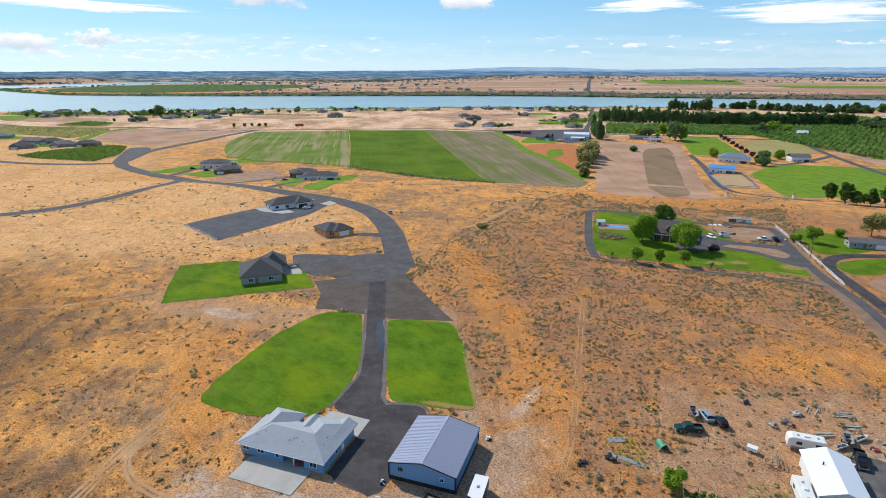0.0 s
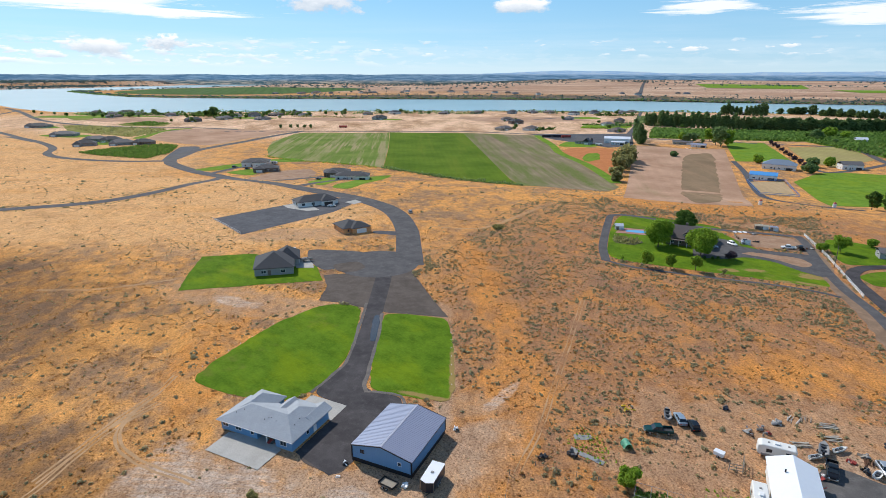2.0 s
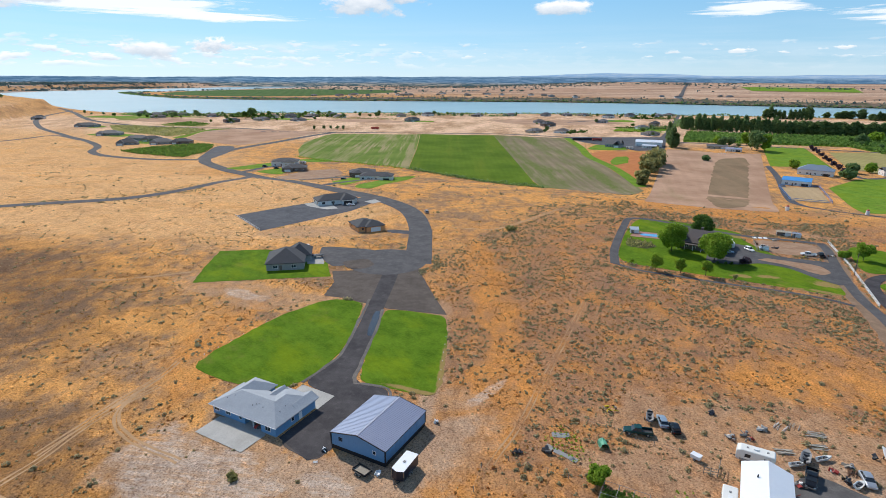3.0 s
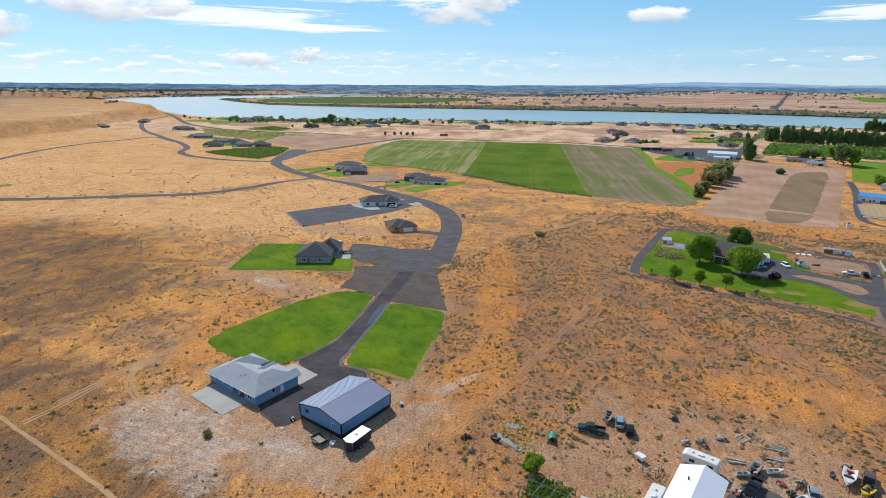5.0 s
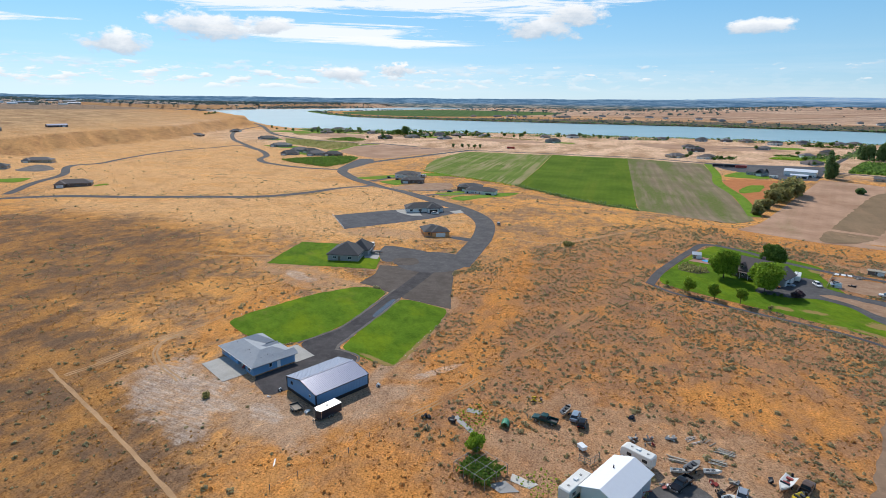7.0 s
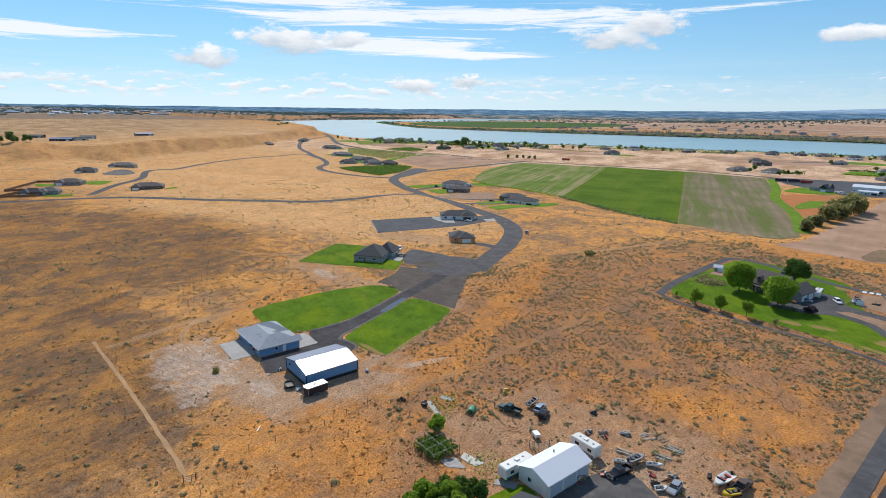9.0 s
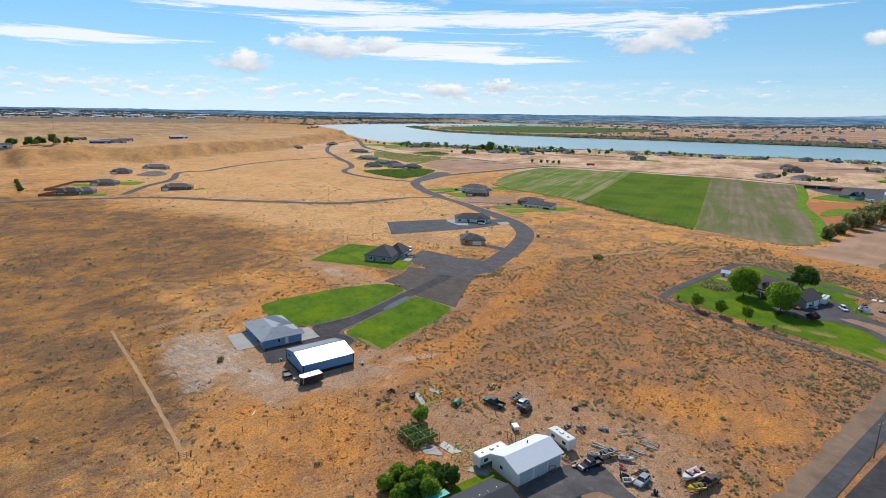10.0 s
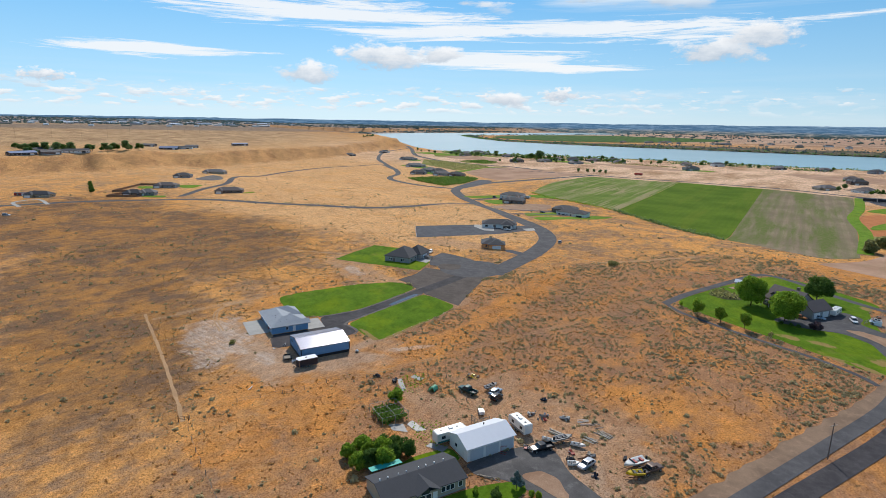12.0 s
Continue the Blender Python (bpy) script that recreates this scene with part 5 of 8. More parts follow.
def car(x, y, turn, mat, label, tall=1.0, length=4.6):
    """The nose points along +x."""
    t = thing("car", on_ground(x, y, turn, -0.05), label, "car")
    k = length / 4.6
    hw = 0.9
    part("body", loft(bmesh.new(), [(-2.3 * k, hw * 0.86, 0.38, 0.85), (-2.15 * k, hw, 0.26, 0.98), (-1.2 * k, hw, 0.22, 0.98), (0.9 * k, hw, 0.22, 0.96), (1.9 * k, hw * 0.97, 0.24, 0.84), (2.3 * k, hw * 0.82, 0.36, 0.68)]), mat, t)
    top = 1.42 * tall
    glass_ = bmesh.new()
    pts = [(-1.95 * k, 0.80, 0.95), (-1.35 * k if tall < 1.1 else -1.85 * k, 0.66, top - 0.04), (0.25 * k, 0.66, top - 0.04), (1.05 * k, 0.80, 0.94)]
    v = [[glass_.verts.new((px, s * hw_, pz)) for px, hw_, pz in pts] for s in (-1, 1)]
    glass_.faces.new(v[0])
    glass_.faces.new(v[1][::-1])
    for i in range(4):
        j = (i + 1) % 4
        glass_.faces.new((v[0][i], v[1][i], v[1][j], v[0][j]))
    bmesh.ops.recalc_face_normals(glass_, faces=glass_.faces[:])
    part("cabin_glass", glass_, M_GLASS, t, "dark tinted glass")
    part("roof", loft(bmesh.new(), [(pts[1][0] - 0.08, 0.60, top - 0.06, top - 0.01), (pts[1][0] + 0.2, 0.68, top - 0.06, top + 0.03), (0.1 * k, 0.68, top - 0.06, top + 0.03), (0.36 * k, 0.62, top - 0.07, top - 0.02)], 0.04), mat, t)
    for px in (pts[0][0] + 0.35, -0.55 * k, 0.65 * k):
        for s in (-1, 1):
            a = boxed(px - 0.05, px + 0.05, s * 0.72 - 0.05, s * 0.72 + 0.05, 0.93, top - 0.1)
            part("pillar", a, mat, t)
    for wx in (-1.4 * k, 1.42 * k):
        for s in (-1, 1):
            wheel(t, wx, s * 0.82, 0.33)
    lamps(t, 2.28 * k, -2.3 * k, 0.6, 0.55)
    return t


def pickup(x, y, turn, mat, label):
    t = thing("pickup_truck", on_ground(x, y, turn, -0.05), label, "truck")
    part("body", loft(bmesh.new(), [(-0.65, 0.98, 0.45, 1.12), (1.3, 0.98, 0.45, 1.12), (2.45, 0.95, 0.5, 1.02), (2.85, 0.86, 0.52, 0.92)], 0.14), mat, t)
    bed = bmesh.new()
    box(bed, -2.85, -0.70, -0.96, 0.96, 0.5, 0.62)
    for s in (-1, 1):
        box(bed, -2.85, -0.70, s * 0.93 - 0.06, s * 0.93 + 0.06, 0.62, 1.12)
    box(bed, -0.82, -0.70, -0.87, 0.87, 0.62, 1.12)
    part("bed", bed, mat, t)
    part("bed_liner", boxed(-2.76, -0.83, -0.86, 0.86, 0.622, 0.66), M_SEAT, t, "black bed liner")
    part("tailgate", boxed(-2.93, -2.86, -0.9, 0.9, 0.62, 1.1), mat, t)
    cab = bmesh.new()
    pts = [(-0.72, 0.90, 1.1), (-0.55, 0.76, 1.74), (0.75, 0.76, 1.74), (1.4, 0.88, 1.1)]
    v = [[cab.verts.new((px, s * hw, pz)) for px, hw, pz in pts] for s in (-1, 1)]
    cab.faces.new(v[0])
    cab.faces.new(v[1][::-1])
    for i in range(4):
        cab.faces.new((v[0][i], v[1][i], v[1][(i + 1) % 4], v[0][(i + 1) % 4]))
    bmesh.ops.recalc_face_normals(cab, faces=cab.faces[:])
    part("cabin_glass", cab, M_GLASS, t, "dark tinted glass")
    part("roof", loft(bmesh.new(), [(-0.62, 0.74, 1.70, 1.78), (-0.4, 0.79, 1.70, 1.84), (0.6, 0.79, 1.70, 1.84), (0.86, 0.72, 1.68, 1.77)], 0.05), mat, t)
    for px in (-0.6, 0.25, 1.05):
        for s in (-1, 1):
            part("pillar", boxed(px - 0.06, px + 0.06, s * 0.82 - 0.05, s * 0.82 + 0.05, 1.08, 1.55), mat, t)
    part("bumper", boxed(2.82, 2.96, -0.88, 0.88, 0.45, 0.66), M_CHROME, t, "bright metal bumper")
    for wx in (-1.85, 1.85):
        for s in (-1, 1):
            wheel(t, wx, s * 0.88, 0.40, 0.26)
    lamps(t, 2.84, -2.93, 0.68, 0.68)
    return t


def hull(bm, length, beam, depth, z=0.5):
    """A boat's hull, bow along +x, open above."""
    rows = []
    for u in np.linspace(0, 1, 9):
        x = -length / 2 + length * u
        b = beam / 2 * (1 - max(0, (u - 0.45) / 0.55) ** 2.2)
        b = max(b, 0.02)
        k = z + depth * 0.55 * max(0, (u - 0.6) / 0.4) ** 2
        top = z + depth * (1 + 0.15 * u)
        rows.append([bm.verts.new(p) for p in ((x, -b, top), (x, -b * 0.8, z + depth * 0.4 + (k - z) * 0.5), (x, 0, k), (x, b * 0.8, z + depth * 0.4 + (k - z) * 0.5), (x, b, top), (x, b * 0.8, top - 0.02), (x, 0, z + depth * 0.45 + (k - z) * 0.4), (x, -b * 0.8, top - 0.02))])
    for a, c in zip(rows, rows[1:]):
        for i in range(8):
            j = (i + 1) % 8
            bm.faces.new((a[i], a[j], c[j], c[i]))
    bm.faces.new(rows[0][::-1])
    bm.faces.new(rows[-1])
    bmesh.ops.recalc_face_normals(bm, faces=bm.faces[:])
    return bm


def boat(x, y, turn, length, beam, mat, label, trailer=True, engine=True, screen=True, deck=None):
    t = thing("boat", on_ground(x, y, turn), label, "boat")
    z = 0.55 if trailer else 0.02
    part("hull", hull(bmesh.new(), length, beam, 0.75, z), mat, t)
    part("floor", boxed(-length * 0.42, length * 0.15, -beam * 0.28, beam * 0.28, z + 0.42, z + 0.46), M_SEAT, t, "dark carpeted floor")
    bm = bmesh.new()
    solid(bm, [[(length * 0.16, -beam * 0.42, z + 0.86), (length * 0.46, 0, z + 0.9), (length * 0.16, beam * 0.42, z + 0.86)]])
    part("foredeck", bm, deck or mat, t)
    for sx in (-0.28, 0.02):
        part("seat", boxed(length * sx - 0.25, length * sx + 0.25, -beam * 0.25, beam * 0.25, z + 0.46, z + 0.82), M_RED if length == 6.0 and deck is None else M_SEAT, t)
    if screen:
        bm = boxed(length * 0.14, length * 0.16, -beam * 0.36, beam * 0.36, z + 0.85, z + 1.2)
        part("windscreen", bm, M_GLASS, t, "dark glass screen")
    if engine:
        bm = boxed(-length / 2 - 0.35, -length / 2, -0.2, 0.2, z + 0.3, z + 1.15)
        bmesh.ops.bevel(bm, geom=bm.edges[:], offset=0.06, segments=1, affect="EDGES")
        part("outboard_motor", bm, M_BLACK, t, "black outboard motor")
    if trailer:
        bm = bmesh.new()
        for s in (-1, 1):
            box(bm, -length * 0.45, length * 0.4, s * 0.5 - 0.05, s * 0.5 + 0.05, 0.42, 0.52)
        box(bm, length * 0.3, length * 0.66, -0.05, 0.05, 0.42, 0.52)
        box(bm, -0.5, -0.4, -0.9, 0.9, 0.36, 0.42)
        part("trailer_frame", bm, M_RUST, t, "rusty trailer frame")
        for s in (-1, 1):
            wheel(t, -0.45, s * 0.95, 0.3, 0.18)
    return t


def cargo_trailer(x, y, turn):
    t = thing("cargo_trailer", on_ground(x, y, turn), "enclosed black cargo trailer with white roof and tandem wheels", "trailer")
    L, W, H = 6.0, 2.5, 2.5
    out = [(-L / 2, -W / 2), (L / 2 - 0.5, -W / 2), (L / 2, 0), (L / 2 - 0.5, W / 2), (-L / 2, W / 2)]
    part("body", prism(bmesh.new(), out, 0.45, H), M_NAVY, t)
    part("roof", prism(bmesh.new(), [(a * 1.01, b * 1.02) for a, b in out], H, H + 0.08), M_METAL_WHITE, t, "white metal roof")
    part("roof_hatch", boxed(-0.25, 0.25, -0.25, 0.25, H + 0.08, H + 0.2), M_GREYTARP, t)
    for s in (-1, 1):
        for px in (-0.45, 0.4):
            wheel(t, px, s * (W / 2 - 0.02), 0.33, 0.2)
        part("fender", boxed(-0.95, 0.9, s * (W / 2 + 0.06) - 0.1, s * (W / 2 + 0.06) + 0.1, 0.7, 0.78), M_CHROME, t, "bright metal fender")
        part("lower_trim", boxed(-L / 2, L / 2 - 0.5, s * (W / 2 + 0.015) - 0.015, s * (W / 2 + 0.015) + 0.015, 0.42, 0.52), M_CHROME, t)
        part("corner_post", boxed(L / 2 - 0.55, L / 2 - 0.45, s * W / 2 - 0.03, s * W / 2 + 0.03, 0.45, H), M_CHROME, t)
    bm = bmesh.new()
    for s in (-1, 1):
        a = boxed(0, 1.4, -0.05, 0.05, 0.38, 0.48)
        a.transform(pose(L / 2 - 0.2, s * 0.65, 0, 0, 0, -s * 25))
        me = bpy.data.meshes.new("a")
        a.to_mesh(me)
        a.free()
        bm.from_mesh(me)
        bpy.data.meshes.remove(me)
    part("hitch", bm, M_BLACK, t)
    part("jack", boxed(L / 2 + 0.75, L / 2 + 0.85, -0.05, 0.05, 0.02, 0.9), M_CHROME, t)
    return t


def open_trailer(x, y, turn):
    t = thing("utility_trailer", on_ground(x, y, turn), "open black utility trailer with low sides", "trailer")
    part("floor", boxed(-1.6, 1.6, -0.95, 0.95, 0.55, 0.62), M_WOOD, t, "worn plank floor")
    for s in (-1, 1):
        part("side_rail", boxed(-1.6, 1.6, s * 0.98 - 0.03, s * 0.98 + 0.03, 0.55, 1.0), M_BLACK, t)
        part("end_rail", boxed(s * 1.63 - 0.03, s * 1.63 + 0.03, -0.95, 0.95, 0.55, 1.0), M_BLACK, t)
        for px in (-0.4, 0.45):
            wheel(t, px, s * 1.12, 0.32, 0.2)
        part("fender", boxed(-0.85, 0.9, s * 1.12 - 0.12, s * 1.12 + 0.12, 0.70, 0.76), M_BLACK, t)
    part("hitch", boxed(-2.7, -1.66, -0.05, 0.05, 0.5, 0.6), M_BLACK, t)
    return t


def caravan(x, y, turn, length, label, stripe, name="travel_trailer"):
    t = thing(name, on_ground(x, y, turn), label, "caravan")
    L = length
    part("body", loft(bmesh.new(), [(-L / 2, 1.12, 0.6, 2.7), (-L / 2 + 0.25, 1.22, 0.5, 2.9), (L / 2 - 0.7, 1.22, 0.5, 2.9), (L / 2 - 0.1, 1.2, 0.75, 2.6), (L / 2, 1.1, 0.9, 2.1)], 0.12), M_FIBRE, t)
    part("roof_unit", boxed(-0.4, 0.5, -0.35, 0.35, 2.9, 3.15), M_WHITE, t, "white roof air unit")
    for px in (-L * 0.3, L * 0.22):
        part("roof_vent", boxed(px - 0.2, px + 0.2, -0.2, 0.2, 2.88, 3.0), M_GREYTARP, t)
    for s in (-1, 1):
        part("stripe", boxed(-L / 2 + 0.2, L / 2 - 0.7, s * 1.225 - 0.01, s * 1.225 + 0.01, 0.6, 1.05), stripe, t, "coloured lower stripe")
        for px in (-L * 0.3, L * 0.2):
            part("window", boxed(px - 0.5, px + 0.5, s * 1.225 - 0.015, s * 1.225 + 0.015, 1.5, 2.2), M_GLASS, t, "dark window")
        for px in (-0.5, 0.35):
            wheel(t, px, s * 1.12, 0.33, 0.2)
    part("door", boxed(-0.35, 0.35, -1.245, -1.215, 0.6, 2.4), M_WHITE, t)
    part("front_window", boxed(L / 2 - 0.42, L / 2 - 0.02, -0.8, 0.8, 1.6, 2.1), M_GLASS, t)
    part("hitch", boxed(L / 2 - 0.1, L / 2 + 0.9, -0.06, 0.06, 0.5, 0.6), M_BLACK, t)
    return t


def heap(x, y, r, n, mats, label, category, seed, flat=0.5, name="scrap_heap"):
    """A heap of odd pieces, each a part."""
    rng = random.Random(seed)
    t = thing(name, on_ground(x, y, rng.uniform(0, 360)), label, category)
    for i in range(n):
        bm = bmesh.new()
        if rng.random() < 0.4:
            bmesh.ops.create_cone(bm, segments=9, radius1=rng.uniform(0.1, 0.35), radius2=rng.uniform(0.08, 0.3), depth=rng.uniform(0.2, 0.9), cap_ends=True)
        else:
            a, b, c = rng.uniform(0.1, 0.6), rng.uniform(0.08, 0.4), rng.uniform(0.05, 0.3)
            box(bm, -a, a, -b, b, -c, c)
            bmesh.ops.bevel(bm, geom=bm.edges[:], offset=0.03, segments=1, affect="EDGES")
        q = rng.uniform(0, 1) ** 0.6 * r
        an = rng.uniform(0, 6.28)
        bm.transform(pose(math.cos(an) * q, math.sin(an) * q * 0.7, rng.uniform(0.1, 0.15 + flat), rng.uniform(-40, 40), rng.uniform(-40, 40), rng.uniform(0, 360)))
        part("piece", bm, rng.choice(mats), t)
    return t


def timber_pile(x, y, turn, length, n, mat, label, seed, spread=1.2):
    rng = random.Random(seed)
    t = thing("timber_pile", on_ground(x, y, turn), label, "timber")
    for i in range(n):
        l = length * rng.uniform(0.6, 1.0) / 2
        r = rng.uniform(0.04, 0.09)
        bm = boxed(-l, l, -r, r, -r * 0.6, r * 0.6)
        bm.transform(pose(rng.uniform(-0.4, 0.4), rng.uniform(-spread, spread), 0.08 + 0.12 * (i % 3), 0, rng.uniform(-3, 3), rng.uniform(-9, 9)))
        part("plank", bm, mat, t)
    return t


cargo_trailer(-20.2, 77.8, -88)
open_trailer(-27.2, 74.0, 172)
pickup(16.0, 111.2, 197, M_GREEN_CAR, "dark green pickup truck parked on bare dirt")
pickup(46.6, 111.4, -97, M_BLACK_CAR, "black crew-cab pickup truck parked beside the workshop")
pickup(63.6, 126.6, 88, M_BROWN_CAR, "dull brown pickup truck in the dirt yard")
car(20.0, 117.4, 110, M_BLUE_CAR, "pale blue-silver car parked on dry ground", 1.05)
car(22.6, 116.0, 112, M_BLACK_CAR, "dark hatchback parked on dry ground", 1.12, 4.0)
car(55.8, 116.0, -80, M_SILVER_CAR, "silver sedan parked in the dirt yard")
car(-119.5, 260.5, 130, M_SILVER_CAR, "silver car parked on the road", 1.15)
car(27.6, 260.5, 5, M_BLUE_CAR, "pale blue car on the asphalt forecourt")
car(35.6, 269, -50, M_WHITE_CAR, "white car on the asphalt forecourt", 1.2)
car(24.0, 254.5, 5, M_ORANGE_CAR, "orange car partly under a tree")
car(-131, 178.5, -40, M_WHITE_CAR, "white sport utility car beside the house", 1.25)
car(-166.5, 255.5, 40, M_WHITE_CAR, "white car before the white house")
car(-245, 350, 35, M_BLACK_CAR, "black car on a drive")
car(-226, 358, 35, M_SILVER_CAR, "silver car before a garage", 1.1)
car(-350, 372, 40, M_BLACK_CAR, "dark car on a drive", 1.2)
car(-332, 368, 40, M_BLACK_CAR, "dark car beside a brown house", 1.2)
for x, y, turn in ((37.6, 293.6, 8), (39.8, 294.4, 4), (42.0, 295.0, 12)):
    t = thing("sheet_panel", on_ground(x, y, turn), "pale panel lying on corral dirt", "panel", "corral panels")
    part("panel", boxed(-0.8, 0.8, -1.3, 1.3, 0.02, 0.12), M_WHITE, t)
heap(45.6, 292.6, 1.8, 14, [M_GREYTARP, M_WOOD, M_WHITETARP], "heap of grey pipes and panels on corral dirt", "scrap", 31, 0.4)
heap(38.3, 281.4, 1.0, 7, [M_RED, M_RUST], "orange-red machine parts in the corral", "scrap", 32, 0.6)
heap(45.7, 278.4, 1.3, 9, [M_SEAT, M_NAVY], "dark blue-grey heap on corral dirt", "scrap", 33, 0.5)
heap(56.4, 269.4, 0.9, 8, [M_YELLOW, M_WOOD], "yellow machine in the corral", "scrap", 34, 0.7)
heap(66.0, 276.0, 1.6, 10, [M_WOOD, M_RUST, M_WHITETARP], "old boards and scrap near the lane", "scrap", 35, 0.4)
home(40.8, 273.4, 10, 2.8, 2.0, M_WALL_GREY, M_METAL_WHITE, "small pale animal shelter in the corral", 1.3, 0.4, style="gable", seed=41, name="shelter")
home(49.5, 304.5, 4, 5.5, 3.0, M_WALL_BROWN, M_WALL_TAN, "open brown hay shelter by the corral", 2.0, 0.4, style="gable", seed=42, name="shelter")
home(54.6, 304.0, 4, 2.6, 2.4, M_GREYTARP, M_METAL_ROOF, "small blue-grey metal shed", 2.0, 0.3, style="gable", seed=43, name="shed")
pickup(57.5, 273, 190, M_WHITE_CAR, "old white truck in the corral")
pickup(62.0, 274, 100, M_BLACK_CAR, "dark old truck in the corral")
boat(17.3, 117.8, 98, 4.2, 1.5, M_GREYTARP, "white and blue boat laid up on its trailer", engine=False)
boat(46.2, 118.0, 80, 4.6, 1.8, M_GREYTARP, "grey aluminium skiff on a trailer", screen=False)
boat(49.4, 119.6, 40, 3.4, 1.0, M_FIBRE, "white dinghy lying on the ground", False, False, False)
boat(44.8, 115.2, 36, 3.6, 0.9, M_FIBRE, "long white hull lying beside the workshop", False, False, False)
boat(54.3, 113.9, 60, 2.6, 1.3, M_FIBRE, "small white and red inflatable boat", False, False, False)
boat(60.6, 125.2, -94, 6.0, 2.3, M_FIBRE, "white motor boat with red seats on a trailer")
boat(63.3, 122.2, -112, 3.8, 1.7, M_YELLOW, "yellow and white jet boat on a trailer", deck=M_YELLOW)
boat(-120.0, 171.0, 45, 6.0, 2.2, M_GREYTARP, "grey fishing boat parked on a concrete pad", deck=M_SEAT)
boat(22.5, 258.5, 15, 5.0, 2.0, M_FIBRE, "white boat parked by the garage")
caravan(33.4, 95.6, 90, 8.0, "cream and teal motorhome beside the white workshop", paint("teal_stripe", (0.02, 0.15, 0.16), 0.4), "motorhome")
caravan(37.4, 112.4, 178, 6.6, "white travel trailer behind the white workshop", M_GREYTARP)
caravan(28.0, 271.0, -80, 7.0, "white travel trailer on the asphalt forecourt", M_GREYTARP)
caravan(-330, 400, 20, 5.0, "small white travel trailer behind a house", M_GREYTARP)
caravan(-88, 676, 10, 8.0, "white travel trailer beside the grey house", M_GREYTARP)

# ---- clutter of the dirt yard ----
heap(-4.2, 93.4, 0.9, 9, [M_BLACK, M_SEAT], "black broken machine parts in a heap", "scrap", 1)
heap(1.4, 96.4, 1.1, 11, [M_BLACK, M_SEAT, M_RUST], "black stacked machine parts in the grass", "scrap", 2)
heap(29.3, 126.4, 0.9, 9, [M_SEAT, M_NAVY], "dark blue heap of discarded seats", "scrap", 3)
heap(9.0, 117.0, 2.0, 16, [M_RUST, M_RUST, M_YELLOW, M_WOOD], "rusty heap of machine parts and brush", "scrap", 4)
heap(39.2, 125.6, 1.5, 14, [M_WHITETARP, M_GREYTARP], "heap of pale crumpled sheeting", "scrap", 5, 0.3)
heap(36.0, 120.5, 1.6, 12, [M_RED, M_WOOD, M_GREYTARP], "scattered boards and red scrap", "scrap", 6, 0.3)
heap(52.4, 114.4, 1.0, 10, [M_BLACK, M_SEAT], "black quad bike parts", "scrap", 7)
heap(59.2, 115.2, 0.6, 6, [M_SEAT, M_NAVY], "dark engine block on the ground", "scrap", 8)
heap(58.2, 124.8, 0.5, 5, [M_BLACK, M_SEAT], "small dark heap of parts", "scrap", 9)
heap(44.8, 109.2, 1.0, 16, [M_GREYTARP, M_WHITE, M_RED, M_BLACK], "jumble of cans and tools by the workshop corner", "scrap", 10)
heap(53.5, 119.6, 0.9, 9, [M_GREYTARP, M_WOOD], "small grey scrap heap", "scrap", 11, 0.3)
heap(50.5, 116.6, 0.8, 7, [M_WHITETARP, M_RED], "scattered pale and red rubbish", "scrap", 12, 0.2)
heap(33.0, 119.0, 1.6, 8, [M_WHITETARP, M_GREYTARP, M_RUST], "scattered barrels and pale scrap", "scrap", 13, 0.3)
heap(-24.3, 75.2, 0.9, 8, [M_WHITE, M_RED, M_GREYTARP], "white and red cans by the workshop corner", "scrap", 14, 0.4)
heap(-37.6, 75.6, 0.6, 5, [M_WHITE, M_BLACK], "heat pump unit and hose reel at the corner", "scrap", 15, 0.4)
heap(-22.5, 94.5, 0.6, 5, [M_WHITE, M_BLACK], "white pump box behind the workshop", "scrap", 16, 0.4)
heap(-54.5, 75.3, 0.9, 8, [M_BLACK, M_SEAT, M_RED], "barbecue and garden chairs under the porch", "garden furniture", 17, 0.5, "garden_furniture")
M_PALEWOOD = paint("bleached_wood", (0.42, 0.38, 0.32), 0.85, 0, 0.25, 2.0)
timber_pile(48.9, 124.0, 22, 3.6, 14, M_PALEWOOD, "pile of weathered grey planks and pipes", 1)
timber_pile(48.8, 128.3, 12, 3.8, 14, M_PALEWOOD, "stack of grey timber poles", 2, 0.8)
timber_pile(42.7, 118.7, 15, 3.8, 12, M_PALEWOOD, "stack of old fence boards", 3, 0.7)
timber_pile(42.4, 127.8, 70, 3.0, 7, M_WHITETARP, "scattered pale boards on the ground", 4, 1.4)
timber_pile(45.0, 129.4, 85, 3.2, 5, M_WOOD, "few grey boards on the ground", 5)
timber_pile(-13, 60.5, -40, 2.6, 2, M_WHITE, "pale white board lying on the grass", 6, 0.1)
timber_pile(49.2, 95.6, 40, 5.5, 4, M_WOOD, "long grey planks laid as a walkway", 7, 0.35)
timber_pile(53.8, 118.0, 80, 3.2, 8, M_RUST, "flat rusty trailer deck", 8, 0.8)


def box_cart(x, y, turn):
    t = thing("box_cart", on_ground(x, y, turn), "small white box cart on two wheels", "trailer")
    part("body", boxed(-0.9, 0.9, -0.6, 0.6, 0.45, 1.15), M_WHITE, t)
    part("lid", boxed(-0.95, 0.95, -0.65, 0.65, 1.15, 1.22), M_METAL_WHITE, t)
    for s in (-1, 1):
        wheel(t, 0, s * 0.68, 0.28, 0.14)
    return t


box_cart(27.4, 108.0, -20)


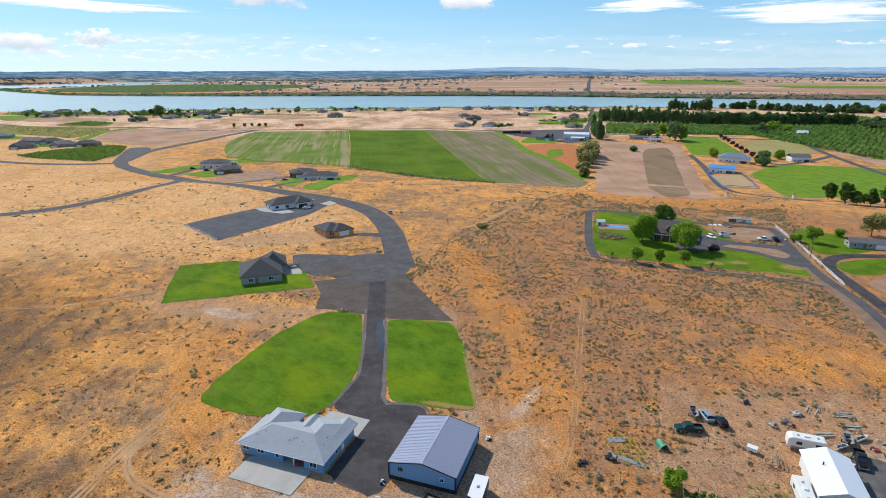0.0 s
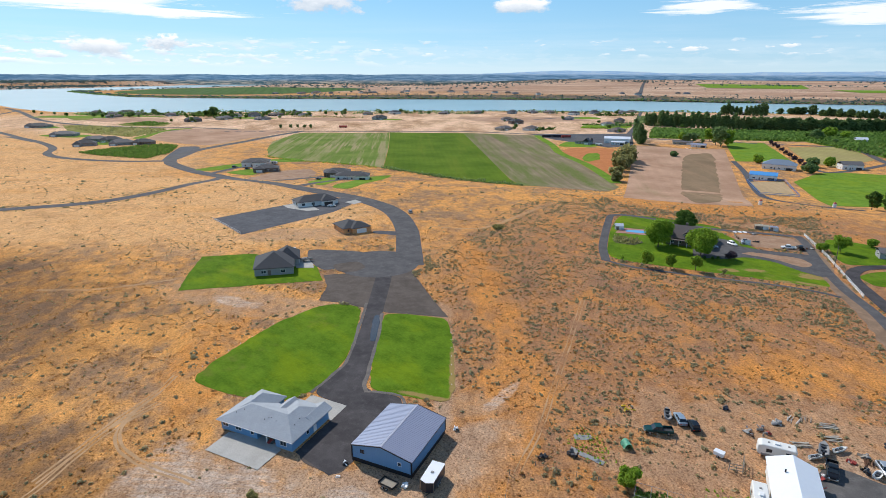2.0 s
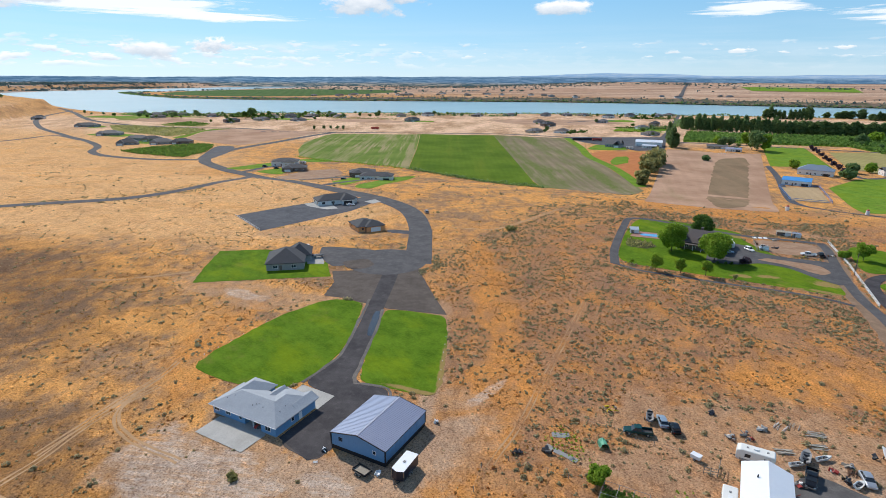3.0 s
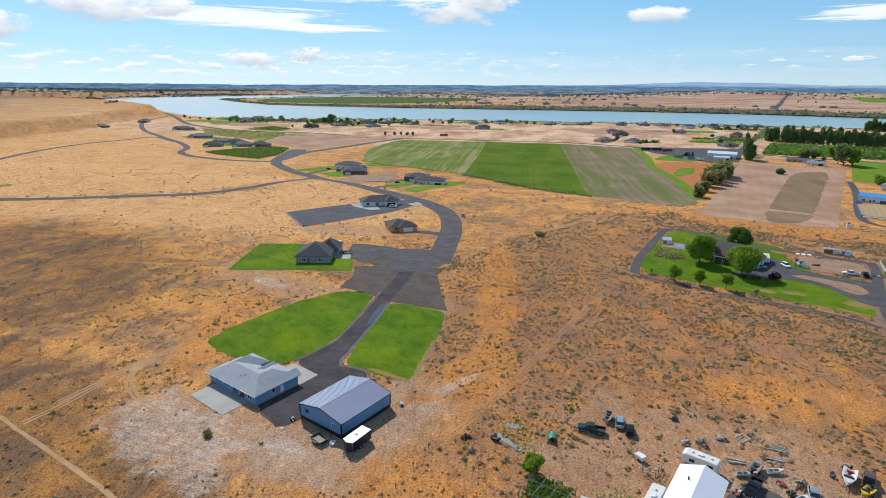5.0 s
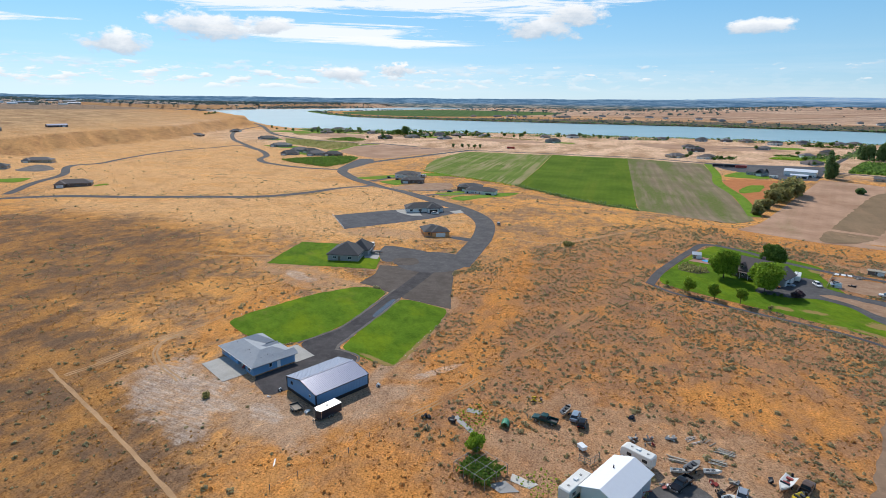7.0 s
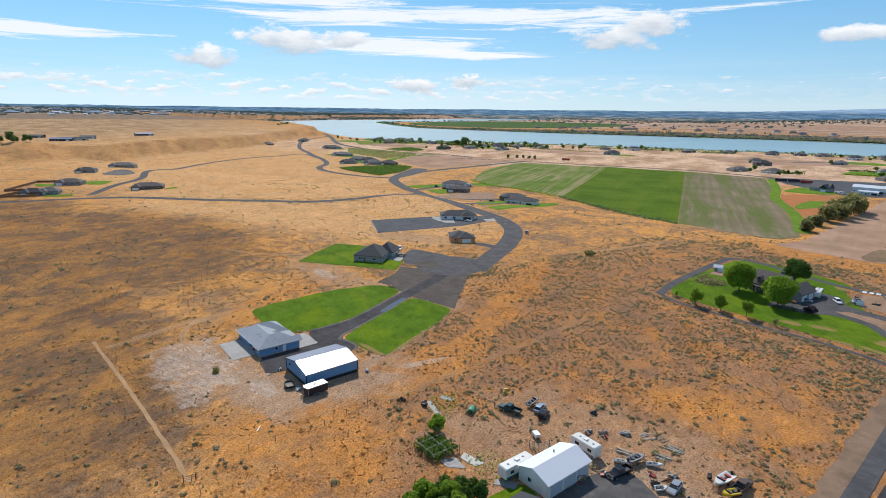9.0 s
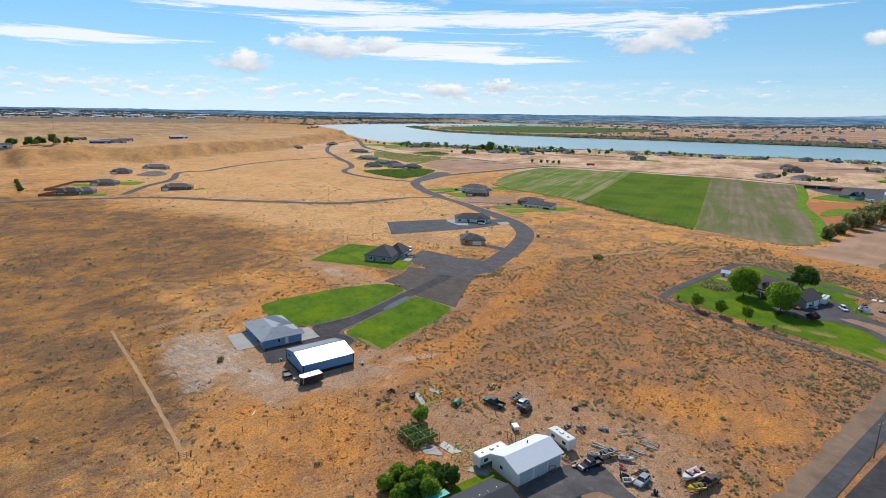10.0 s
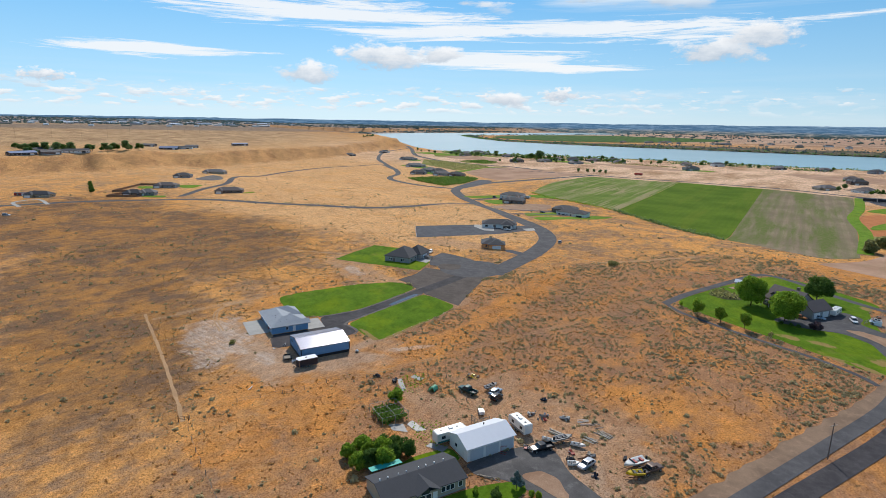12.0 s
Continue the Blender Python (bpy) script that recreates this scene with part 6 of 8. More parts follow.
def hoist(x, y):
    t = thing("engine_hoist", on_ground(x, y, 30), "red engine hoist before the roll-up door", "hoist")
    for s in (-1, 1):
        part("leg", boxed(-0.7, 0.7, s * 0.4 - 0.04, s * 0.4 + 0.04, 0.05, 0.15), M_RED, t)
    part("post", boxed(-0.68, -0.58, -0.06, 0.06, 0.1, 1.6), M_RED, t)
    a = boxed(0, 1.5, -0.05, 0.05, -0.05, 0.05)
    a.transform(pose(-0.63, 0, 1.55, 0, -20, 0))
    part("boom", a, M_RED, t)
    return t


hoist(43.6, 103.2)


def plant_cage(x0, x1, y0, y1):
    """Poles and bars over a plot of tall green plants."""
    cx, cy = (x0 + x1) / 2, (y0 + y1) / 2
    t = thing("plant_trellis", on_ground(cx, cy), "open pole frame over tall green plants", "trellis")
    w, d, h = (x1 - x0) / 2, (y1 - y0) / 2, 2.2
    for i in range(4):
        for j in range(3):
            px, py = -w + 2 * w * i / 3, -d + 2 * d * j / 2
            part("post", boxed(px - 0.05, px + 0.05, py - 0.05, py + 0.05, -0.3, h), M_WOOD, t)
    for i in range(4):
        px = -w + 2 * w * i / 3
        part("bar", boxed(px - 0.03, px + 0.03, -d, d, h, h + 0.05), M_GREYTARP, t)
    for j in range(3):
        py = -d + 2 * d * j / 2
        part("bar", boxed(-w, w, py - 0.03, py + 0.03, h + 0.052, h + 0.10), M_GREYTARP, t)
    return t


plant_cage(13.6, 21.4, 84.0, 90.8)


def poly_tunnel(x, y, turn):
    t = thing("greenhouse", on_ground(x, y, turn), "small arched greenhouse under mint green sheeting", "greenhouse")
    bm = bmesh.new()
    n, r, L = 12, 1.2, 1.5
    rows = []
    for s in (-L, L):
        rows.append([bm.verts.new((s, -r * math.cos(math.pi * i / n), 1.75 * math.sin(math.pi * i / n) ** 0.8 + 0.02)) for i in range(n + 1)])
    for i in range(n):
        bm.faces.new((rows[0][i], rows[0][i + 1], rows[1][i + 1], rows[1][i]))
    bm.faces.new(rows[0])
    bmesh.ops.solidify(bm, geom=bm.faces[:], thickness=0.03)
    part("cover", bm, M_GREENTARP, t)
    for s in (-L, 0, L):
        for y in (-1.2, 1.2):
            part("stake", boxed(s - 0.04, s + 0.04, y - 0.04, y + 0.04, -0.2, 0.7), M_WOOD, t)
    return t


poly_tunnel(10.6, 103.6, -60).scale = (0.72, 0.72, 0.72)
for nm, pts, mt, lab in (("tarp_pale", [(22.0, 91.6), (27.4, 92.6), (27.0, 90.3), (23.0, 89.6)], M_WHITETARP, "pale tarpaulin spread on the ground"), ("tarp_grey", [(20.8, 85.6), (22.4, 89.0), (26.2, 88.4), (24.0, 85.5)], M_GREYTARP, "grey tarpaulin spread on the ground"),
                         ("weed_sheet", [(0.5, 99.0), (7.5, 97.0), (7.2, 95.8), (0.4, 97.6)], M_GREYTARP, "strip of grey weed sheeting"), ("weed_sheet_b", [(0.0, 103.2), (3.4, 104.4), (4.0, 102.8), (0.8, 101.6)], M_GREYTARP, "crumpled grey sheeting"), ("tarp_path", [(33.2, 89.4), (37.0, 91.6), (36.0, 93.8), (32.6, 91.0)], M_GREYTARP, "grey sheet beside the motorhome")):
    setting(sheet(nm, pts, mt, 0.10, 2, ease=False, rag=0.25), lab, "tarpaulin")


def pole(x, y, h, label, arms=1, name="utility_pole", group=""):
    t = thing(name, on_ground(x, y, 80), label, "pole", group)
    bm = bmesh.new()
    bmesh.ops.create_cone(bm, segments=8, radius1=0.16, radius2=0.10, depth=h, cap_ends=True, matrix=Matrix.Translation((0, 0, h / 2 - 0.2)))
    part("post", bm, M_WALL_BROWN, t)
    for i in range(arms):
        part("crossarm", boxed(-1.1, 1.1, -0.06, 0.06, h - 0.9 - 0.8 * i, h - 0.78 - 0.8 * i), M_WOOD, t)
    return t


pole(78.8, 165, 9, "brown wooden utility pole by the road")
pole(70.8, 252.5, 9, "brown wooden utility pole by the lawn")


def fence(points, gap, height, mat, label, rails=2, name="fence", rail=0.06, post=0.06):
    x0, y0 = points[0]
    t = thing(name, pose(0, 0, 0), label, "fence")
    for (ax, ay), (bx, by) in zip(points, points[1:]):
        n = max(1, int(math.hypot(bx - ax, by - ay) / gap))
        ang = math.degrees(math.atan2(by - ay, bx - ax))
        for i in range(n + 1):
            x, y = ax + (bx - ax) * i / n, ay + (by - ay) * i / n
            b = boxed(-post, post, -post, post, -0.3, height)
            b.transform(on_ground(x, y, ang))
            part("post", b, mat, t)
            if i < n:
                x2, y2 = ax + (bx - ax) * (i + 1) / n, ay + (by - ay) * (i + 1) / n
                za, zb = gz(x, y), gz(x2, y2)
                L = math.hypot(x2 - x, y2 - y)
                for k in range(rails):
                    z = height * (k + 0.75) / rails
                    r = boxed(0, L, -rail * 0.5, rail * 0.5, z - rail, z + rail)
                    r.transform(pose(x, y, za, 0, -math.degrees(math.atan2(zb - za, L)), ang))
                    part("rail", r, mat, t)
    return t


fence([(66.8, 299.3), (70.6, 266.1), (73.4, 219)], 3.2, 1.25, M_WHITE, "white three-rail fence along the lane", 3, rail=0.08, post=0.08)
fence([(37, 291), (38.6, 270)], 3, 1.3, M_WOOD, "grey wooden corral fence", 3)
fence([(-203.5, 205), (-171, 190)], 3.5, 1.2, M_WHITE, "pale rail fence at the gravel lot's end", 2)
fence([(-3.4, 44.6), (-6.6, 56), (-5.6, 73), (-8.2, 86)], 4.5, 1.2, M_WOOD, "thin post and wire fence beside a trodden line", 2, rail=0.012)
fence([(-3, 43.5), (12, 44.3), (31, 46)], 4.5, 1.2, M_WOOD, "thin post and wire fence in the grass", 2, rail=0.012)
fence([(5.8, 110.4), (12.3, 109.6), (19.6, 108.6), (26.6, 108.6)], 3.6, 1.1, M_WOOD, "old post and wire fence across the yard", 2, rail=0.015)
fence([(-4.5, 90.4), (7.1, 90.9), (12, 92.5)], 3.6, 1.1, M_WOOD, "old post and wire fence by the garden", 2, rail=0.015)
fence([(29, 104.2), (31.4, 104.4), (31.6, 107.6)], 1.2, 1.8, M_WOOD, "open timber pen behind the workshop", 3)
M_FENCE = paint("brown_fence_boards", (0.27, 0.145, 0.075), 0.8, 0, 0.15)
fence([(-442, 20), (-436, 43)], 4, 1.9, M_FENCE, "brown board fence around a back garden", 3, rail=0.30)
fence([(-442, 20), (-453, 29), (-469, 43)], 4, 1.9, M_FENCE, "brown board fence around a back garden", 3, rail=0.30)
fence([(-469, 43), (-475, 24), (-528, 49), (-520, 65)], 5, 1.9, M_FENCE, "brown board fence around a back garden", 3, rail=0.30)


def gate(x, y, turn):
    t = thing("gate", on_ground(x, y, turn), "rusty pipe gate with tall posts", "gate")
    for s in (-1.1, 1.1):
        part("post", boxed(s - 0.08, s + 0.08, -0.08, 0.08, -0.3, 1.7), M_RUST, t)
    for z in (0.4, 0.8, 1.2):
        part("rail", boxed(-1.1, 1.1, -0.03, 0.03, z - 0.03, z + 0.03), M_RUST, t)
    return t


gate(-3.2, 43.2, 78)


def sprinkler(x, y):
    t = thing("sprinkler", on_ground(x, y), "small white sprinkler head at the lawn's edge", "sprinkler", "lawn sprinklers")
    bm = bmesh.new()
    bmesh.ops.create_cone(bm, segments=8, radius1=0.11, radius2=0.08, depth=0.25, cap_ends=True, matrix=Matrix.Translation((0, 0, 0.15)))
    part("head", bm, M_WHITE, t)
    return t


for i in range(7):
    sprinkler(-30.5 - 1.9 * i, 110.5 + 4.3 * i)
for i in range(8):
    sprinkler(-91.3 - 0.15 * i, 92 + 4.6 * i)
timber_pile(-37.0, 72.2, 30, 1.2, 2, M_WHITE, "two pale pipes by the gravel", 12, 0.2)

# ---- the eastern fields ----
setting(sheet("field_tan", [(-50, 700), (6, 690), (45, 705), (47, 560), (50, 358), (20, 352), (-21, 353)], M_TILLED, 0.06, 14, ease=False), "dry tan grazed field", "field")
setting(sheet("field_paddock", [(4, 633), (33, 669), (35, 500), (35.5, 368), (19, 352), (11, 400), (8.5, 470)], crop("grey_paddock", (0.20, 0.14, 0.085), (0.28, 0.195, 0.12), 20, 12, (0.34, 0.22, 0.135), (0.45, 0.65), 0.05), 0.14, 14, rag=2.0), "grey-brown paddock", "field")
setting(sheet("field_lawn", [(47, 782), (91, 795), (102, 628), (52, 608)], M_LAWN_FAR, 0.12, 12, ease=False), "watered green pasture", "field")
setting(sheet("field_lawn_b", [(88, 505), (112, 560), (126, 574), (205, 576), (175, 470), (158, 438), (96, 407)], M_LAWN_FAR, 0.12, 12, ease=False), "watered green pasture", "field")
setting(sheet("field_yellow", [(112, 760), (176, 795), (178, 680), (134, 604), (114, 632)], crop("yellow_grass", (0.30, 0.26, 0.10), (0.40, 0.34, 0.14), 30, 9, (0.34, 0.27, 0.13), (0.5, 0.7)), 0.12, 12, ease=False), "yellow-green hay field", "field")
setting(sheet("field_red", [(-124, 632), (-67, 661), (-44, 560), (-41, 470), (-80, 503)], M_RED_SOIL, 0.10, 10), "bare red-orange soil", "field")
setting(sheet("red_field_weeds", [(-88, 600), (-76, 610), (-68, 560), (-76, 540), (-86, 560)], M_LAWN_FAR, 0.16, 6, rag=2), "green weeds on red soil", "weeds")
setting(ribbon("green_verge", [(-184, 756), (-140, 660), (-113, 590), (-72, 520), (-36, 440)], 9, M_LAWN_FAR, 0.18, 10), "green grass verge along the field", "verge")
setting(sheet("gravel_yard", [(-196, 769), (-69, 840), (-51, 690), (-76, 664), (-114, 716), (-150, 716)], M_GRAVEL, 0.12, 12, ease=False), "wide grey gravel yard", "yard")
setting(sheet("lawn_office", [(-131, 646), (-132, 706), (-92, 690), (-88, 668), (-104, 650)], M_LAWN_FAR, 0.15, 8), "green lawn before a grey house", "lawn")
setting(sheet("lawn_strip", [(-151, 889), (-82, 930), (-84, 985), (-159, 951)], M_LAWN_FAR, 0.13, 10), "green lawn with hedges", "lawn")
setting(ribbon("road_orchard", [(-70, 680), (-72, 800), (-78, 960), (-96, 1200), (-110, 1400)], 7, M_ROAD, 0.14, 12), "straight grey road to the river", "road")
setting(ribbon("road_farm", [(205, 500), (191, 545), (183, 660), (180, 815), (159, 964)], 7, M_ROAD, 0.14, 10), "grey farm road", "road")
setting(sheet("field_sand", [(190, 800), (300, 900), (420, 800), (300, 560), (215, 560), (194, 660)], M_TILLED, 0.10, 14, ease=False), "pale sandy field", "field")
setting(ribbon("farm_drive", [(50, 608), (56, 540), (62, 430), (90, 395), (110, 390)], 5, M_GRAVEL, 0.15, 8), "grey farm drive", "driveway")
setting(ribbon("farm_drive_b", [(110, 600), (120, 570), (150, 600), (182, 650)], 6, M_ROAD, 0.16, 8), "grey asphalt drive", "driveway")
setting(sheet("lawn_neighbour", [(73, 298), (91, 294), (104, 275), (88, 262), (74, 257)], M_LAWN, 0.06, 6), "green lawn of the neighbouring house", "lawn")
setting(sheet("neighbour_dirt", [(82, 228), (97, 236), (112, 240), (112, 205), (86, 205)], M_DIRT, 0.05, 6, rag=1.5), "bare pinkish dirt lot beside the road", "dirt")
setting(sheet("lawn_round", [(76.5, 243.5), (83.6, 252), (100, 261), (95, 240), (80, 233)], M_LAWN, 0.06, 6), "green lawn inside a loop of road", "lawn")
home(97, 275.5, 2, 15, 6, M_WALL_GREY, M_ROOF_WARM, "long grey single-storey house on a green lawn", 2.5, 1.6, style="gable", seed=31)
home(85, 575, -10, 26, 14, M_WALL_WHITE, paint("blue_grey_roofing", (0.22, 0.27, 0.34), 0.5, 0.2, 0.08), "large house with blue-grey roof and verandah", 4.5, 4.0, seed=32)
home(67.5, 511, -8, 19, 13, M_WALL_WHITE, paint("blue_metal_roofing", (0.08, 0.32, 0.68), 0.45, 0.1, 0.05), "pale barn with bright blue metal roof", 4.0, 2.0, style="gable", seed=33, name="barn")
home(142, 600, 15, 17, 10, M_WALL_WHITE, M_ROOF_WARM, "white house with grey gabled roof", 4.5, 2.6, style="gable", seed=34)
home(202, 860, 10, 13, 9, M_WALL_WHITE, M_METAL_WHITE, "white farm building with pale roof", 4, 2.5, style="gable", seed=35, name="barn")
home(-74, 722, 8, 30, 18, M_WALL_WHITE, M_METAL_WHITE, "long white metal storage building", 5.5, 2.0, style="gable", seed=36, name="storage_building")
home(-70, 700, 8, 16, 7, M_WALL_WHITE, M_METAL_WHITE, "small white metal outbuilding", 3.2, 1.0, style="gable", seed=37, name="storage_building")
home(-108, 690, -10, 18, 12, M_WALL_GREY, M_ROOF_WARM, "grey house with steep dark gables", 3.5, 5.0, (2, 10, -9, 3), "-y", "gable", seed=38)
home(88, 1372, 5, 30, 12, M_WALL_WHITE, M_METAL_WHITE, "long white barn among trees by the river", 5, 3, style="gable", seed=39, name="barn")
home(0, 735, 5, 22, 7, M_WALL_TAN, M_ROOF_WARM, "low farm shed among trees", 3, 1.5, style="gable", seed=40, name="shed")
home(18, 715, -5, 16, 7, M_WALL_WHITE, M_METAL_ROOF, "pale farm shed with metal roof", 3, 1.5, style="gable", seed=41, name="shed")
heap(12, 690, 14, 26, [M_WOOD, M_RUST, M_WHITE, M_WALL_TAN], "long heap of farm timber and old machines", "scrap", 21, 1.4)
fence([(60, 440), (84, 441), (82, 505), (55, 494), (60, 440)], 6, 2.0, paint("blue_fence_paint", (0.05, 0.18, 0.45), 0.5), "blue board fence around a riding arena", 2, rail=0.12)
setting(sheet("arena_sand", [(61, 441), (83, 442), (81, 503), (57, 492)], crop("arena_rows", (0.48, 0.34, 0.19), (0.58, 0.42, 0.25), 75, 3.4, (0.26, 0.17, 0.10), (0.7, 0.9), 0.9), 0.16, 8, ease=False), "sandy arena in pale stripes", "arena")
for x, y, c in ((-165, 736, M_NAVY), (-154, 743, M_NAVY), (-141, 743, M_RED), (-478, 730, M_RED)):
    t = thing("semi_trailer", on_ground(x, y, 25), "long freight trailer parked on gravel", "trailer", "freight trailers")
    part("body", boxed(-6, 6, -1.3, 1.3, 1.0, 3.8), c, t)
    part("frame", boxed(-6, 6, -0.5, 0.5, 0.7, 1.0), M_BLACK, t)
    for s in (-1, 1):
        for px in (-4.6, -3.5, 4.0):
            wheel(t, px, s * 1.1, 0.5, 0.3)
for x, y in ((96, 398), (54, 369)):
    t = thing("feed_tank", on_ground(x, y), "white upright feed tank on the farm", "tank")
    bm = bmesh.new()
    bmesh.ops.create_cone(bm, segments=14, radius1=1.0, radius2=1.0, depth=2.4, cap_ends=True, matrix=Matrix.Translation((0, 0, 1.2)))
    part("body", bm, M_WHITE, t)
    bm = bmesh.new()
    bmesh.ops.create_cone(bm, segments=14, radius1=1.05, radius2=0.3, depth=0.8, cap_ends=True, matrix=Matrix.Translation((0, 0, 2.8)))
    part("lid", bm, M_RED, t)

# ---- western settlement ----
WEST = [(-1034, 464, 22, 12, M_WALL_BROWN), (-1126, 588, 16, 10, M_WALL_WHITE), (-1110, 575, 16, 10, M_WALL_BROWN), (-885, 533, 30, 16, M_WALL_GREY), (-732, 472, 28, 16, M_WALL_GREY), (-611, 416, 22, 12, M_WALL_GREY), (-643, 453, 24, 14, M_WALL_GREY), (-622, 456, 20, 12, M_WALL_TAN), (-583, 440, 24, 13, M_WALL_GREY), (-565, 455, 20, 12, M_WALL_BROWN)]
for i, (x, y, w, d, mt) in enumerate(WEST):
    home(x, y, 25 + 11 * (i % 3), w, d, mt, M_ROOF_DARK if i % 2 else M_ROOF_WARM, ("grey", "brown", "dark")[i % 3] + " single-storey house with hipped roof in the valley", 3.2, 3.4, (-w / 2, -w / 2 + 8, -d / 2 - 4, 2), "-y", seed=100 + i)
LEFT = [(-446, 42, 15, 9, M_WALL_BROWN), (-447, 53, 14, 10, M_WALL_GREY), (-495, 72, 20, 11, M_WALL_GREY), (-597, 96, 18, 12, M_WALL_GREY), (-639, 137, 26, 12, M_WALL_TAN), (-432, 122, 24, 11, M_WALL_BROWN), (-465, -30, 20, 9, M_WALL_TAN)]
for i, (x, y, w, d, mt) in enumerate(LEFT):
    home(x, y, 62 + 6 * (i % 2), w, d, mt, (M_ROOF_DARK, M_ROOF_WARM, M_ROOF_BROWN)[i % 3], "low " + ("brown", "grey", "tan")[i % 3] + " house with dark hipped roof on dry grass", 2.9, 2.8, (-w / 2, -w / 2 + 7, -d / 2 - 3, 2), "-y", seed=130 + i)
home(-483, -46, 62, 10, 4, M_RED, M_WALL_BROWN, "dark red farm shed with flat roof", 2.6, 0.5, style="gable", seed=140, name="shed")
for nm, pts in (("lawn_west_a", [(-443, 48), (-435, 68), (-423, 65), (-432, 47)]), ("lawn_west_b", [(-512, 84), (-502, 108), (-479, 94), (-489, 82)]), ("lawn_west_c", [(-424, 133), (-416, 131), (-419, 143), (-427, 143)]), ("lawn_west_d", [(-518, 46), (-508, 63), (-490, 59), (-496, 46)])):
    setting(sheet(nm, pts, M_LAWN_FAR, 0.14, 6), "small green lawn", "lawn")
for nm, pts in (("lawn_valley_a", [(-655, 440), (-600, 425), (-575, 455), (-640, 480)]), ("lawn_valley_b", [(-770, 455), (-700, 460), (-690, 490), (-760, 490)]), ("lawn_valley_c", [(-920, 540), (-860, 520), (-850, 545), (-910, 560)])):
    setting(sheet(nm, pts, M_LAWN_FAR, 0.12, 8), "green lawn around valley houses", "lawn")
setting(sheet("field_tilled", [(-610, 491), (-671, 577), (-665, 623), (-532, 658), (-509, 642), (-504, 558), (-488, 476), (-535, 478)], M_TILLED, 0.12, 14), "rounded tilled brown field", "field")
M_OLIVE_CROP = crop("olive_vine_rows", (0.15, 0.17, 0.035), (0.24, 0.24, 0.06), 30, 6, (0.36, 0.27, 0.12), (0.48, 0.66), 0.2, 0.5)
setting(sheet("vineyard_ground", [(-888, 568), (-862, 590), (-700, 600), (-672, 575), (-650, 500), (-693, 505), (-776, 505)], M_OLIVE_CROP, 0.13, 12, ease=False), "yellow-green vine rows on tan soil", "field")
setting(sheet("vineyard_ground_b", [(-832, 618), (-840, 668), (-770, 672), (-738, 626), (-790, 600)], M_OLIVE_CROP, 0.13, 12), "yellow-green vine rows on tan soil", "field")
setting(sheet("vineyard_ground_c", [(-1023, 662), (-1080, 722), (-1010, 712), (-950, 655), (-955, 635)], M_OLIVE_CROP, 0.13, 12), "yellow-green vine rows on tan soil", "field")
setting(sheet("brown_plot", [(-960, 645), (-990, 715), (-860, 735), (-800, 690), (-850, 672), (-900, 640)], M_TILLED, 0.11, 12, rag=4), "bare brown building plots near the river", "dirt")
setting(sheet("brown_plot_b", [(-420, 1010), (-330, 1060), (-220, 1110), (-150, 1060), (-260, 960), (-330, 940)], M_TILLED, 0.11, 14, rag=5), "bare brown building plots near the river", "dirt")
setting(sheet("brown_plot_c", [(-700, 830), (-640, 880), (-560, 900), (-500, 880), (-560, 830)], M_TILLED, 0.11, 14, rag=5), "bare brown building plots near the river", "dirt")
setting(ribbon("river_lane", [(-262, 1030), (-225, 1100), (-196, 1120)], 9, M_ROAD, 0.15, 8), "grey lane among river houses", "road")
setting(sheet("field_edge", [(-632, 487), (-690, 600), (-668, 626), (-672, 574), (-612, 490)], M_LAWN_FAR, 0.16, 10), "green grass edge of a tilled field", "verge")
setting(sheet("grey_cut", [(-440, 371), (-478, 416), (-512, 459), (-491, 467), (-460, 434), (-430, 380)], M_GRAVEL, 0.05, 6), "grey gravel cutting", "gravel")
RIVER_HOMES = [(-1072, 756), (-1031, 760), (-973, 718), (-1038, 794), (-986, 786), (-906, 790), (-769, 713), (-761, 776), (-795, 839), (-767, 858), (-695, 800), (-740, 889), (-720, 927), (-684, 906),
               (-418, 1141), (-352, 1179), (-314, 1205), (-282, 1220), (-224, 1193), (-207, 1063), (-303, 994), (-267, 931), (-250, 814), (-214, 832), (-192, 1250), (-143, 1290), (-124, 1320), (-114, 1043), (-121, 963), (-93, 861), (-515, 902), (-470, 1090), (-600, 1000), (-560, 1040)]
for i, (x, y) in enumerate(RIVER_HOMES):
    mt = (M_WALL_GREY, M_WALL_BROWN, M_WALL_TAN, M_WALL_WHITE, M_WALL_GREY)[i % 5]
    home(x, y, 35 + 17 * (i % 4), 20 + 3 * (i % 4), 12 + i % 3, mt, (M_ROOF_DARK, M_ROOF_WARM, M_ROOF_BROWN)[i % 3], ("grey", "brown", "tan", "white", "grey")[i % 5] + " house with hipped roof near the river", 3.2 + 1.4 * (i % 3 == 0), 3.2, (-9, -1, -10, 2), "-y", seed=160 + i)
for nm, pts in (("river_lawn_e", [(-1130, 735), (-1020, 720), (-960, 745), (-900, 760), (-905, 775), (-1000, 770), (-1120, 755)]), ("river_lawn_f", [(-880, 800), (-800, 860), (-740, 905), (-750, 915), (-830, 870), (-890, 815)]), ("river_lawn_a", [(-800, 790), (-700, 815), (-690, 845), (-790, 830)]), ("river_lawn_b", [(-1110, 640), (-960, 690), (-980, 730), (-1110, 700)]), ("river_lawn_c", [(-200, 1080), (-150, 1100), (-170, 1150), (-230, 1130)]), ("river_lawn_d", [(-520, 880), (-470, 900), (-480, 925), (-530, 905)])):
    setting(sheet(nm, pts, M_LAWN_FAR, 0.14, 12), "green lawn near the river houses", "lawn")

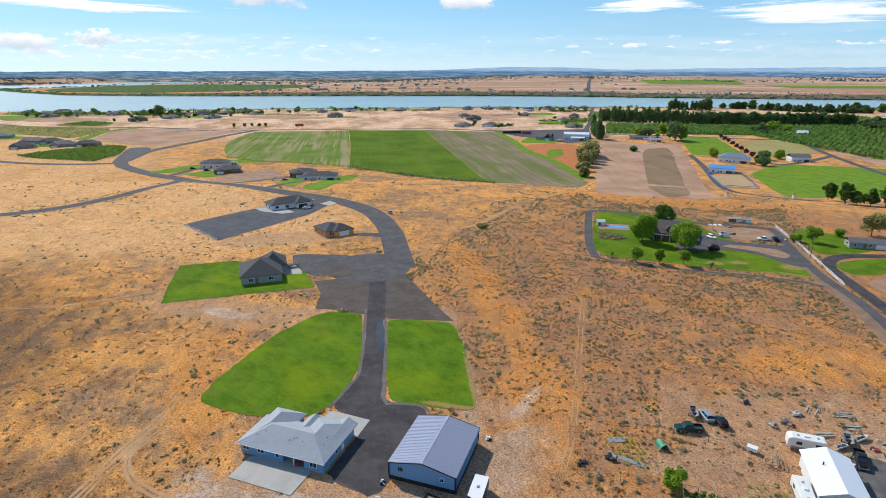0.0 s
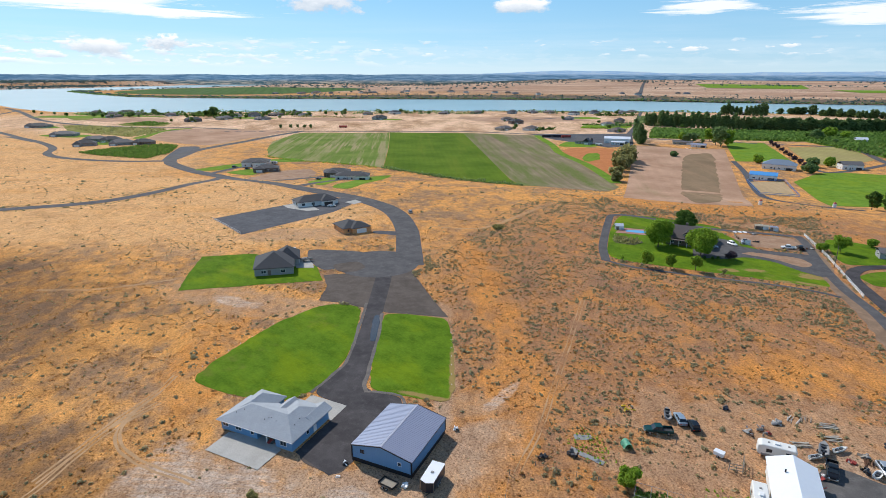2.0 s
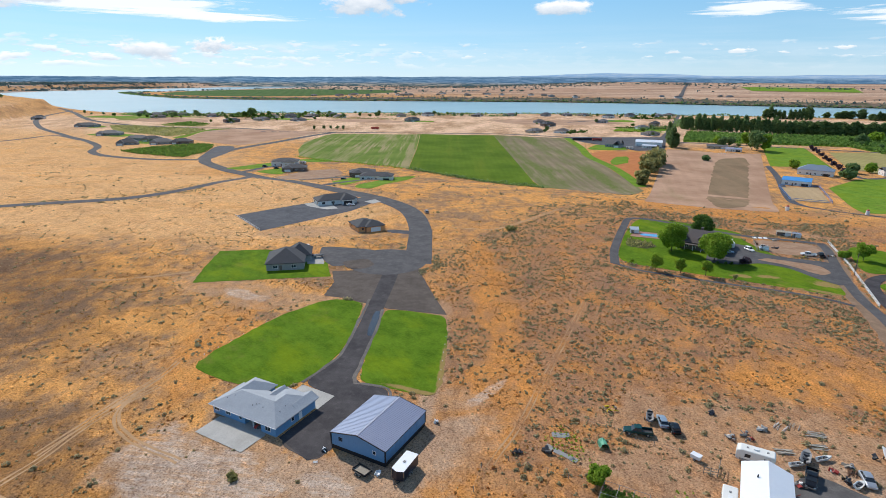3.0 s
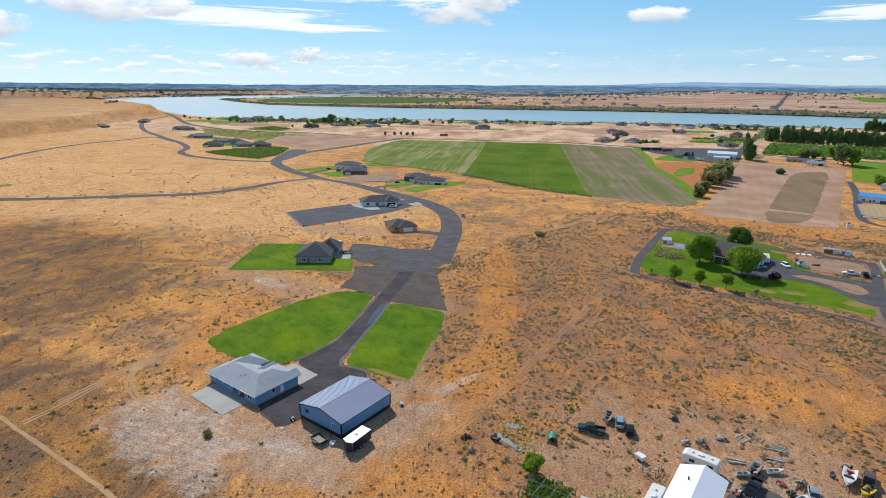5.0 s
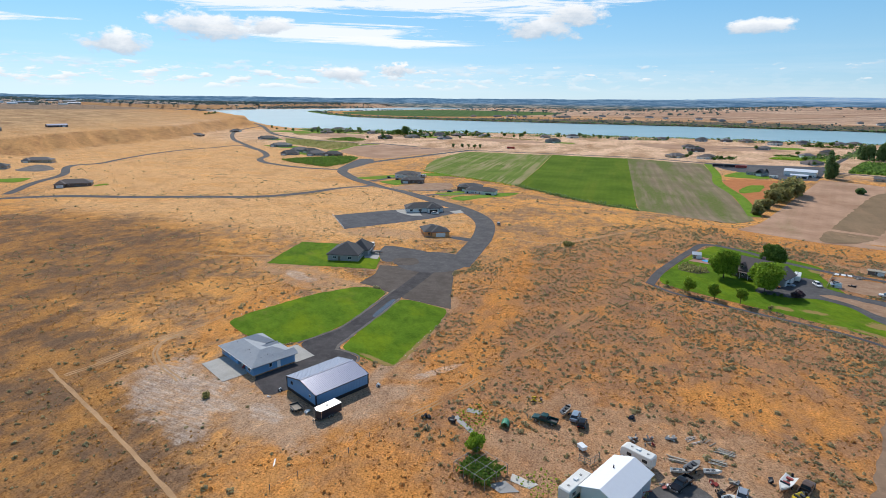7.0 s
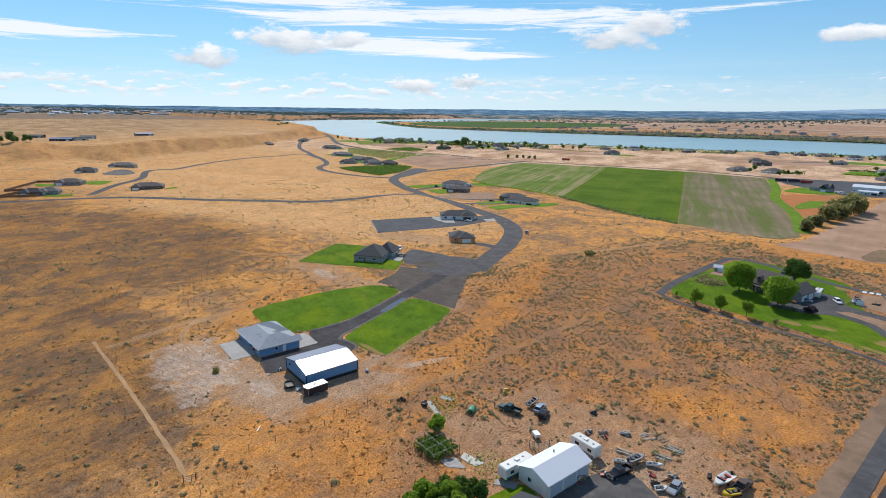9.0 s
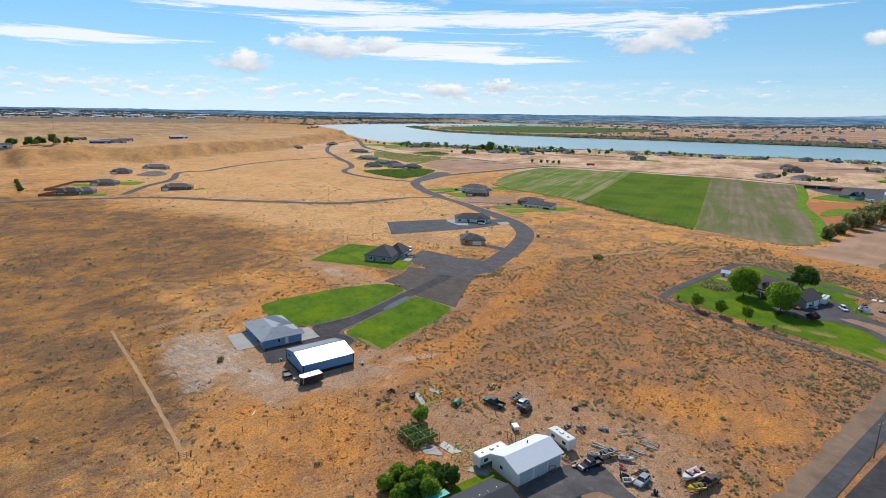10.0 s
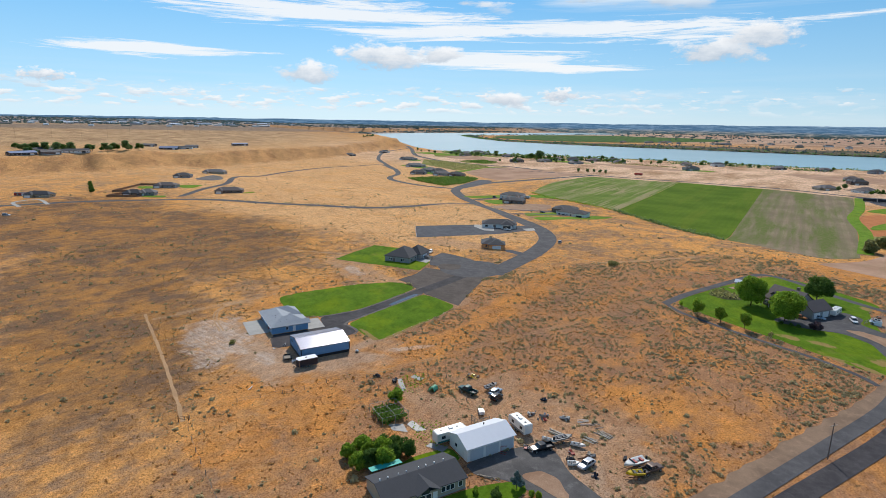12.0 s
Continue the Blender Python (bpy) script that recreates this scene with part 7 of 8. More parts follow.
# ---- bluff top and town ----
for i, (x, y) in enumerate(((-1044, 80), (-950, 106), (-960, 125), (-994, 146), (-1064, 242), (-765, -22), (-743, -45), (-725, -72), (-790, -60))):
    home(x, y, 60 + 9 * i, 22 + (i % 3) * 8, 11, (M_WALL_BROWN, M_NAVY, M_WALL_WHITE)[i % 3], (M_ROOF_WARM, M_METAL_ROOF, M_ROOF_DARK)[i % 3], ("brown", "dark blue", "white")[i % 3] + " low building on the bluff top", 3.2, 2.2, style="gable", seed=220 + i)
for i in range(26):
    a = i / 25
    x, y = -3050 + 420 * math.sin(i * 2.3) - 100, -200 + 1250 * a
    w, d = 24 + 40 * abs(math.sin(i * 1.7)), 16
    t = thing("warehouse", on_ground(x, y, 70), "far pale flat-roofed warehouse in the town", "warehouse", "far warehouses")
    part("wall", boxed(-w / 2, w / 2, -d / 2, d / 2, -2, 6), M_WALL_WHITE if i % 4 == 0 else M_WALL_GREY, t)
    part("roof", gable(bmesh.new(), -w / 2, w / 2, -d / 2, d / 2, 6, 1.5, "x", 0.5, 0.4), M_METAL_WHITE if i % 2 else M_METAL_ROOF, t)
setting(sheet("bluff_apron", [(-575, 103), (-616, 130), (-600, 138), (-562, 136), (-548, 120)], M_EDGE, 0.09, 6, rag=1.5), "pale gravel yard before the houses", "gravel")
for i in range(16):
    a = i / 10
    pole(-1150 - 690 * a ** 0.85, -132 + 467 * a, 21, "tall far power line pole on the plateau", 2, group="power line poles")
for i in range(46):
    x, y = -2420 - 700 * abs(math.sin(i * 1.9 + 0.4)), -420 + 27 * i + 14 * math.sin(i * 3.1)
    w, d = 14 + 26 * abs(math.sin(i * 2.7)) ** 3, 12
    t = thing("shed", on_ground(x, y, 66 + 20 * math.sin(i)), "far pale metal shed at the town's edge", "shed", "far sheds")
    part("wall", boxed(-w / 2, w / 2, -d / 2, d / 2, -2, 5), M_WALL_WHITE if i % 3 else M_WALL_TAN, t)
    part("roof", gable(bmesh.new(), -w / 2, w / 2, -d / 2, d / 2, 5, 1.6, "x", 0.5, 0.4), M_METAL_WHITE if i % 3 else M_ROOF_WARM, t)
setting(ribbon("loop_drive", [(-404, -38), (-430, -45), (-444, -37), (-441, -28), (-411, -20)], 3, M_CONCRETE, 0.16, 3), "pale looping drive before a tan house", "driveway")
car(-361, -40, 70, M_WHITE_CAR, "white van parked on dry grass", 1.4, 5.2)

# ---- beyond the river ----
setting(sheet("spit_field", [(-2330, 1700), (-2080, 1600), (-1700, 1640), (-1450, 1780), (-1500, 2500), (-1900, 2900), (-2500, 2700), (-2600, 2150)], crop("far_green_crop", (0.06, 0.12, 0.03), (0.10, 0.16, 0.05), 40, 40, (0.20, 0.17, 0.09), (0.55, 0.8)), 0.6, 60), "long green field on the far bank", "field")
setting(sheet("far_field_a", [(-40, 3900), (520, 3900), (480, 3270), (26, 3300)], M_LAWN_FAR, 1.0, 80, ease=False), "far green field", "field")
setting(sheet("far_field_b", [(544, 3190), (1060, 3223), (1500, 3300), (1400, 2950), (612, 2926)], M_LAWN_FAR, 1.0, 80, ease=False), "far green field", "field")
setting(sheet("far_field_c", [(-1200, 2500), (-500, 2700), (-420, 3200), (-1300, 3100)], M_TILLED, 0.8, 80, ease=False), "far bare tan field", "field")
setting(sheet("far_field_d", [(-150, 2350), (600, 2500), (1700, 2800), (1650, 2930), (600, 2800), (-200, 2600)], M_TILLED, 0.8, 80, ease=False), "far bare tan field", "field")
setting(ribbon("far_road", [(-190, 2120), (-230, 2600), (-300, 3400), (-393, 4600)], 16, M_ROAD, 1.4, 80), "far straight grey road", "road")
M_BRUSH = crop("bank_brush", (0.155, 0.115, 0.085), (0.25, 0.185, 0.135), 10, 60, (0.10, 0.11, 0.06), (0.42, 0.62), 0.05)
setting(ribbon("far_bank", [(-1850, 1455), (-1600, 1515), (-1300, 1628), (-980, 1790), (-620, 1962), (-250, 2074), (109, 2104), (615, 2194), (1500, 2410), (2400, 2645)], 84, M_BRUSH, 3.0, 14, rag=22), "brushy brown bank along the far shore", "bank")
fr = random.Random(11)
for i in range(28):
    u = fr.random()
    x = -1500 + 1500 * u
    y = 1790 + 0.32 * (x + 1000) + fr.uniform(110, 330)
    t = thing("house", on_ground(x, y, fr.uniform(0, 90)), "far " + ("white", "grey", "tan")[i % 3] + " house on the opposite bank", "house", "far bank houses")
    w, d = fr.uniform(14, 26), fr.uniform(10, 14)
    part("wall", boxed(-w / 2, w / 2, -d / 2, d / 2, -3, 4.5), (M_WALL_WHITE, M_WALL_GREY, M_WALL_TAN)[i % 3], t)
    part("roof", hip(bmesh.new(), -w / 2, w / 2, -d / 2, d / 2, 4.5, 3.2), (M_ROOF_DARK, M_ROOF_WARM, M_ROOF_BROWN)[i % 3], t)


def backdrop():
    """Low hills round the horizon; their haze is painted as blue colour and glow."""
    k = Nodes("haze_painted_hills", 1.0)
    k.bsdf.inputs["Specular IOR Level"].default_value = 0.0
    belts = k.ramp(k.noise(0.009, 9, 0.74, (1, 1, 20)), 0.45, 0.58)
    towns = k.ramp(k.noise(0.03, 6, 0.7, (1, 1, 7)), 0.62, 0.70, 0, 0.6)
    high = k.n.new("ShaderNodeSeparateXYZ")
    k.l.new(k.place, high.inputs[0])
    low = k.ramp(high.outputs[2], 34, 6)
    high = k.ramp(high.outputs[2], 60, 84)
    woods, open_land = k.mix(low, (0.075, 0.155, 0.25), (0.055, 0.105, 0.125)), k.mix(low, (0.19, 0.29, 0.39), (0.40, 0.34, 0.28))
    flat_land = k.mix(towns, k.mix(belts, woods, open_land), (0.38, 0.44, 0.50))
    # higher parts paler blue: distance haze put into the colour
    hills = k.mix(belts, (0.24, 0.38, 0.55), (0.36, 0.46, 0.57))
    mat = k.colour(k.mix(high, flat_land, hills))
    # faint glow in the same colours lifts the painted haze
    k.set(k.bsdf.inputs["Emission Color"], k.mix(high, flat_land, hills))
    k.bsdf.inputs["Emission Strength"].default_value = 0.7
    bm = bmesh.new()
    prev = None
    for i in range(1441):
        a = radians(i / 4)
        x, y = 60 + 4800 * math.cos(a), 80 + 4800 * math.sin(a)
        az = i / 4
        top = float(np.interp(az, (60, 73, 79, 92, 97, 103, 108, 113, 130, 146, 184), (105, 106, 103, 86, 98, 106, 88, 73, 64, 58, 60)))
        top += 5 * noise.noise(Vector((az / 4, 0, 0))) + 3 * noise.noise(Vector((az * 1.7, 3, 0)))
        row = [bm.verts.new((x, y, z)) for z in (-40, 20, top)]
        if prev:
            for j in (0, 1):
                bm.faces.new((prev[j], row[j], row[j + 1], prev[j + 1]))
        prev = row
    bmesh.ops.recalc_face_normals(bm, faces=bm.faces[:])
    setting(part("backdrop", bm, mat), "hills along the horizon with blue haze painted in", "backdrop")


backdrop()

# ---- plants ----


def leaf_material(name, dark, light, rough=0.85, through_light=0.45):
    """Leaves: light and dark from leaf to leaf, with light coming through them."""
    k = Nodes(name, rough)
    k.bsdf.inputs["Specular IOR Level"].default_value = 0.2
    c = k.mix(k.random(True), dark, light)
    c = k.mix(k.ramp(k.noise(0.8, 3), 0.4, 0.7, 0, 0.3), c, tuple(v * 0.65 for v in dark))
    tl = k.n.new("ShaderNodeBsdfTranslucent")
    k.l.new(c, tl.inputs[0])
    mx = k.n.new("ShaderNodeMixShader")
    mx.inputs[0].default_value = through_light
    k.l.new(k.bsdf.outputs[0], mx.inputs[1])
    k.l.new(tl.outputs[0], mx.inputs[2])
    k.l.new(mx.outputs[0], k.n["Material Output"].inputs[0])
    return k.colour(c)


M_LEAF = leaf_material("green_leaves", (0.17, 0.285, 0.024), (0.38, 0.53, 0.06))
M_LEAF_DARK = leaf_material("dark_leaves", (0.07, 0.135, 0.025), (0.16, 0.265, 0.05))
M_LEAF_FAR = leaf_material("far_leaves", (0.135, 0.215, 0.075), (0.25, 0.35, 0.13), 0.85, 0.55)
M_LEAF_OLIVE = leaf_material("olive_leaves", (0.24, 0.23, 0.085), (0.44, 0.41, 0.17), 0.85, 0.6)
M_SPRUCE = leaf_material("blue_needles", (0.11, 0.17, 0.16), (0.24, 0.32, 0.30))
M_PURPLE = leaf_material("purple_leaves", (0.07, 0.05, 0.065), (0.15, 0.105, 0.125))
M_SAGE = leaf_material("sage_leaves", (0.33, 0.282, 0.15), (0.55, 0.475, 0.285), 0.85, 0.58)
M_STRAW = leaf_material("straw_blades", (0.46, 0.24, 0.08), (0.70, 0.40, 0.15), 0.9, 0.5)
M_BARK = paint("bark", (0.10, 0.075, 0.055), 0.9, 0, 0.3, 4)
# far woods: blue tint in the leaf colour stands for aerial haze
M_HAZED_WOODS = leaf_material("haze_tinted_leaves", (0.075, 0.130, 0.130), (0.155, 0.215, 0.195))
M_VINE = leaf_material("vine_leaves", (0.10, 0.19, 0.03), (0.19, 0.30, 0.06), 0.85, 0.55)
M_ORCHARD = leaf_material("orchard_leaves", (0.125, 0.22, 0.045), (0.23, 0.36, 0.08), 0.85, 0.55)
RNG = np.random.default_rng(7)


def quads_object(name, quads, material, parent=None):
    """One mesh of loose quads. quads: n x 4 x 3."""
    n = len(quads)
    me = bpy.data.meshes.new(name)
    me.vertices.add(4 * n)
    me.vertices.foreach_set("co", quads.reshape(-1).astype(np.float32))
    me.loops.add(4 * n)
    me.loops.foreach_set("vertex_index", np.arange(4 * n, dtype=np.int32))
    me.polygons.add(n)
    me.polygons.foreach_set("loop_start", np.arange(0, 4 * n, 4, dtype=np.int32))
    me.update(calc_edges=True)
    me.validate()
    me.materials.append(material)
    ob = new(name, me)
    ob.parent = parent
    return ob


def leaf_quads(centres, normals, sizes, tall=1.0):
    """Quads about their centres, each facing its normal, turned at random."""
    n = len(centres)
    r = RNG.normal(size=(n, 3))
    u = np.cross(normals, r)
    u /= np.linalg.norm(u, axis=1, keepdims=True) + 1e-9
    v = np.cross(normals, u)
    v /= np.linalg.norm(v, axis=1, keepdims=True) + 1e-9
    s = sizes[:, None]
    a, b = u * s, v * s * tall
    bend = normals * s * 0.35
    return np.stack([centres - a - b * 0.6, centres + a * 0.5 - b + bend, centres + a + b * 0.7, centres - a * 0.6 + b + bend], 1)


def crown_quads(blobs, count, size):
    """Leaves over a set of lumps: x, y, z, radius, squash."""
    blobs = np.array(blobs, float)
    w = blobs[:, 3] ** 2
    pick = RNG.choice(len(blobs), count, p=w / w.sum())
    d = RNG.normal(size=(count, 3))
    d /= np.linalg.norm(d, axis=1, keepdims=True)
    r = blobs[pick, 3] * RNG.uniform(0.6, 1.06, count)
    c = blobs[pick, :3] + d * r[:, None] * np.stack([np.ones(count), np.ones(count), blobs[pick, 4]], 1)
    nrm = d * 0.75 + RNG.normal(size=(count, 3)) * 0.45
    nrm /= np.linalg.norm(nrm, axis=1, keepdims=True)
    return leaf_quads(c, nrm, size * RNG.uniform(0.6, 1.35, count))


def trunk_mesh(h, r, limbs, reach, rng):
    bm = bmesh.new()

    def limb(p, q, r0, r1):
        way = (q - p)
        m = Matrix.Translation((p + q) / 2) @ way.to_track_quat("Z", "Y").to_matrix().to_4x4()
        bmesh.ops.create_cone(bm, segments=7, radius1=r0, radius2=r1, depth=way.length, cap_ends=True, matrix=m)
    top = Vector((rng.uniform(-0.3, 0.3), rng.uniform(-0.3, 0.3), h))
    limb(Vector((0, 0, -0.3)), top, r, r * 0.45)
    for i in range(limbs):
        a = 2 * math.pi * (i + rng.uniform(-0.3, 0.3)) / limbs
        s = top * rng.uniform(0.5, 0.95)
        e = s + Vector((math.cos(a) * reach * 0.7, math.sin(a) * reach * 0.7, reach * rng.uniform(0.35, 0.8)))
        limb(s, e, r * 0.4, r * 0.12)
    return bm


def broad_tree(x, y, height, radius, material, label, leaves=1600, size=0.42, seed=0, name="tree", trunk=0.28, lumps=16, category="tree", group=""):
    rng = random.Random(seed)
    t = thing(name, on_ground(x, y, rng.uniform(0, 360)), label, category, group)
    base = height * trunk
    part("trunk", trunk_mesh(base + (height - base) * 0.35, max(0.08, height * 0.022), 6, radius * 0.8, rng), M_BARK, t)
    blobs = []
    mid = (height + base) / 2
    half = (height - base) / 2
    for i in range(lumps):
        a, u = rng.uniform(0, 2 * math.pi), rng.uniform(-0.85, 0.85)
        k = math.sqrt(1 - u * u) * rng.uniform(0.35, 0.72)
        rr = radius * rng.uniform(0.26, 0.48)
        blobs.append((math.cos(a) * k * radius, math.sin(a) * k * radius, mid + u * (half - rr * 0.5), rr, 0.85))
    blobs.append((0, 0, mid, radius * 0.55, half / radius))
    quads_object("crown", crown_quads(blobs, leaves, size), material, t)
    return t


def column_tree(x, y, height, radius, material, label, leaves=420, size=0.6, seed=0, name="poplar_tree", group=""):
    rng = random.Random(seed)
    t = thing(name, on_ground(x, y), label, "tree", group)
    part("trunk", trunk_mesh(height * 0.6, height * 0.014, 3, radius, rng), M_BARK, t)
    blobs = []
    for i in range(9):
        u = i / 8
        rr = radius * (0.55 + 0.5 * math.sin(math.pi * (0.15 + 0.8 * u)))
        blobs.append((rng.uniform(-0.3, 0.3) * radius, rng.uniform(-0.3, 0.3) * radius, height * (0.12 + 0.82 * u), rr, 1.3))
    quads_object("crown", crown_quads(blobs, leaves, size), material, t)
    return t


def spruce(x, y, height, radius, label, seed=0, material=None):
    rng = random.Random(seed)
    t = thing("spruce_tree", on_ground(x, y), label, "tree")
    part("trunk", trunk_mesh(height * 0.9, height * 0.025, 2, radius * 0.3, rng), M_BARK, t)
    blobs = []
    for i in range(24):
        u = rng.random()
        a = rng.uniform(0, 6.28)
        k = radius * (1 - u) * 0.75
        blobs.append((math.cos(a) * k, math.sin(a) * k, height * (0.1 + 0.86 * u), radius * (0.30 - 0.2 * u), 0.6))
    quads_object("crown", crown_quads(blobs, 1100, 0.2), material or M_SPRUCE, t)
    return t


# Trees of the yard
broad_tree(6.0, 252, 12.4, 6.5, M_LEAF, "large leafy green shade tree on the lawn", 11000, 0.27, 1, trunk=0.12, lumps=30)
broad_tree(23.0, 246, 11.6, 6.4, M_LEAF, "large bright green shade tree by the drive", 11000, 0.27, 2, trunk=0.10, lumps=30)
broad_tree(15.0, 283, 10.6, 5.4, M_LEAF_DARK, "dense dark green round tree", 6500, 0.27, 3, trunk=0.06, lumps=24)
for x, y, h, r, s in ((3.7, 221.8, 7.0, 2.9, 4), (12.7, 223.2, 6.2, 2.4, 5), (21.3, 224.0, 6.6, 2.5, 6)):
    broad_tree(x, y, h, r, M_LEAF, "young green tree beside the edging path", 2200, 0.19, s, trunk=0.2, lumps=14, group="young lawn trees")
broad_tree(-5.5, 224.5, 2.6, 0.9, M_LEAF, "small sapling on the lawn", 160, 0.2, 7, lumps=5)
broad_tree(31.0, 223.5, 3.0, 1.2, M_LEAF_OLIVE, "thin sapling with sparse leaves", 120, 0.2, 8, lumps=6)
broad_tree(34.5, 246, 3.4, 2.6, M_PURPLE, "round purple-leaved bush by the drive", 800, 0.26, 9, name="bush", trunk=0.02, category="bush")
for x, y in ((24.5, 241.5), (27.5, 242.5), (29.5, 243.5)):
    broad_tree(x, y, 1.5, 0.9, M_LEAF_DARK, "small clipped dark shrub", 200, 0.16, 10, name="shrub", trunk=0.02, lumps=5, category="shrub", group="drive shrubs")
for x, y, h, r in ((76.8, 276, 7.5, 3.6), (70.0, 275, 4.0, 2.6), (105, 296, 11, 6.0), (91, 290, 3.5, 2.2), (116, 303, 10, 5.0)):
    broad_tree(x, y, h, r, M_LEAF_OLIVE if h > 8 else M_LEAF, "leafy tree beside the neighbouring lawn", 1100, 0.4, int(h * 7), trunk=0.2)
# Trees of the white workshop's plot
for x, y, h, r, mt, s in ((36.0, 78.2, 5.0, 2.6, M_LEAF, 11), (34.8, 84.2, 4.4, 2.1, M_LEAF_DARK, 12), (29.5, 80.6, 2.6, 2.6, M_LEAF_DARK, 13), (31.8, 82.6, 3.4, 2.2, M_LEAF_DARK, 14), (34.0, 72.9, 4.0, 1.9, M_LEAF, 15), (30.4, 76.8, 3.6, 1.6, M_LEAF, 16), (34.6, 75.7, 4.2, 2.0, M_LEAF_DARK, 17), (29.0, 73.0, 3.2, 2.0, M_LEAF, 18), (27.6, 76.4, 3.0, 1.9, M_LEAF, 21), (32.0, 79.6, 4.2, 2.2, M_LEAF, 22), (34.6, 80.8, 3.8, 2.0, M_LEAF_DARK, 23)):
    broad_tree(x, y, h, r, mt, "bushy green garden tree in a thicket", 3600, 0.16, s, trunk=0.06, lumps=22, group="garden thicket")
broad_tree(12.2, 91.8, 4.2, 2.3, M_LEAF, "round bright green tree by the garden frame", 3200, 0.16, 19, trunk=0.1)
broad_tree(-47.3, 61.6, 0.9, 1.5, M_LEAF_OLIVE, "low dry grey bush on scraped dirt", 260, 0.2, 25, name="bush", trunk=0.02, lumps=8, category="bush")
broad_tree(-66, 250, 2.0, 3.2, M_LEAF_OLIVE, "low wide olive bush on dry grass", 500, 0.3, 24, name="bush", trunk=0.02, lumps=10, category="bush")
spruce(54.6, 98.6, 3.8, 1.9, "small blue spruce at the lawn's edge", 3)
for x, y, h, r, mt in ((54.6, 93.4, 1.6, 1.6, M_LEAF_DARK), (58.4, 99.2, 2.2, 0.8, M_LEAF), (59.2, 100.4, 1.8, 0.7, M_LEAF), (52.0, 90.6, 1.1, 0.8, M_LEAF), (57.0, 91.0, 2.0, 1.2, M_LEAF_DARK)):
    broad_tree(x, y, h, r, mt, "low green garden shrub", 350, 0.18, int(x), name="shrub", trunk=0.02, lumps=6, category="shrub", group="garden shrubs")
# Shrub belt by the red field, the trees behind it
for i, (x, y, h, r) in enumerate(((-45, 572, 15, 9), (-41, 556, 17, 10), (-46, 538, 17, 10), (-40, 520, 14, 9), (-42, 502, 12, 8), (-41, 476, 8, 6), (-38, 450, 8, 5))):
    broad_tree(x, y, h, r, M_LEAF_OLIVE, "tall olive-green shrub tree in a hedge belt", 900, 0.9, 30 + i, trunk=0.05, group="hedge belt")
for i, (x, y, h, r) in enumerate(((41, 730, 26, 9), (36, 745, 22, 8), (30, 790, 16, 8), (4, 747, 13, 6), (-1, 778, 12, 6), (12, 770, 11, 7), (49, 735, 20, 7), (-4, 620, 5, 4), (70, 606, 8, 5), (114, 600, 9, 6), (128, 610, 8, 5), (106, 560, 9, 6), (176, 905, 14, 10), (160, 890, 12, 8), (190, 890, 10, 7))):
    broad_tree(x, y, h, r, M_LEAF_FAR if i % 2 or i == 0 else M_LEAF, "broad green tree among the fields", 700, 0.95, 50 + i, trunk=0.12)
for i, (x, y) in enumerate(((115, 400), (119, 383), (124, 380), (130, 378), (136, 374), (142, 372))):
    broad_tree(x, y, 11 + 3 * math.sin(i * 2.1), 4.2, M_LEAF_DARK, "dark green windbreak tree", 800, 0.6, 70 + i, trunk=0.08, group="windbreak trees")
for i in range(9):
    u = i / 8
    broad_tree(97 + 10 * u, 783 - 193 * u, 5, 3, M_PURPLE, "round dark ornamental tree along a drive", 160, 0.7, 80 + i, trunk=0.2, lumps=6, group="avenue trees")
for i, (x, y) in enumerate(((-534, 677), (-525, 682), (-516, 686), (-508, 690), (-545, 668))):
    broad_tree(x, y, 7.5, 2.6, M_LEAF_FAR, "lone thin tree at the roadside", 420, 0.5, 90 + i, lumps=8, group="roadside trees")
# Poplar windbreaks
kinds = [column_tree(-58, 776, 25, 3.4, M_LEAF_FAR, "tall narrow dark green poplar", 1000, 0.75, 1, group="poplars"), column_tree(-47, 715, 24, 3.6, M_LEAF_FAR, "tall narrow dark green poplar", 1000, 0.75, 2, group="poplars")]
pr = random.Random(5)
for k in range(112):
    u = k / 111
    x, y = -65 + 376 * u, 994 - 14 * math.sin(math.pi * u) + 50 * u * u
    c = copy_thing(kinds[k % 2], on_ground(x + pr.uniform(-1.5, 1.5), y + pr.uniform(-4, 4), pr.uniform(0, 360)))
    wide = 0.75 + 0.85 * (u > 0.40) + pr.uniform(-0.1, 0.15)
    c.scale = (wide, wide, pr.uniform(0.68, 0.86) - 0.05 * (u > 0.40))
for k in range(26):
    u = k / 25
    c = copy_thing(kinds[k % 2], on_ground(-60 + 130 * u + pr.uniform(-4, 4), 1010 + 60 * pr.random(), pr.uniform(0, 360)))
    c.scale = (1.2, 1.2, pr.uniform(0.6, 0.9))
# trees along the near bank, past the orchard
for x, y, h, wd in ((59, 1352, 1.0, 2.2), (67, 1358, 1.25, 1.6), (75, 1356, 0.95, 1.4), (83, 1358, 0.9, 1.3), (91, 1359, 0.85, 1.3), (102, 1350, 0.95, 1.3), (109, 1351, 1.0, 1.3), (116, 1352, 1.0, 1.3), (122, 1352, 1.1, 1.6), (130, 1360, 1.3, 1.7), (137, 1367, 1.2, 2.0), (172, 1443, 0.6, 2.2), (193, 1441, 0.65, 2.6), (203, 1444, 0.8, 2.9), (216, 1450, 0.75, 2.8), (234, 1455, 0.95, 3.2), (246, 1413, 0.6, 2.2), (-52, 746, 0.8, 1.5), (-55, 760, 0.95, 1.4), (-44, 722, 0.85, 1.5), (-63, 1000, 0.9, 1.6)):
    c = copy_thing(kinds[int(x) % 2], on_ground(x, y, x * 7))
    c.scale = (0.8 * wd, 0.8 * wd, 0.8 * h)
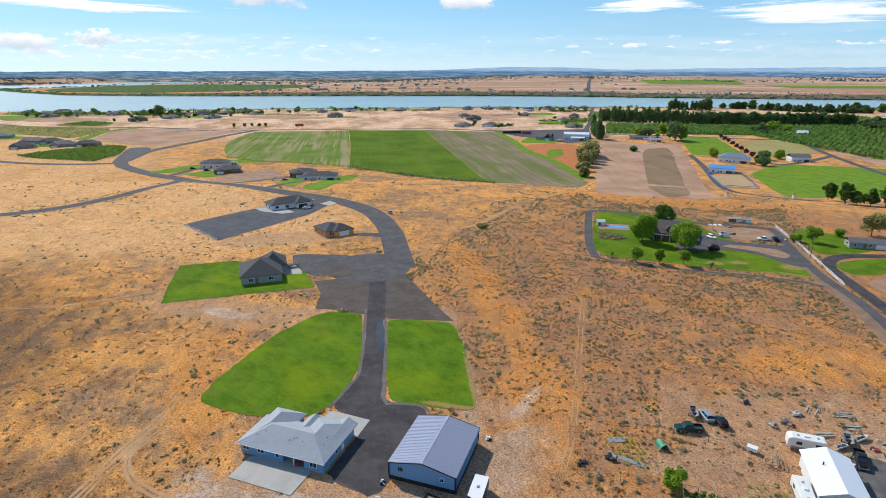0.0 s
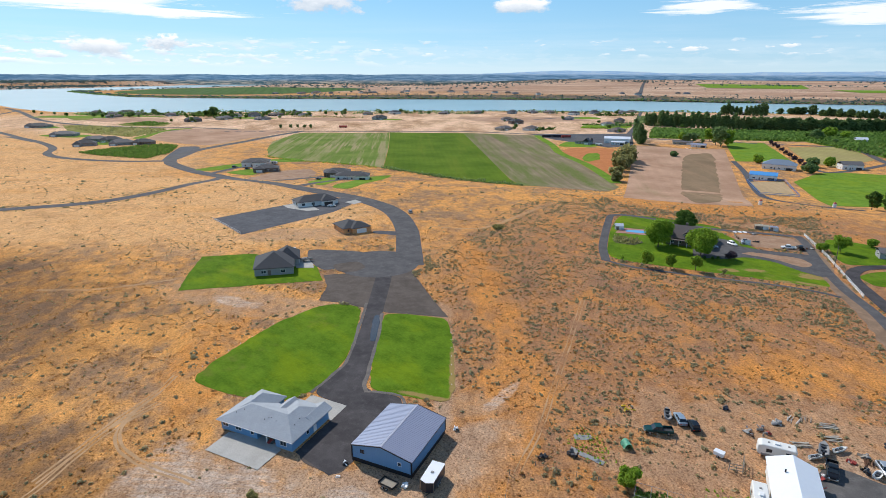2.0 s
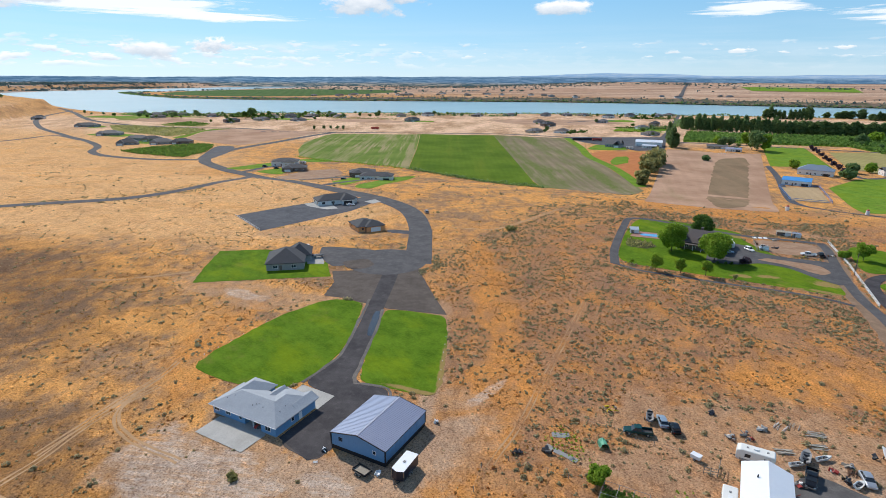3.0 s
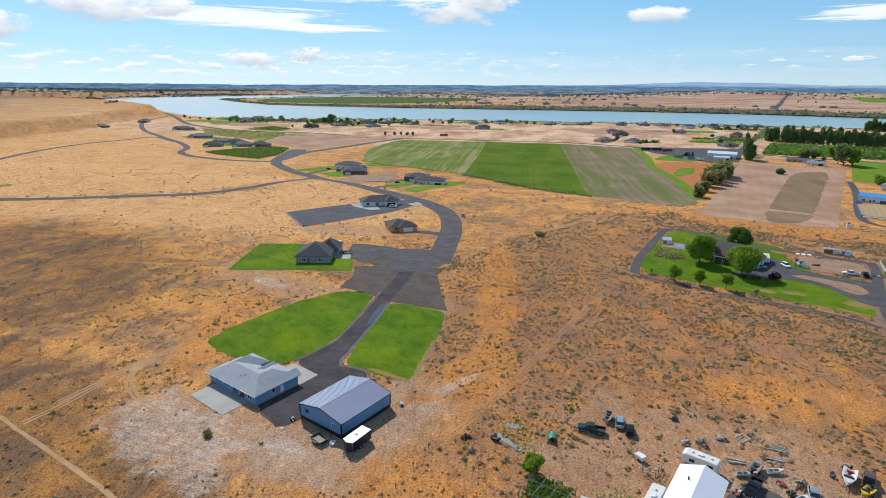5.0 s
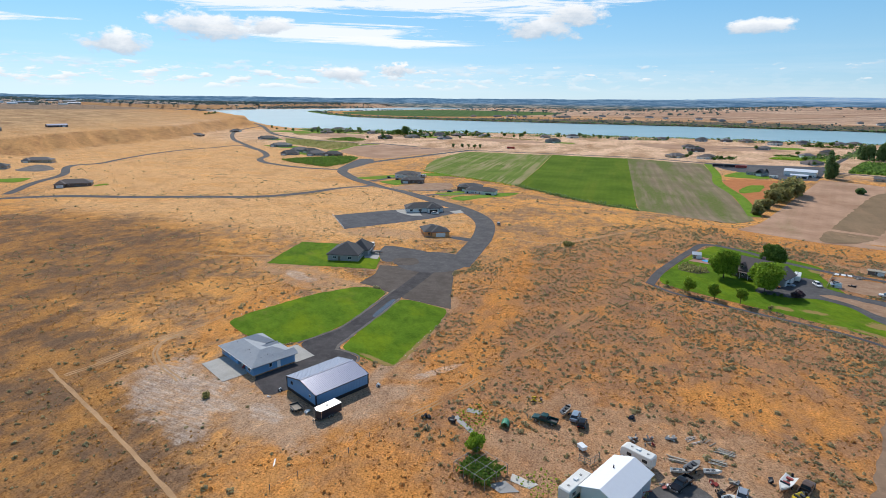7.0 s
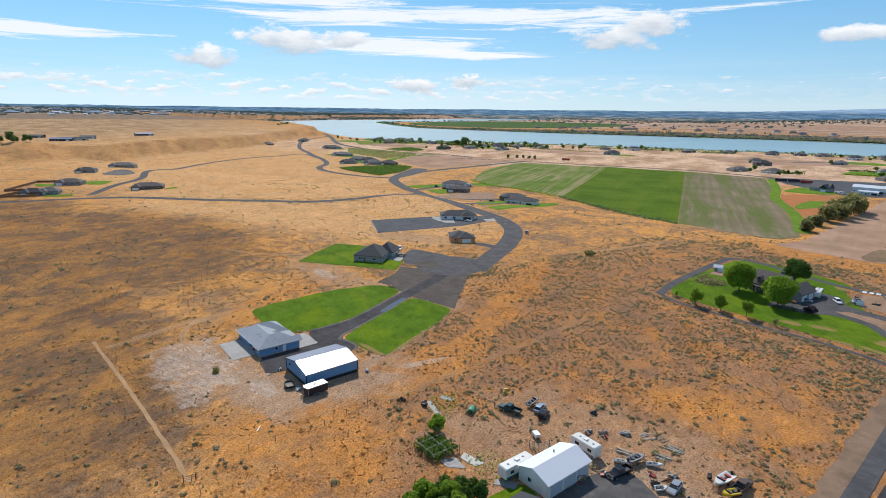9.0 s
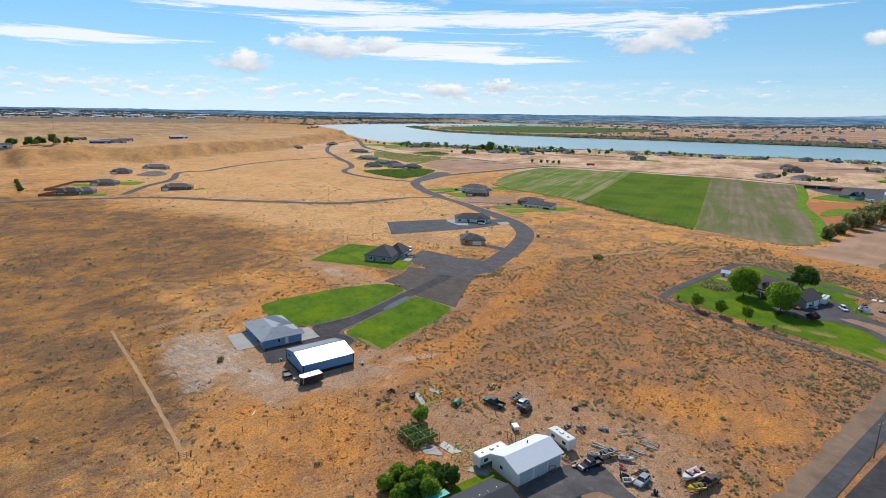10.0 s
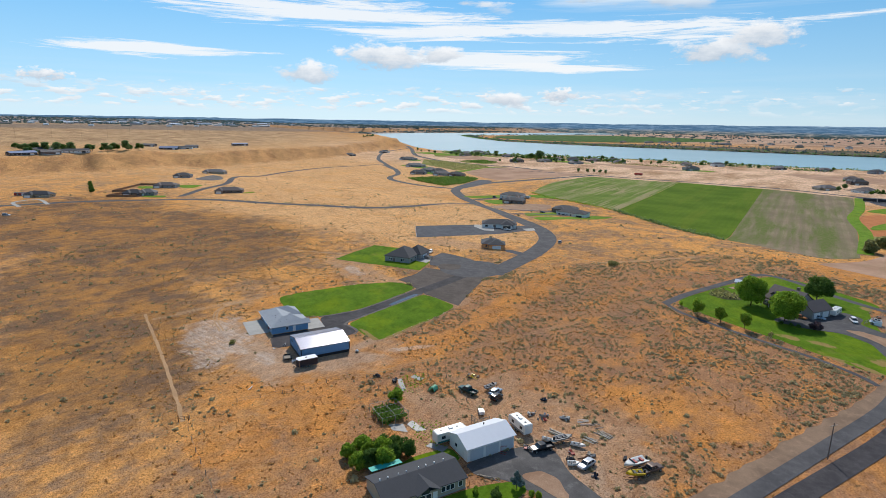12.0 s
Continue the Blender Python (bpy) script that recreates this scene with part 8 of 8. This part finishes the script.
for k in range(40):
    u = k / 39
    c = copy_thing(kinds[k % 2], on_ground(246 + 190 * u + pr.uniform(-3, 3), 1410 - 36 * math.sin(2.2 * u) + pr.uniform(-8, 8), pr.uniform(0, 360)))
    wide = 1.0 if k % 3 else 1.7
    c.scale = (wide, wide, pr.uniform(0.35, 0.72))
for k in range(14):
    c = copy_thing(kinds[k % 2], on_ground(300 + 34 * pr.random() + 10 * (k % 3), 905 + 110 * pr.random(), pr.uniform(0, 360)))
    c.scale = (1.9, 1.9, pr.uniform(0.45, 0.7))
for k in range(8):
    c = copy_thing(kinds[k % 2], on_ground(440 + 160 * pr.random(), 1420 + 260 * pr.random(), pr.uniform(0, 360)))
    c.scale = (2.2, 2.2, pr.uniform(0.45, 0.7))


def rows_of_leaves(name, outline, turn, gap, step, height, size, per, material, label, category):
    """A planted block: leafy rows inside an outline, as one mass."""
    pts = np.array(outline, float)
    a = radians(turn)
    u, v = np.array([math.cos(a), math.sin(a)]), np.array([-math.sin(a), math.cos(a)])
    pu, pv = pts @ u, pts @ v
    gu, gv = np.meshgrid(np.arange(pu.min(), pu.max(), step), np.arange(pv.min(), pv.max(), gap))
    p = gu.reshape(-1, 1) * u + gv.reshape(-1, 1) * v
    p = p[inside_outline(p[:, 0], p[:, 1], pts)]
    p = np.repeat(p, per, 0) + RNG.normal(size=(len(p) * per, 2)) * np.array([step, gap]) * 0.22
    z = ground_z(p[:, 0], p[:, 1]) + RNG.uniform(0.2, 1.0, len(p)) * height
    nrm = RNG.normal(size=(len(p), 3)) + np.array([0, 0, 0.8])
    nrm /= np.linalg.norm(nrm, axis=1, keepdims=True)
    ob = quads_object(name, leaf_quads(np.column_stack([p, z]), nrm, RNG.uniform(0.6, 1.3, len(p)) * size), material)
    return tagged(ob, label, category, kind="stuff")


def inside_outline(x, y, pts):
    ins = np.zeros(len(x), bool)
    for (ax, ay), (bx, by) in zip(pts, np.roll(pts, -1, 0)):
        cross = (ay > y) != (by > y)
        ins ^= cross & (x < (bx - ax) * (y - ay) / (by - ay + 1e-12) + ax)
    return ins


rows_of_leaves("orchard", [(80, 1030), (110, 1150), (250, 1240), (380, 1250), (400, 1080), (310, 1060), (200, 1015)], 70, 6, 3.2, 3.6, 1.35, 4, M_ORCHARD, "rows of low green orchard trees behind a windbreak", "orchard")
setting(sheet("orchard_floor_b", [(80, 1030), (110, 1150), (250, 1240), (380, 1250), (400, 1080), (310, 1060), (200, 1015)], M_LAWN_FAR, 0.12, 20, ease=False), "green orchard floor", "orchard floor")
setting(sheet("orchard_floor", [(-42, 790), (140, 835), (215, 640), (280, 620), (420, 900), (300, 1040), (150, 960), (-50, 925)], M_LAWN_FAR, 0.10, 20, ease=False), "green orchard floor", "orchard floor")
rows_of_leaves("orchard", [(-42, 790), (140, 835), (215, 640), (280, 620), (420, 900), (300, 1040), (150, 960), (-50, 925)], 70, 6, 3.2, 3.6, 1.35, 5, M_ORCHARD, "rows of low green orchard trees", "orchard")
rows_of_leaves("vineyard", [(-559, 372), (-560, 412), (-542, 464), (-517, 460), (-474, 410), (-464, 374), (-528, 368)], 30, 2.6, 1.6, 1.5, 0.75, 3, M_VINE, "rows of green vines", "vineyard")
rows_of_leaves("vineyard", [(-862, 559), (-739, 600), (-693, 592), (-640, 523), (-636, 496), (-724, 503)], 30, 5, 4, 1.2, 1.0, 1, M_LEAF_OLIVE, "thin rows of yellow-green vines", "vineyard")
rows_of_leaves("vineyard", [(-827, 626), (-829, 674), (-770, 670), (-756, 620)], 30, 4, 3, 1.4, 1.1, 2, M_VINE, "rows of green vines", "vineyard")


def blocked(x, y, margin=0.6):
    bad = np.zeros(len(x), bool)
    for pts in PATCHES:
        lo, hi = pts.min(0), pts.max(0)
        near = (x > lo[0]) & (x < hi[0]) & (y > lo[1]) & (y < hi[1]) & ~bad
        if near.any():
            idx = np.where(near)[0]
            bad[idx[inside_outline(x[idx], y[idx], pts)]] = True
    for line, half in LINES:
        for a, b in zip(line, line[1:]):
            d = b - a
            k = np.clip(((x - a[0]) * d[0] + (y - a[1]) * d[1]) / (d @ d), 0, 1)
            bad |= np.hypot(x - a[0] - k * d[0], y - a[1] - k * d[1]) < half + margin
    return bad


def on_bare(x, y, grow=0.95, ovals=BARE):
    bad = np.zeros(len(x), bool)
    for cx, cy, rx, ry, turn, rough in ovals:
        a = radians(turn)
        u, v = (x - cx) * math.cos(a) + (y - cy) * math.sin(a), -(x - cx) * math.sin(a) + (y - cy) * math.cos(a)
        bad |= (u / rx) ** 2 + (v / ry) ** 2 < grow
    return bad


def patchy(x, y, scale, seed):
    return np.array([noise.fractal(Vector((a / scale, b / scale, seed)), 0.7, 2.0, 3) for a, b in zip(x, y)])


def scatter(n, x0, x1, y0, y1):
    return RNG.uniform(x0, x1, n), RNG.uniform(y0, y1, n)


def bushes(name, x, y, radius, per, material, label, flat=0.75, category="shrub"):
    n = len(x)
    r = radius * np.exp(RNG.normal(size=n) * 0.35)
    z = ground_z(x, y)
    base = np.column_stack([x, y, z])
    c = np.repeat(base, per, 0)
    rr = np.repeat(r, per)
    d = RNG.normal(size=(n * per, 3))
    d[:, 2] = np.abs(d[:, 2])
    d /= np.linalg.norm(d, axis=1, keepdims=True)
    off = d * (rr * RNG.uniform(0.35, 1.0, n * per))[:, None] * np.array([1, 1, flat])
    nrm = d + RNG.normal(size=d.shape) * 0.4
    nrm /= np.linalg.norm(nrm, axis=1, keepdims=True)
    ob = quads_object(name, leaf_quads(c + off, nrm, rr * RNG.uniform(0.75, 1.3, n * per) * 1.35 / math.sqrt(per)), material)
    return tagged(ob, label, category, kind="stuff")


def wild():
    """Sagebrush: thick over the eastern slope, thin over the western grass, a belt along the roads."""
    def grow(n, area, lean, clump=11):
        x, y = scatter(n, *area)
        ok = patchy(x, y, clump, 3.0) + 0.7 * patchy(x, y, 46, 7.0) > RNG.normal(size=n) * 0.3 + lean
        x, y = x[ok], y[ok]
        ok = ~blocked(x, y) & (~on_bare(x, y, 0.8) | (RNG.random(len(x)) < 0.2)) & (~on_bare(x, y, 1.0, ORANGE) | (RNG.random(len(x)) < 0.22))
        return x[ok], y[ok]

    def many(name, rows, radius, per, material, label, flat=0.8, category="shrub"):
        p = [grow(*r) for r in rows]
        bushes(name, np.concatenate([v[0] for v in p]), np.concatenate([v[1] for v in p]), radius, per, material, label, flat, category)
    many("sagebrush", ((15500, (-75, 78, 100, 345), -0.12), (5600, (-20, 76, 200, 345), -0.15), (1500, (-20, 92, 36, 112), 0.0), (500, (30, 72, 120, 225), 0.0), (4800, (-230, -20, -10, 210), 0.14, 8)), 0.40, 22, M_SAGE, "scattered grey-green sagebrush clumps")
    many("distant_sagebrush", ((1900, (-300, -60, 190, 420), 0.12), (2600, (-520, -230, -60, 330), 0.15), (1500, (-60, 90, 300, 420), 0.0), (1500, (-800, -500, -60, 420), 0.2), (2600, (-1050, -560, -100, 520), 0.2)), 0.45, 9, M_SAGE, "scattered grey-green sagebrush on the far grass")
    many("small_sagebrush", ((15000, (-75, 78, 98, 345), 0.0, 6), (3000, (-20, 92, 36, 112), 0.0, 6), (5200, (-230, -40, -10, 210), 0.1, 6)), 0.2, 7, M_SAGE, "small grey-green sagebrush seedlings")
    # the belt along the road's bend and the turning place
    line = LINES[0][0]
    line = line[line[:, 1] < 345]
    n = 5200
    j = RNG.integers(0, len(line), n)
    a, d = RNG.uniform(0, 6.28, n), 6.2 + np.abs(RNG.normal(size=n)) * 3.2
    bx, by = line[j, 0] + np.cos(a) * d, line[j, 1] + np.sin(a) * d
    a, d = RNG.uniform(-1.2, 1.9, 500), 17 + np.abs(RNG.normal(size=500)) * 3.0
    bx, by = np.append(bx, -92.5 + np.cos(a) * d), np.append(by, 181 + np.sin(a) * d)
    # the belts along the yard's paths and the narrow roads
    for pts, count, wide in (([(-14, 221), (-1.4, 216.6), (15.2, 216.4), (29, 216.6), (48, 217.8), (60.5, 216.4)], 260, 1.4), ([(-14, 224), (-18, 240), (-21, 262), (-23, 285), (-23, 303)], 300, 2.2), ([(74, 150), (70, 190), (66, 212)], 120, 2.0), ([(-93, 84), (-96, 100), (-96, 122), (-91, 140)], 60, 1.4), ([(-30, 345), (-28, 318), (-27, 300)], 260, 3.0), ([(-291, 255), (-305, 203), (-340, 160), (-395, 92)], 420, 4.5), ([(-283, 250), (-292, 200), (-327, 160)], 200, 3.0)):
        q = np.array(pts, float)
        u = RNG.uniform(0, len(q) - 1.001, count)
        i = u.astype(int)
        c = q[i] + (q[i + 1] - q[i]) * (u - i)[:, None] + RNG.normal(size=(count, 2)) * wide
        bx, by = np.append(bx, c[:, 0]), np.append(by, c[:, 1])
    ok = ~blocked(bx, by) & (patchy(bx, by, 15, 5.0) > -0.2)
    bushes("roadside_sagebrush", bx[ok], by[ok], 0.45, 18, M_SAGE, "thick grey-green sagebrush along the road")
    # dry tufts
    x, y = scatter(46000, -230, 85, 25, 270)
    ok = (patchy(x, y, 17, 9.0) > -0.1) & (RNG.random(len(x)) < np.clip(1.5 - np.hypot(x + 40, y - 140) / 110, 0.0, 1)) & ~blocked(x, y, 0.2) & ~on_bare(x, y, 1.1)
    x, y = x[ok], y[ok]
    bushes("dry_tufts", x, y, 0.2, 5, M_STRAW, "tufts of dry orange grass", 0.6, "grass")


wild()

# ---- trees by the river, on the bluff and far off ----
proto = [broad_tree(-839, 832, 17, 8, M_LEAF_FAR, "dense dark green tree near the river houses", 420, 1.1, 201, group="river trees"),
         broad_tree(-808, 781, 14, 7, M_LEAF_DARK, "dense dark green tree near the river houses", 380, 1.0, 202, group="river trees"),
         broad_tree(-965, 799, 11, 6, M_LEAF_FAR, "dense dark green tree near the river houses", 320, 0.9, 203, group="river trees")]
tr = random.Random(21)
spots = [(-867, 816), (-1185, 704), (-1143, 693), (-1121, 704), (-1058, 686), (-952, 732), (-839, 763), (-793, 822), (-789, 921), (-728, 932), (-860, 845), (-850, 838), (-826, 842), (-815, 850), (-845, 822), (-832, 818)]
spots += [(x + tr.uniform(-30, 30), y + tr.uniform(-30, 30)) for j, (x, y) in enumerate(RIVER_HOMES) for k in range(3 if j < 14 else 1)]
spots += [(x + tr.uniform(-26, 26), y + tr.uniform(-22, 22)) for x, y in ((-838, 822), (-805, 838), (-850, 800), (-905, 775), (-960, 740), (-700, 905), (-640, 960)) for k in range(6)]
spots += [(-953, 790), (-914, 798), (-893, 821), (-884, 837), (-860, 833), (-777, 769), (-917, 726), (-825, 753), (-942, 845), (-803, 904), (-776, 912), (-171, 1197), (-156, 1203), (-144, 1233), (-129, 1239), (-110, 1204), (-140, 991), (-89, 989), (-87, 844), (-196, 838), (-188, 844), (-239, 839), (-8, 957), (-45, 968), (3, 768), (12, 768), (22, 764), (30, 800), (20, 719), (-3, 788), (152, 875), (157, 838), (169, 823), (154, 850), (146, 880)]
spots += [(-624, 1036), (-596, 1043), (-586, 1049), (-572, 1065), (-562, 1071), (-537, 1084), (-519, 1079), (-494, 1068), (-475, 1108), (-403, 1136), (-704, 909), (-763, 938), (-720, 1006), (-672, 1025)]
bluff_first = len(spots)
spots += [(x - 26 + tr.uniform(-7, 7), y + tr.uniform(-6, 6)) for x, y in ((-834, -95), (-792, -77), (-769, -65), (-770, -57), (-760, -45), (-758, -35), (-760, -20), (-762, -8), (-760, -2), (-762, 13), (-766, 22), (-772, 28), (-776, 38), (-778, 46), (-784, 56), (-716, -63), (-795, -82), (-784, -32)) for k in range(3)]
bluff_last = len(spots)
spots += [(-1530 - 14 * k, 690 + 12 * k) for k in range(6)]
for i, (x, y) in enumerate(spots):
    c = copy_thing(proto[i % 3], on_ground(x, y, tr.uniform(0, 360), 0.2))
    k = tr.uniform(0.30, 0.62) * (1.7 if 10 <= i < 16 else 1.25 if bluff_first <= i < bluff_last else 1.0)
    c.scale = (k, k, k * tr.uniform(0.85, 1.15))
for i in range(7):
    broad_tree(-479 - 10 * i, 8 - 0.7 * i, 4.5, 2.2, M_LEAF_DARK, "clipped dark green conifer in a hedge", 220, 0.5, 204 + i, trunk=0.02, lumps=6, group="hedge conifers")


def far_woods():
    """Woods past the river: thick along its bank and towards the horizon."""
    pts = []
    far = RIVER[22:33]
    for (ax, ay), (bx, by) in zip(far, far[1:]):
        n = int(math.hypot(bx - ax, by - ay) / 16)
        for i in range(n):
            u = RNG.random()
            for k in range(3):
                u = RNG.random()
                pts.append((ax + (bx - ax) * u, ay + (by - ay) * u + abs(RNG.normal()) * 34 + 6, RNG.uniform(1.2, 4.2)))
    for i in range(7000):
        x = RNG.uniform(-3000, 2600)
        y = 1900 + 2900 * RNG.random() ** 0.7 + max(0, x) * 0.25
        if noise.noise(Vector((x / 900, y / 75, 4))) > 0.60 - 0.46 * (y > 3600) - 0.5 * (x < -900 and y > 2500):
            pts.append((x, y, RNG.uniform(1.8, 5)))
    for i in range(7000):
        x, y = RNG.uniform(-4700, -2600), RNG.uniform(-1100, 2600)
        if x < -2700 + 0.1 * y and noise.noise(Vector((x / 130, y / 500, 9))) > -0.02:
            pts.append((x, y, RNG.uniform(1.8, 5)))
    for i in range(5000):
        x, y = RNG.uniform(-4700, -3150), RNG.uniform(1500, 4500)
        if noise.noise(Vector((x / 300, y / 700, 2))) > -0.15:
            pts.append((x, y, RNG.uniform(2.5, 5.5)))
    p = np.array(pts)
    p = p[river_distance(p[:, 0], p[:, 1]) > 4]
    p = p[np.hypot(p[:, 0] - 60, p[:, 1] - 80) < 4700]
    per = 12
    c = np.repeat(p, per, 0)
    d = RNG.normal(size=(len(c), 3))
    d /= np.linalg.norm(d, axis=1, keepdims=True)
    z = ground_z(c[:, 0], c[:, 1]) + c[:, 2] * 0.8
    cen = np.column_stack([c[:, 0], c[:, 1], z]) + d * c[:, 2:3] * np.array([1.4, 1.4, 0.7])
    # leaf colour carries the blue of distance haze
    ob = quads_object("far_woods", leaf_quads(cen, d, c[:, 2] * 0.6), M_HAZED_WOODS)
    tagged(ob, "woods scattered beyond the river, leaves tinted blue for haze", "woods", kind="stuff")


far_woods()


def hedge(name, points, gap, height, size, per, wide, material, label):
    """Brush along a line, as one mass."""
    q = np.array(points, float)
    c = []
    for a, b in zip(q, q[1:]):
        n = max(2, int(np.hypot(*(b - a)) / gap))
        c.append(a + (b - a) * RNG.random((n * per, 1)) + RNG.normal(size=(n * per, 2)) * wide)
    c = np.concatenate(c)
    tall = np.array([0.35 + 0.65 * abs(noise.noise(Vector((x / (9 * gap), y / (9 * gap), 1.0)))) * 2 for x, y in c])
    z = ground_z(c[:, 0], c[:, 1]) + RNG.uniform(0.1, 1.0, len(c)) * height * tall
    nrm = RNG.normal(size=(len(c), 3)) + np.array([0, 0, 0.6])
    nrm /= np.linalg.norm(nrm, axis=1, keepdims=True)
    ob = quads_object(name, leaf_quads(np.column_stack([c, z]), nrm, RNG.uniform(0.6, 1.3, len(c)) * size), material)
    return tagged(ob, label, "hedge", kind="stuff")


hedge("field_hedge", [(-232, 423), (-207, 417), (-167, 406), (-132, 396), (-92, 377)], 1.2, 3.2, 0.55, 7, 1.3, M_LEAF_FAR, "dark green brush along the crop field's foot")
hedge("field_hedge", [(-373, 438), (-333, 425), (-291, 429), (-236, 424)], 1.5, 1.5, 0.5, 4, 1.2, M_LEAF, "green weeds along the striped field's foot")
hedge("shore_brush", [(-1000, 880), (-800, 1035), (-620, 1140), (-390, 1265), (-48, 1420), (210, 1490), (700, 1590)], 5, 5.5, 1.6, 8, 5, M_LEAF_FAR, "green brush along the near shore")
hedge("shore_brush", [(-2640, 1900), (-2585, 1690), (-2200, 1540), (-1850, 1442), (-1600, 1492), (-1300, 1602), (-980, 1762), (-620, 1932), (-250, 2042), (109, 2072), (615, 2162), (2400, 2612)], 9, 8, 2.6, 7, 7, M_LEAF_FAR, "green brush along the far shore")
hedge("bank_brush_clumps", [(-1300, 1660), (-980, 1820), (-620, 1992), (-250, 2104), (109, 2134), (615, 2224)], 16, 9, 2.6, 7, 26, M_HAZED_WOODS, "clumps of brush on the far bank")
hedge("garden_hedge", [(-150, 892), (-121, 900), (-81, 901)], 1.5, 3, 0.9, 6, 1.5, M_LEAF, "clipped light green hedge by a riverside garden")
hedge("garden_hedge", [(-160, 951), (-127, 964), (-85, 972)], 1.5, 4, 0.9, 8, 1.8, M_LEAF_DARK, "dark green hedge by a riverside garden")
hedge("garden_hedge", [(-178, 1192), (-104, 1221)], 2, 6, 1.2, 8, 3, M_LEAF_DARK, "dark green hedge by a riverside garden")
hedge("garden_hedge", [(-204, 826), (-182, 850)], 1.2, 5, 0.9, 8, 1.6, M_LEAF_DARK, "dark green hedge by a riverside garden")
hedge("garden_hedge", [(-690, 880), (-640, 900), (-560, 925)], 2, 3, 0.9, 4, 3, M_LEAF_OLIVE, "olive hedge behind riverside gardens")
hedge("garden_hedge", [(-1090, 735), (-1010, 770), (-930, 800), (-860, 822)], 2, 7, 1.3, 9, 9, M_LEAF_FAR, "green garden bushes among river houses")
hedge("garden_hedge", [(-860, 800), (-810, 850), (-760, 895), (-700, 925)], 2, 8, 1.3, 9, 9, M_LEAF_DARK, "dark green garden trees among river houses")
hedge("garden_hedge", [(-640, 1005), (-560, 1060), (-470, 1095), (-410, 1130)], 2.5, 6, 1.1, 7, 5, M_LEAF_FAR, "green garden bushes along the shore")
hedge("garden_hedge", [(-300, 1215), (-230, 1235), (-150, 1300), (-110, 1310)], 3, 5, 1.1, 5, 7, M_LEAF_FAR, "green garden bushes along the shore")
hedge("garden_hedge", [(-120, 930), (-80, 1000), (-75, 1080), (-85, 1180)], 2.5, 6, 1.1, 7, 6, M_LEAF_FAR, "green trees along the orchard road")
hedge("garden_hedge", [(-620, 430), (-590, 450), (-566, 464)], 2, 3, 0.7, 4, 4, M_LEAF_FAR, "garden bushes among valley houses")
rows_of_leaves("garden_plants", [(13.8, 84.2), (21.2, 84.2), (21.2, 90.6), (13.8, 90.6)], 45, 0.9, 0.6, 1.7, 0.26, 10, M_VINE, "tall green garden plants", "plants")
rows_of_leaves("garden_weeds", [(-1, 99.5), (1, 106), (7, 103.5), (9.5, 97), (7.5, 95)], 20, 1.4, 1.0, 0.7, 0.24, 2, M_LEAF, "low green garden weeds", "plants")
rows_of_leaves("yard_weeds", [(22, 92), (27, 89), (33, 88), (36, 93), (32, 98), (26, 97)], 20, 1.3, 1.2, 0.6, 0.22, 2, M_LEAF, "low green weeds on dirt", "plants")
rows_of_leaves("bed_shrubs", [(-13, 251), (-14, 261), (-3, 259.5), (-1, 255), (-4, 250)], 20, 1.6, 1.3, 1.2, 0.4, 4, M_LEAF_OLIVE, "low shrubs in a garden bed", "plants")
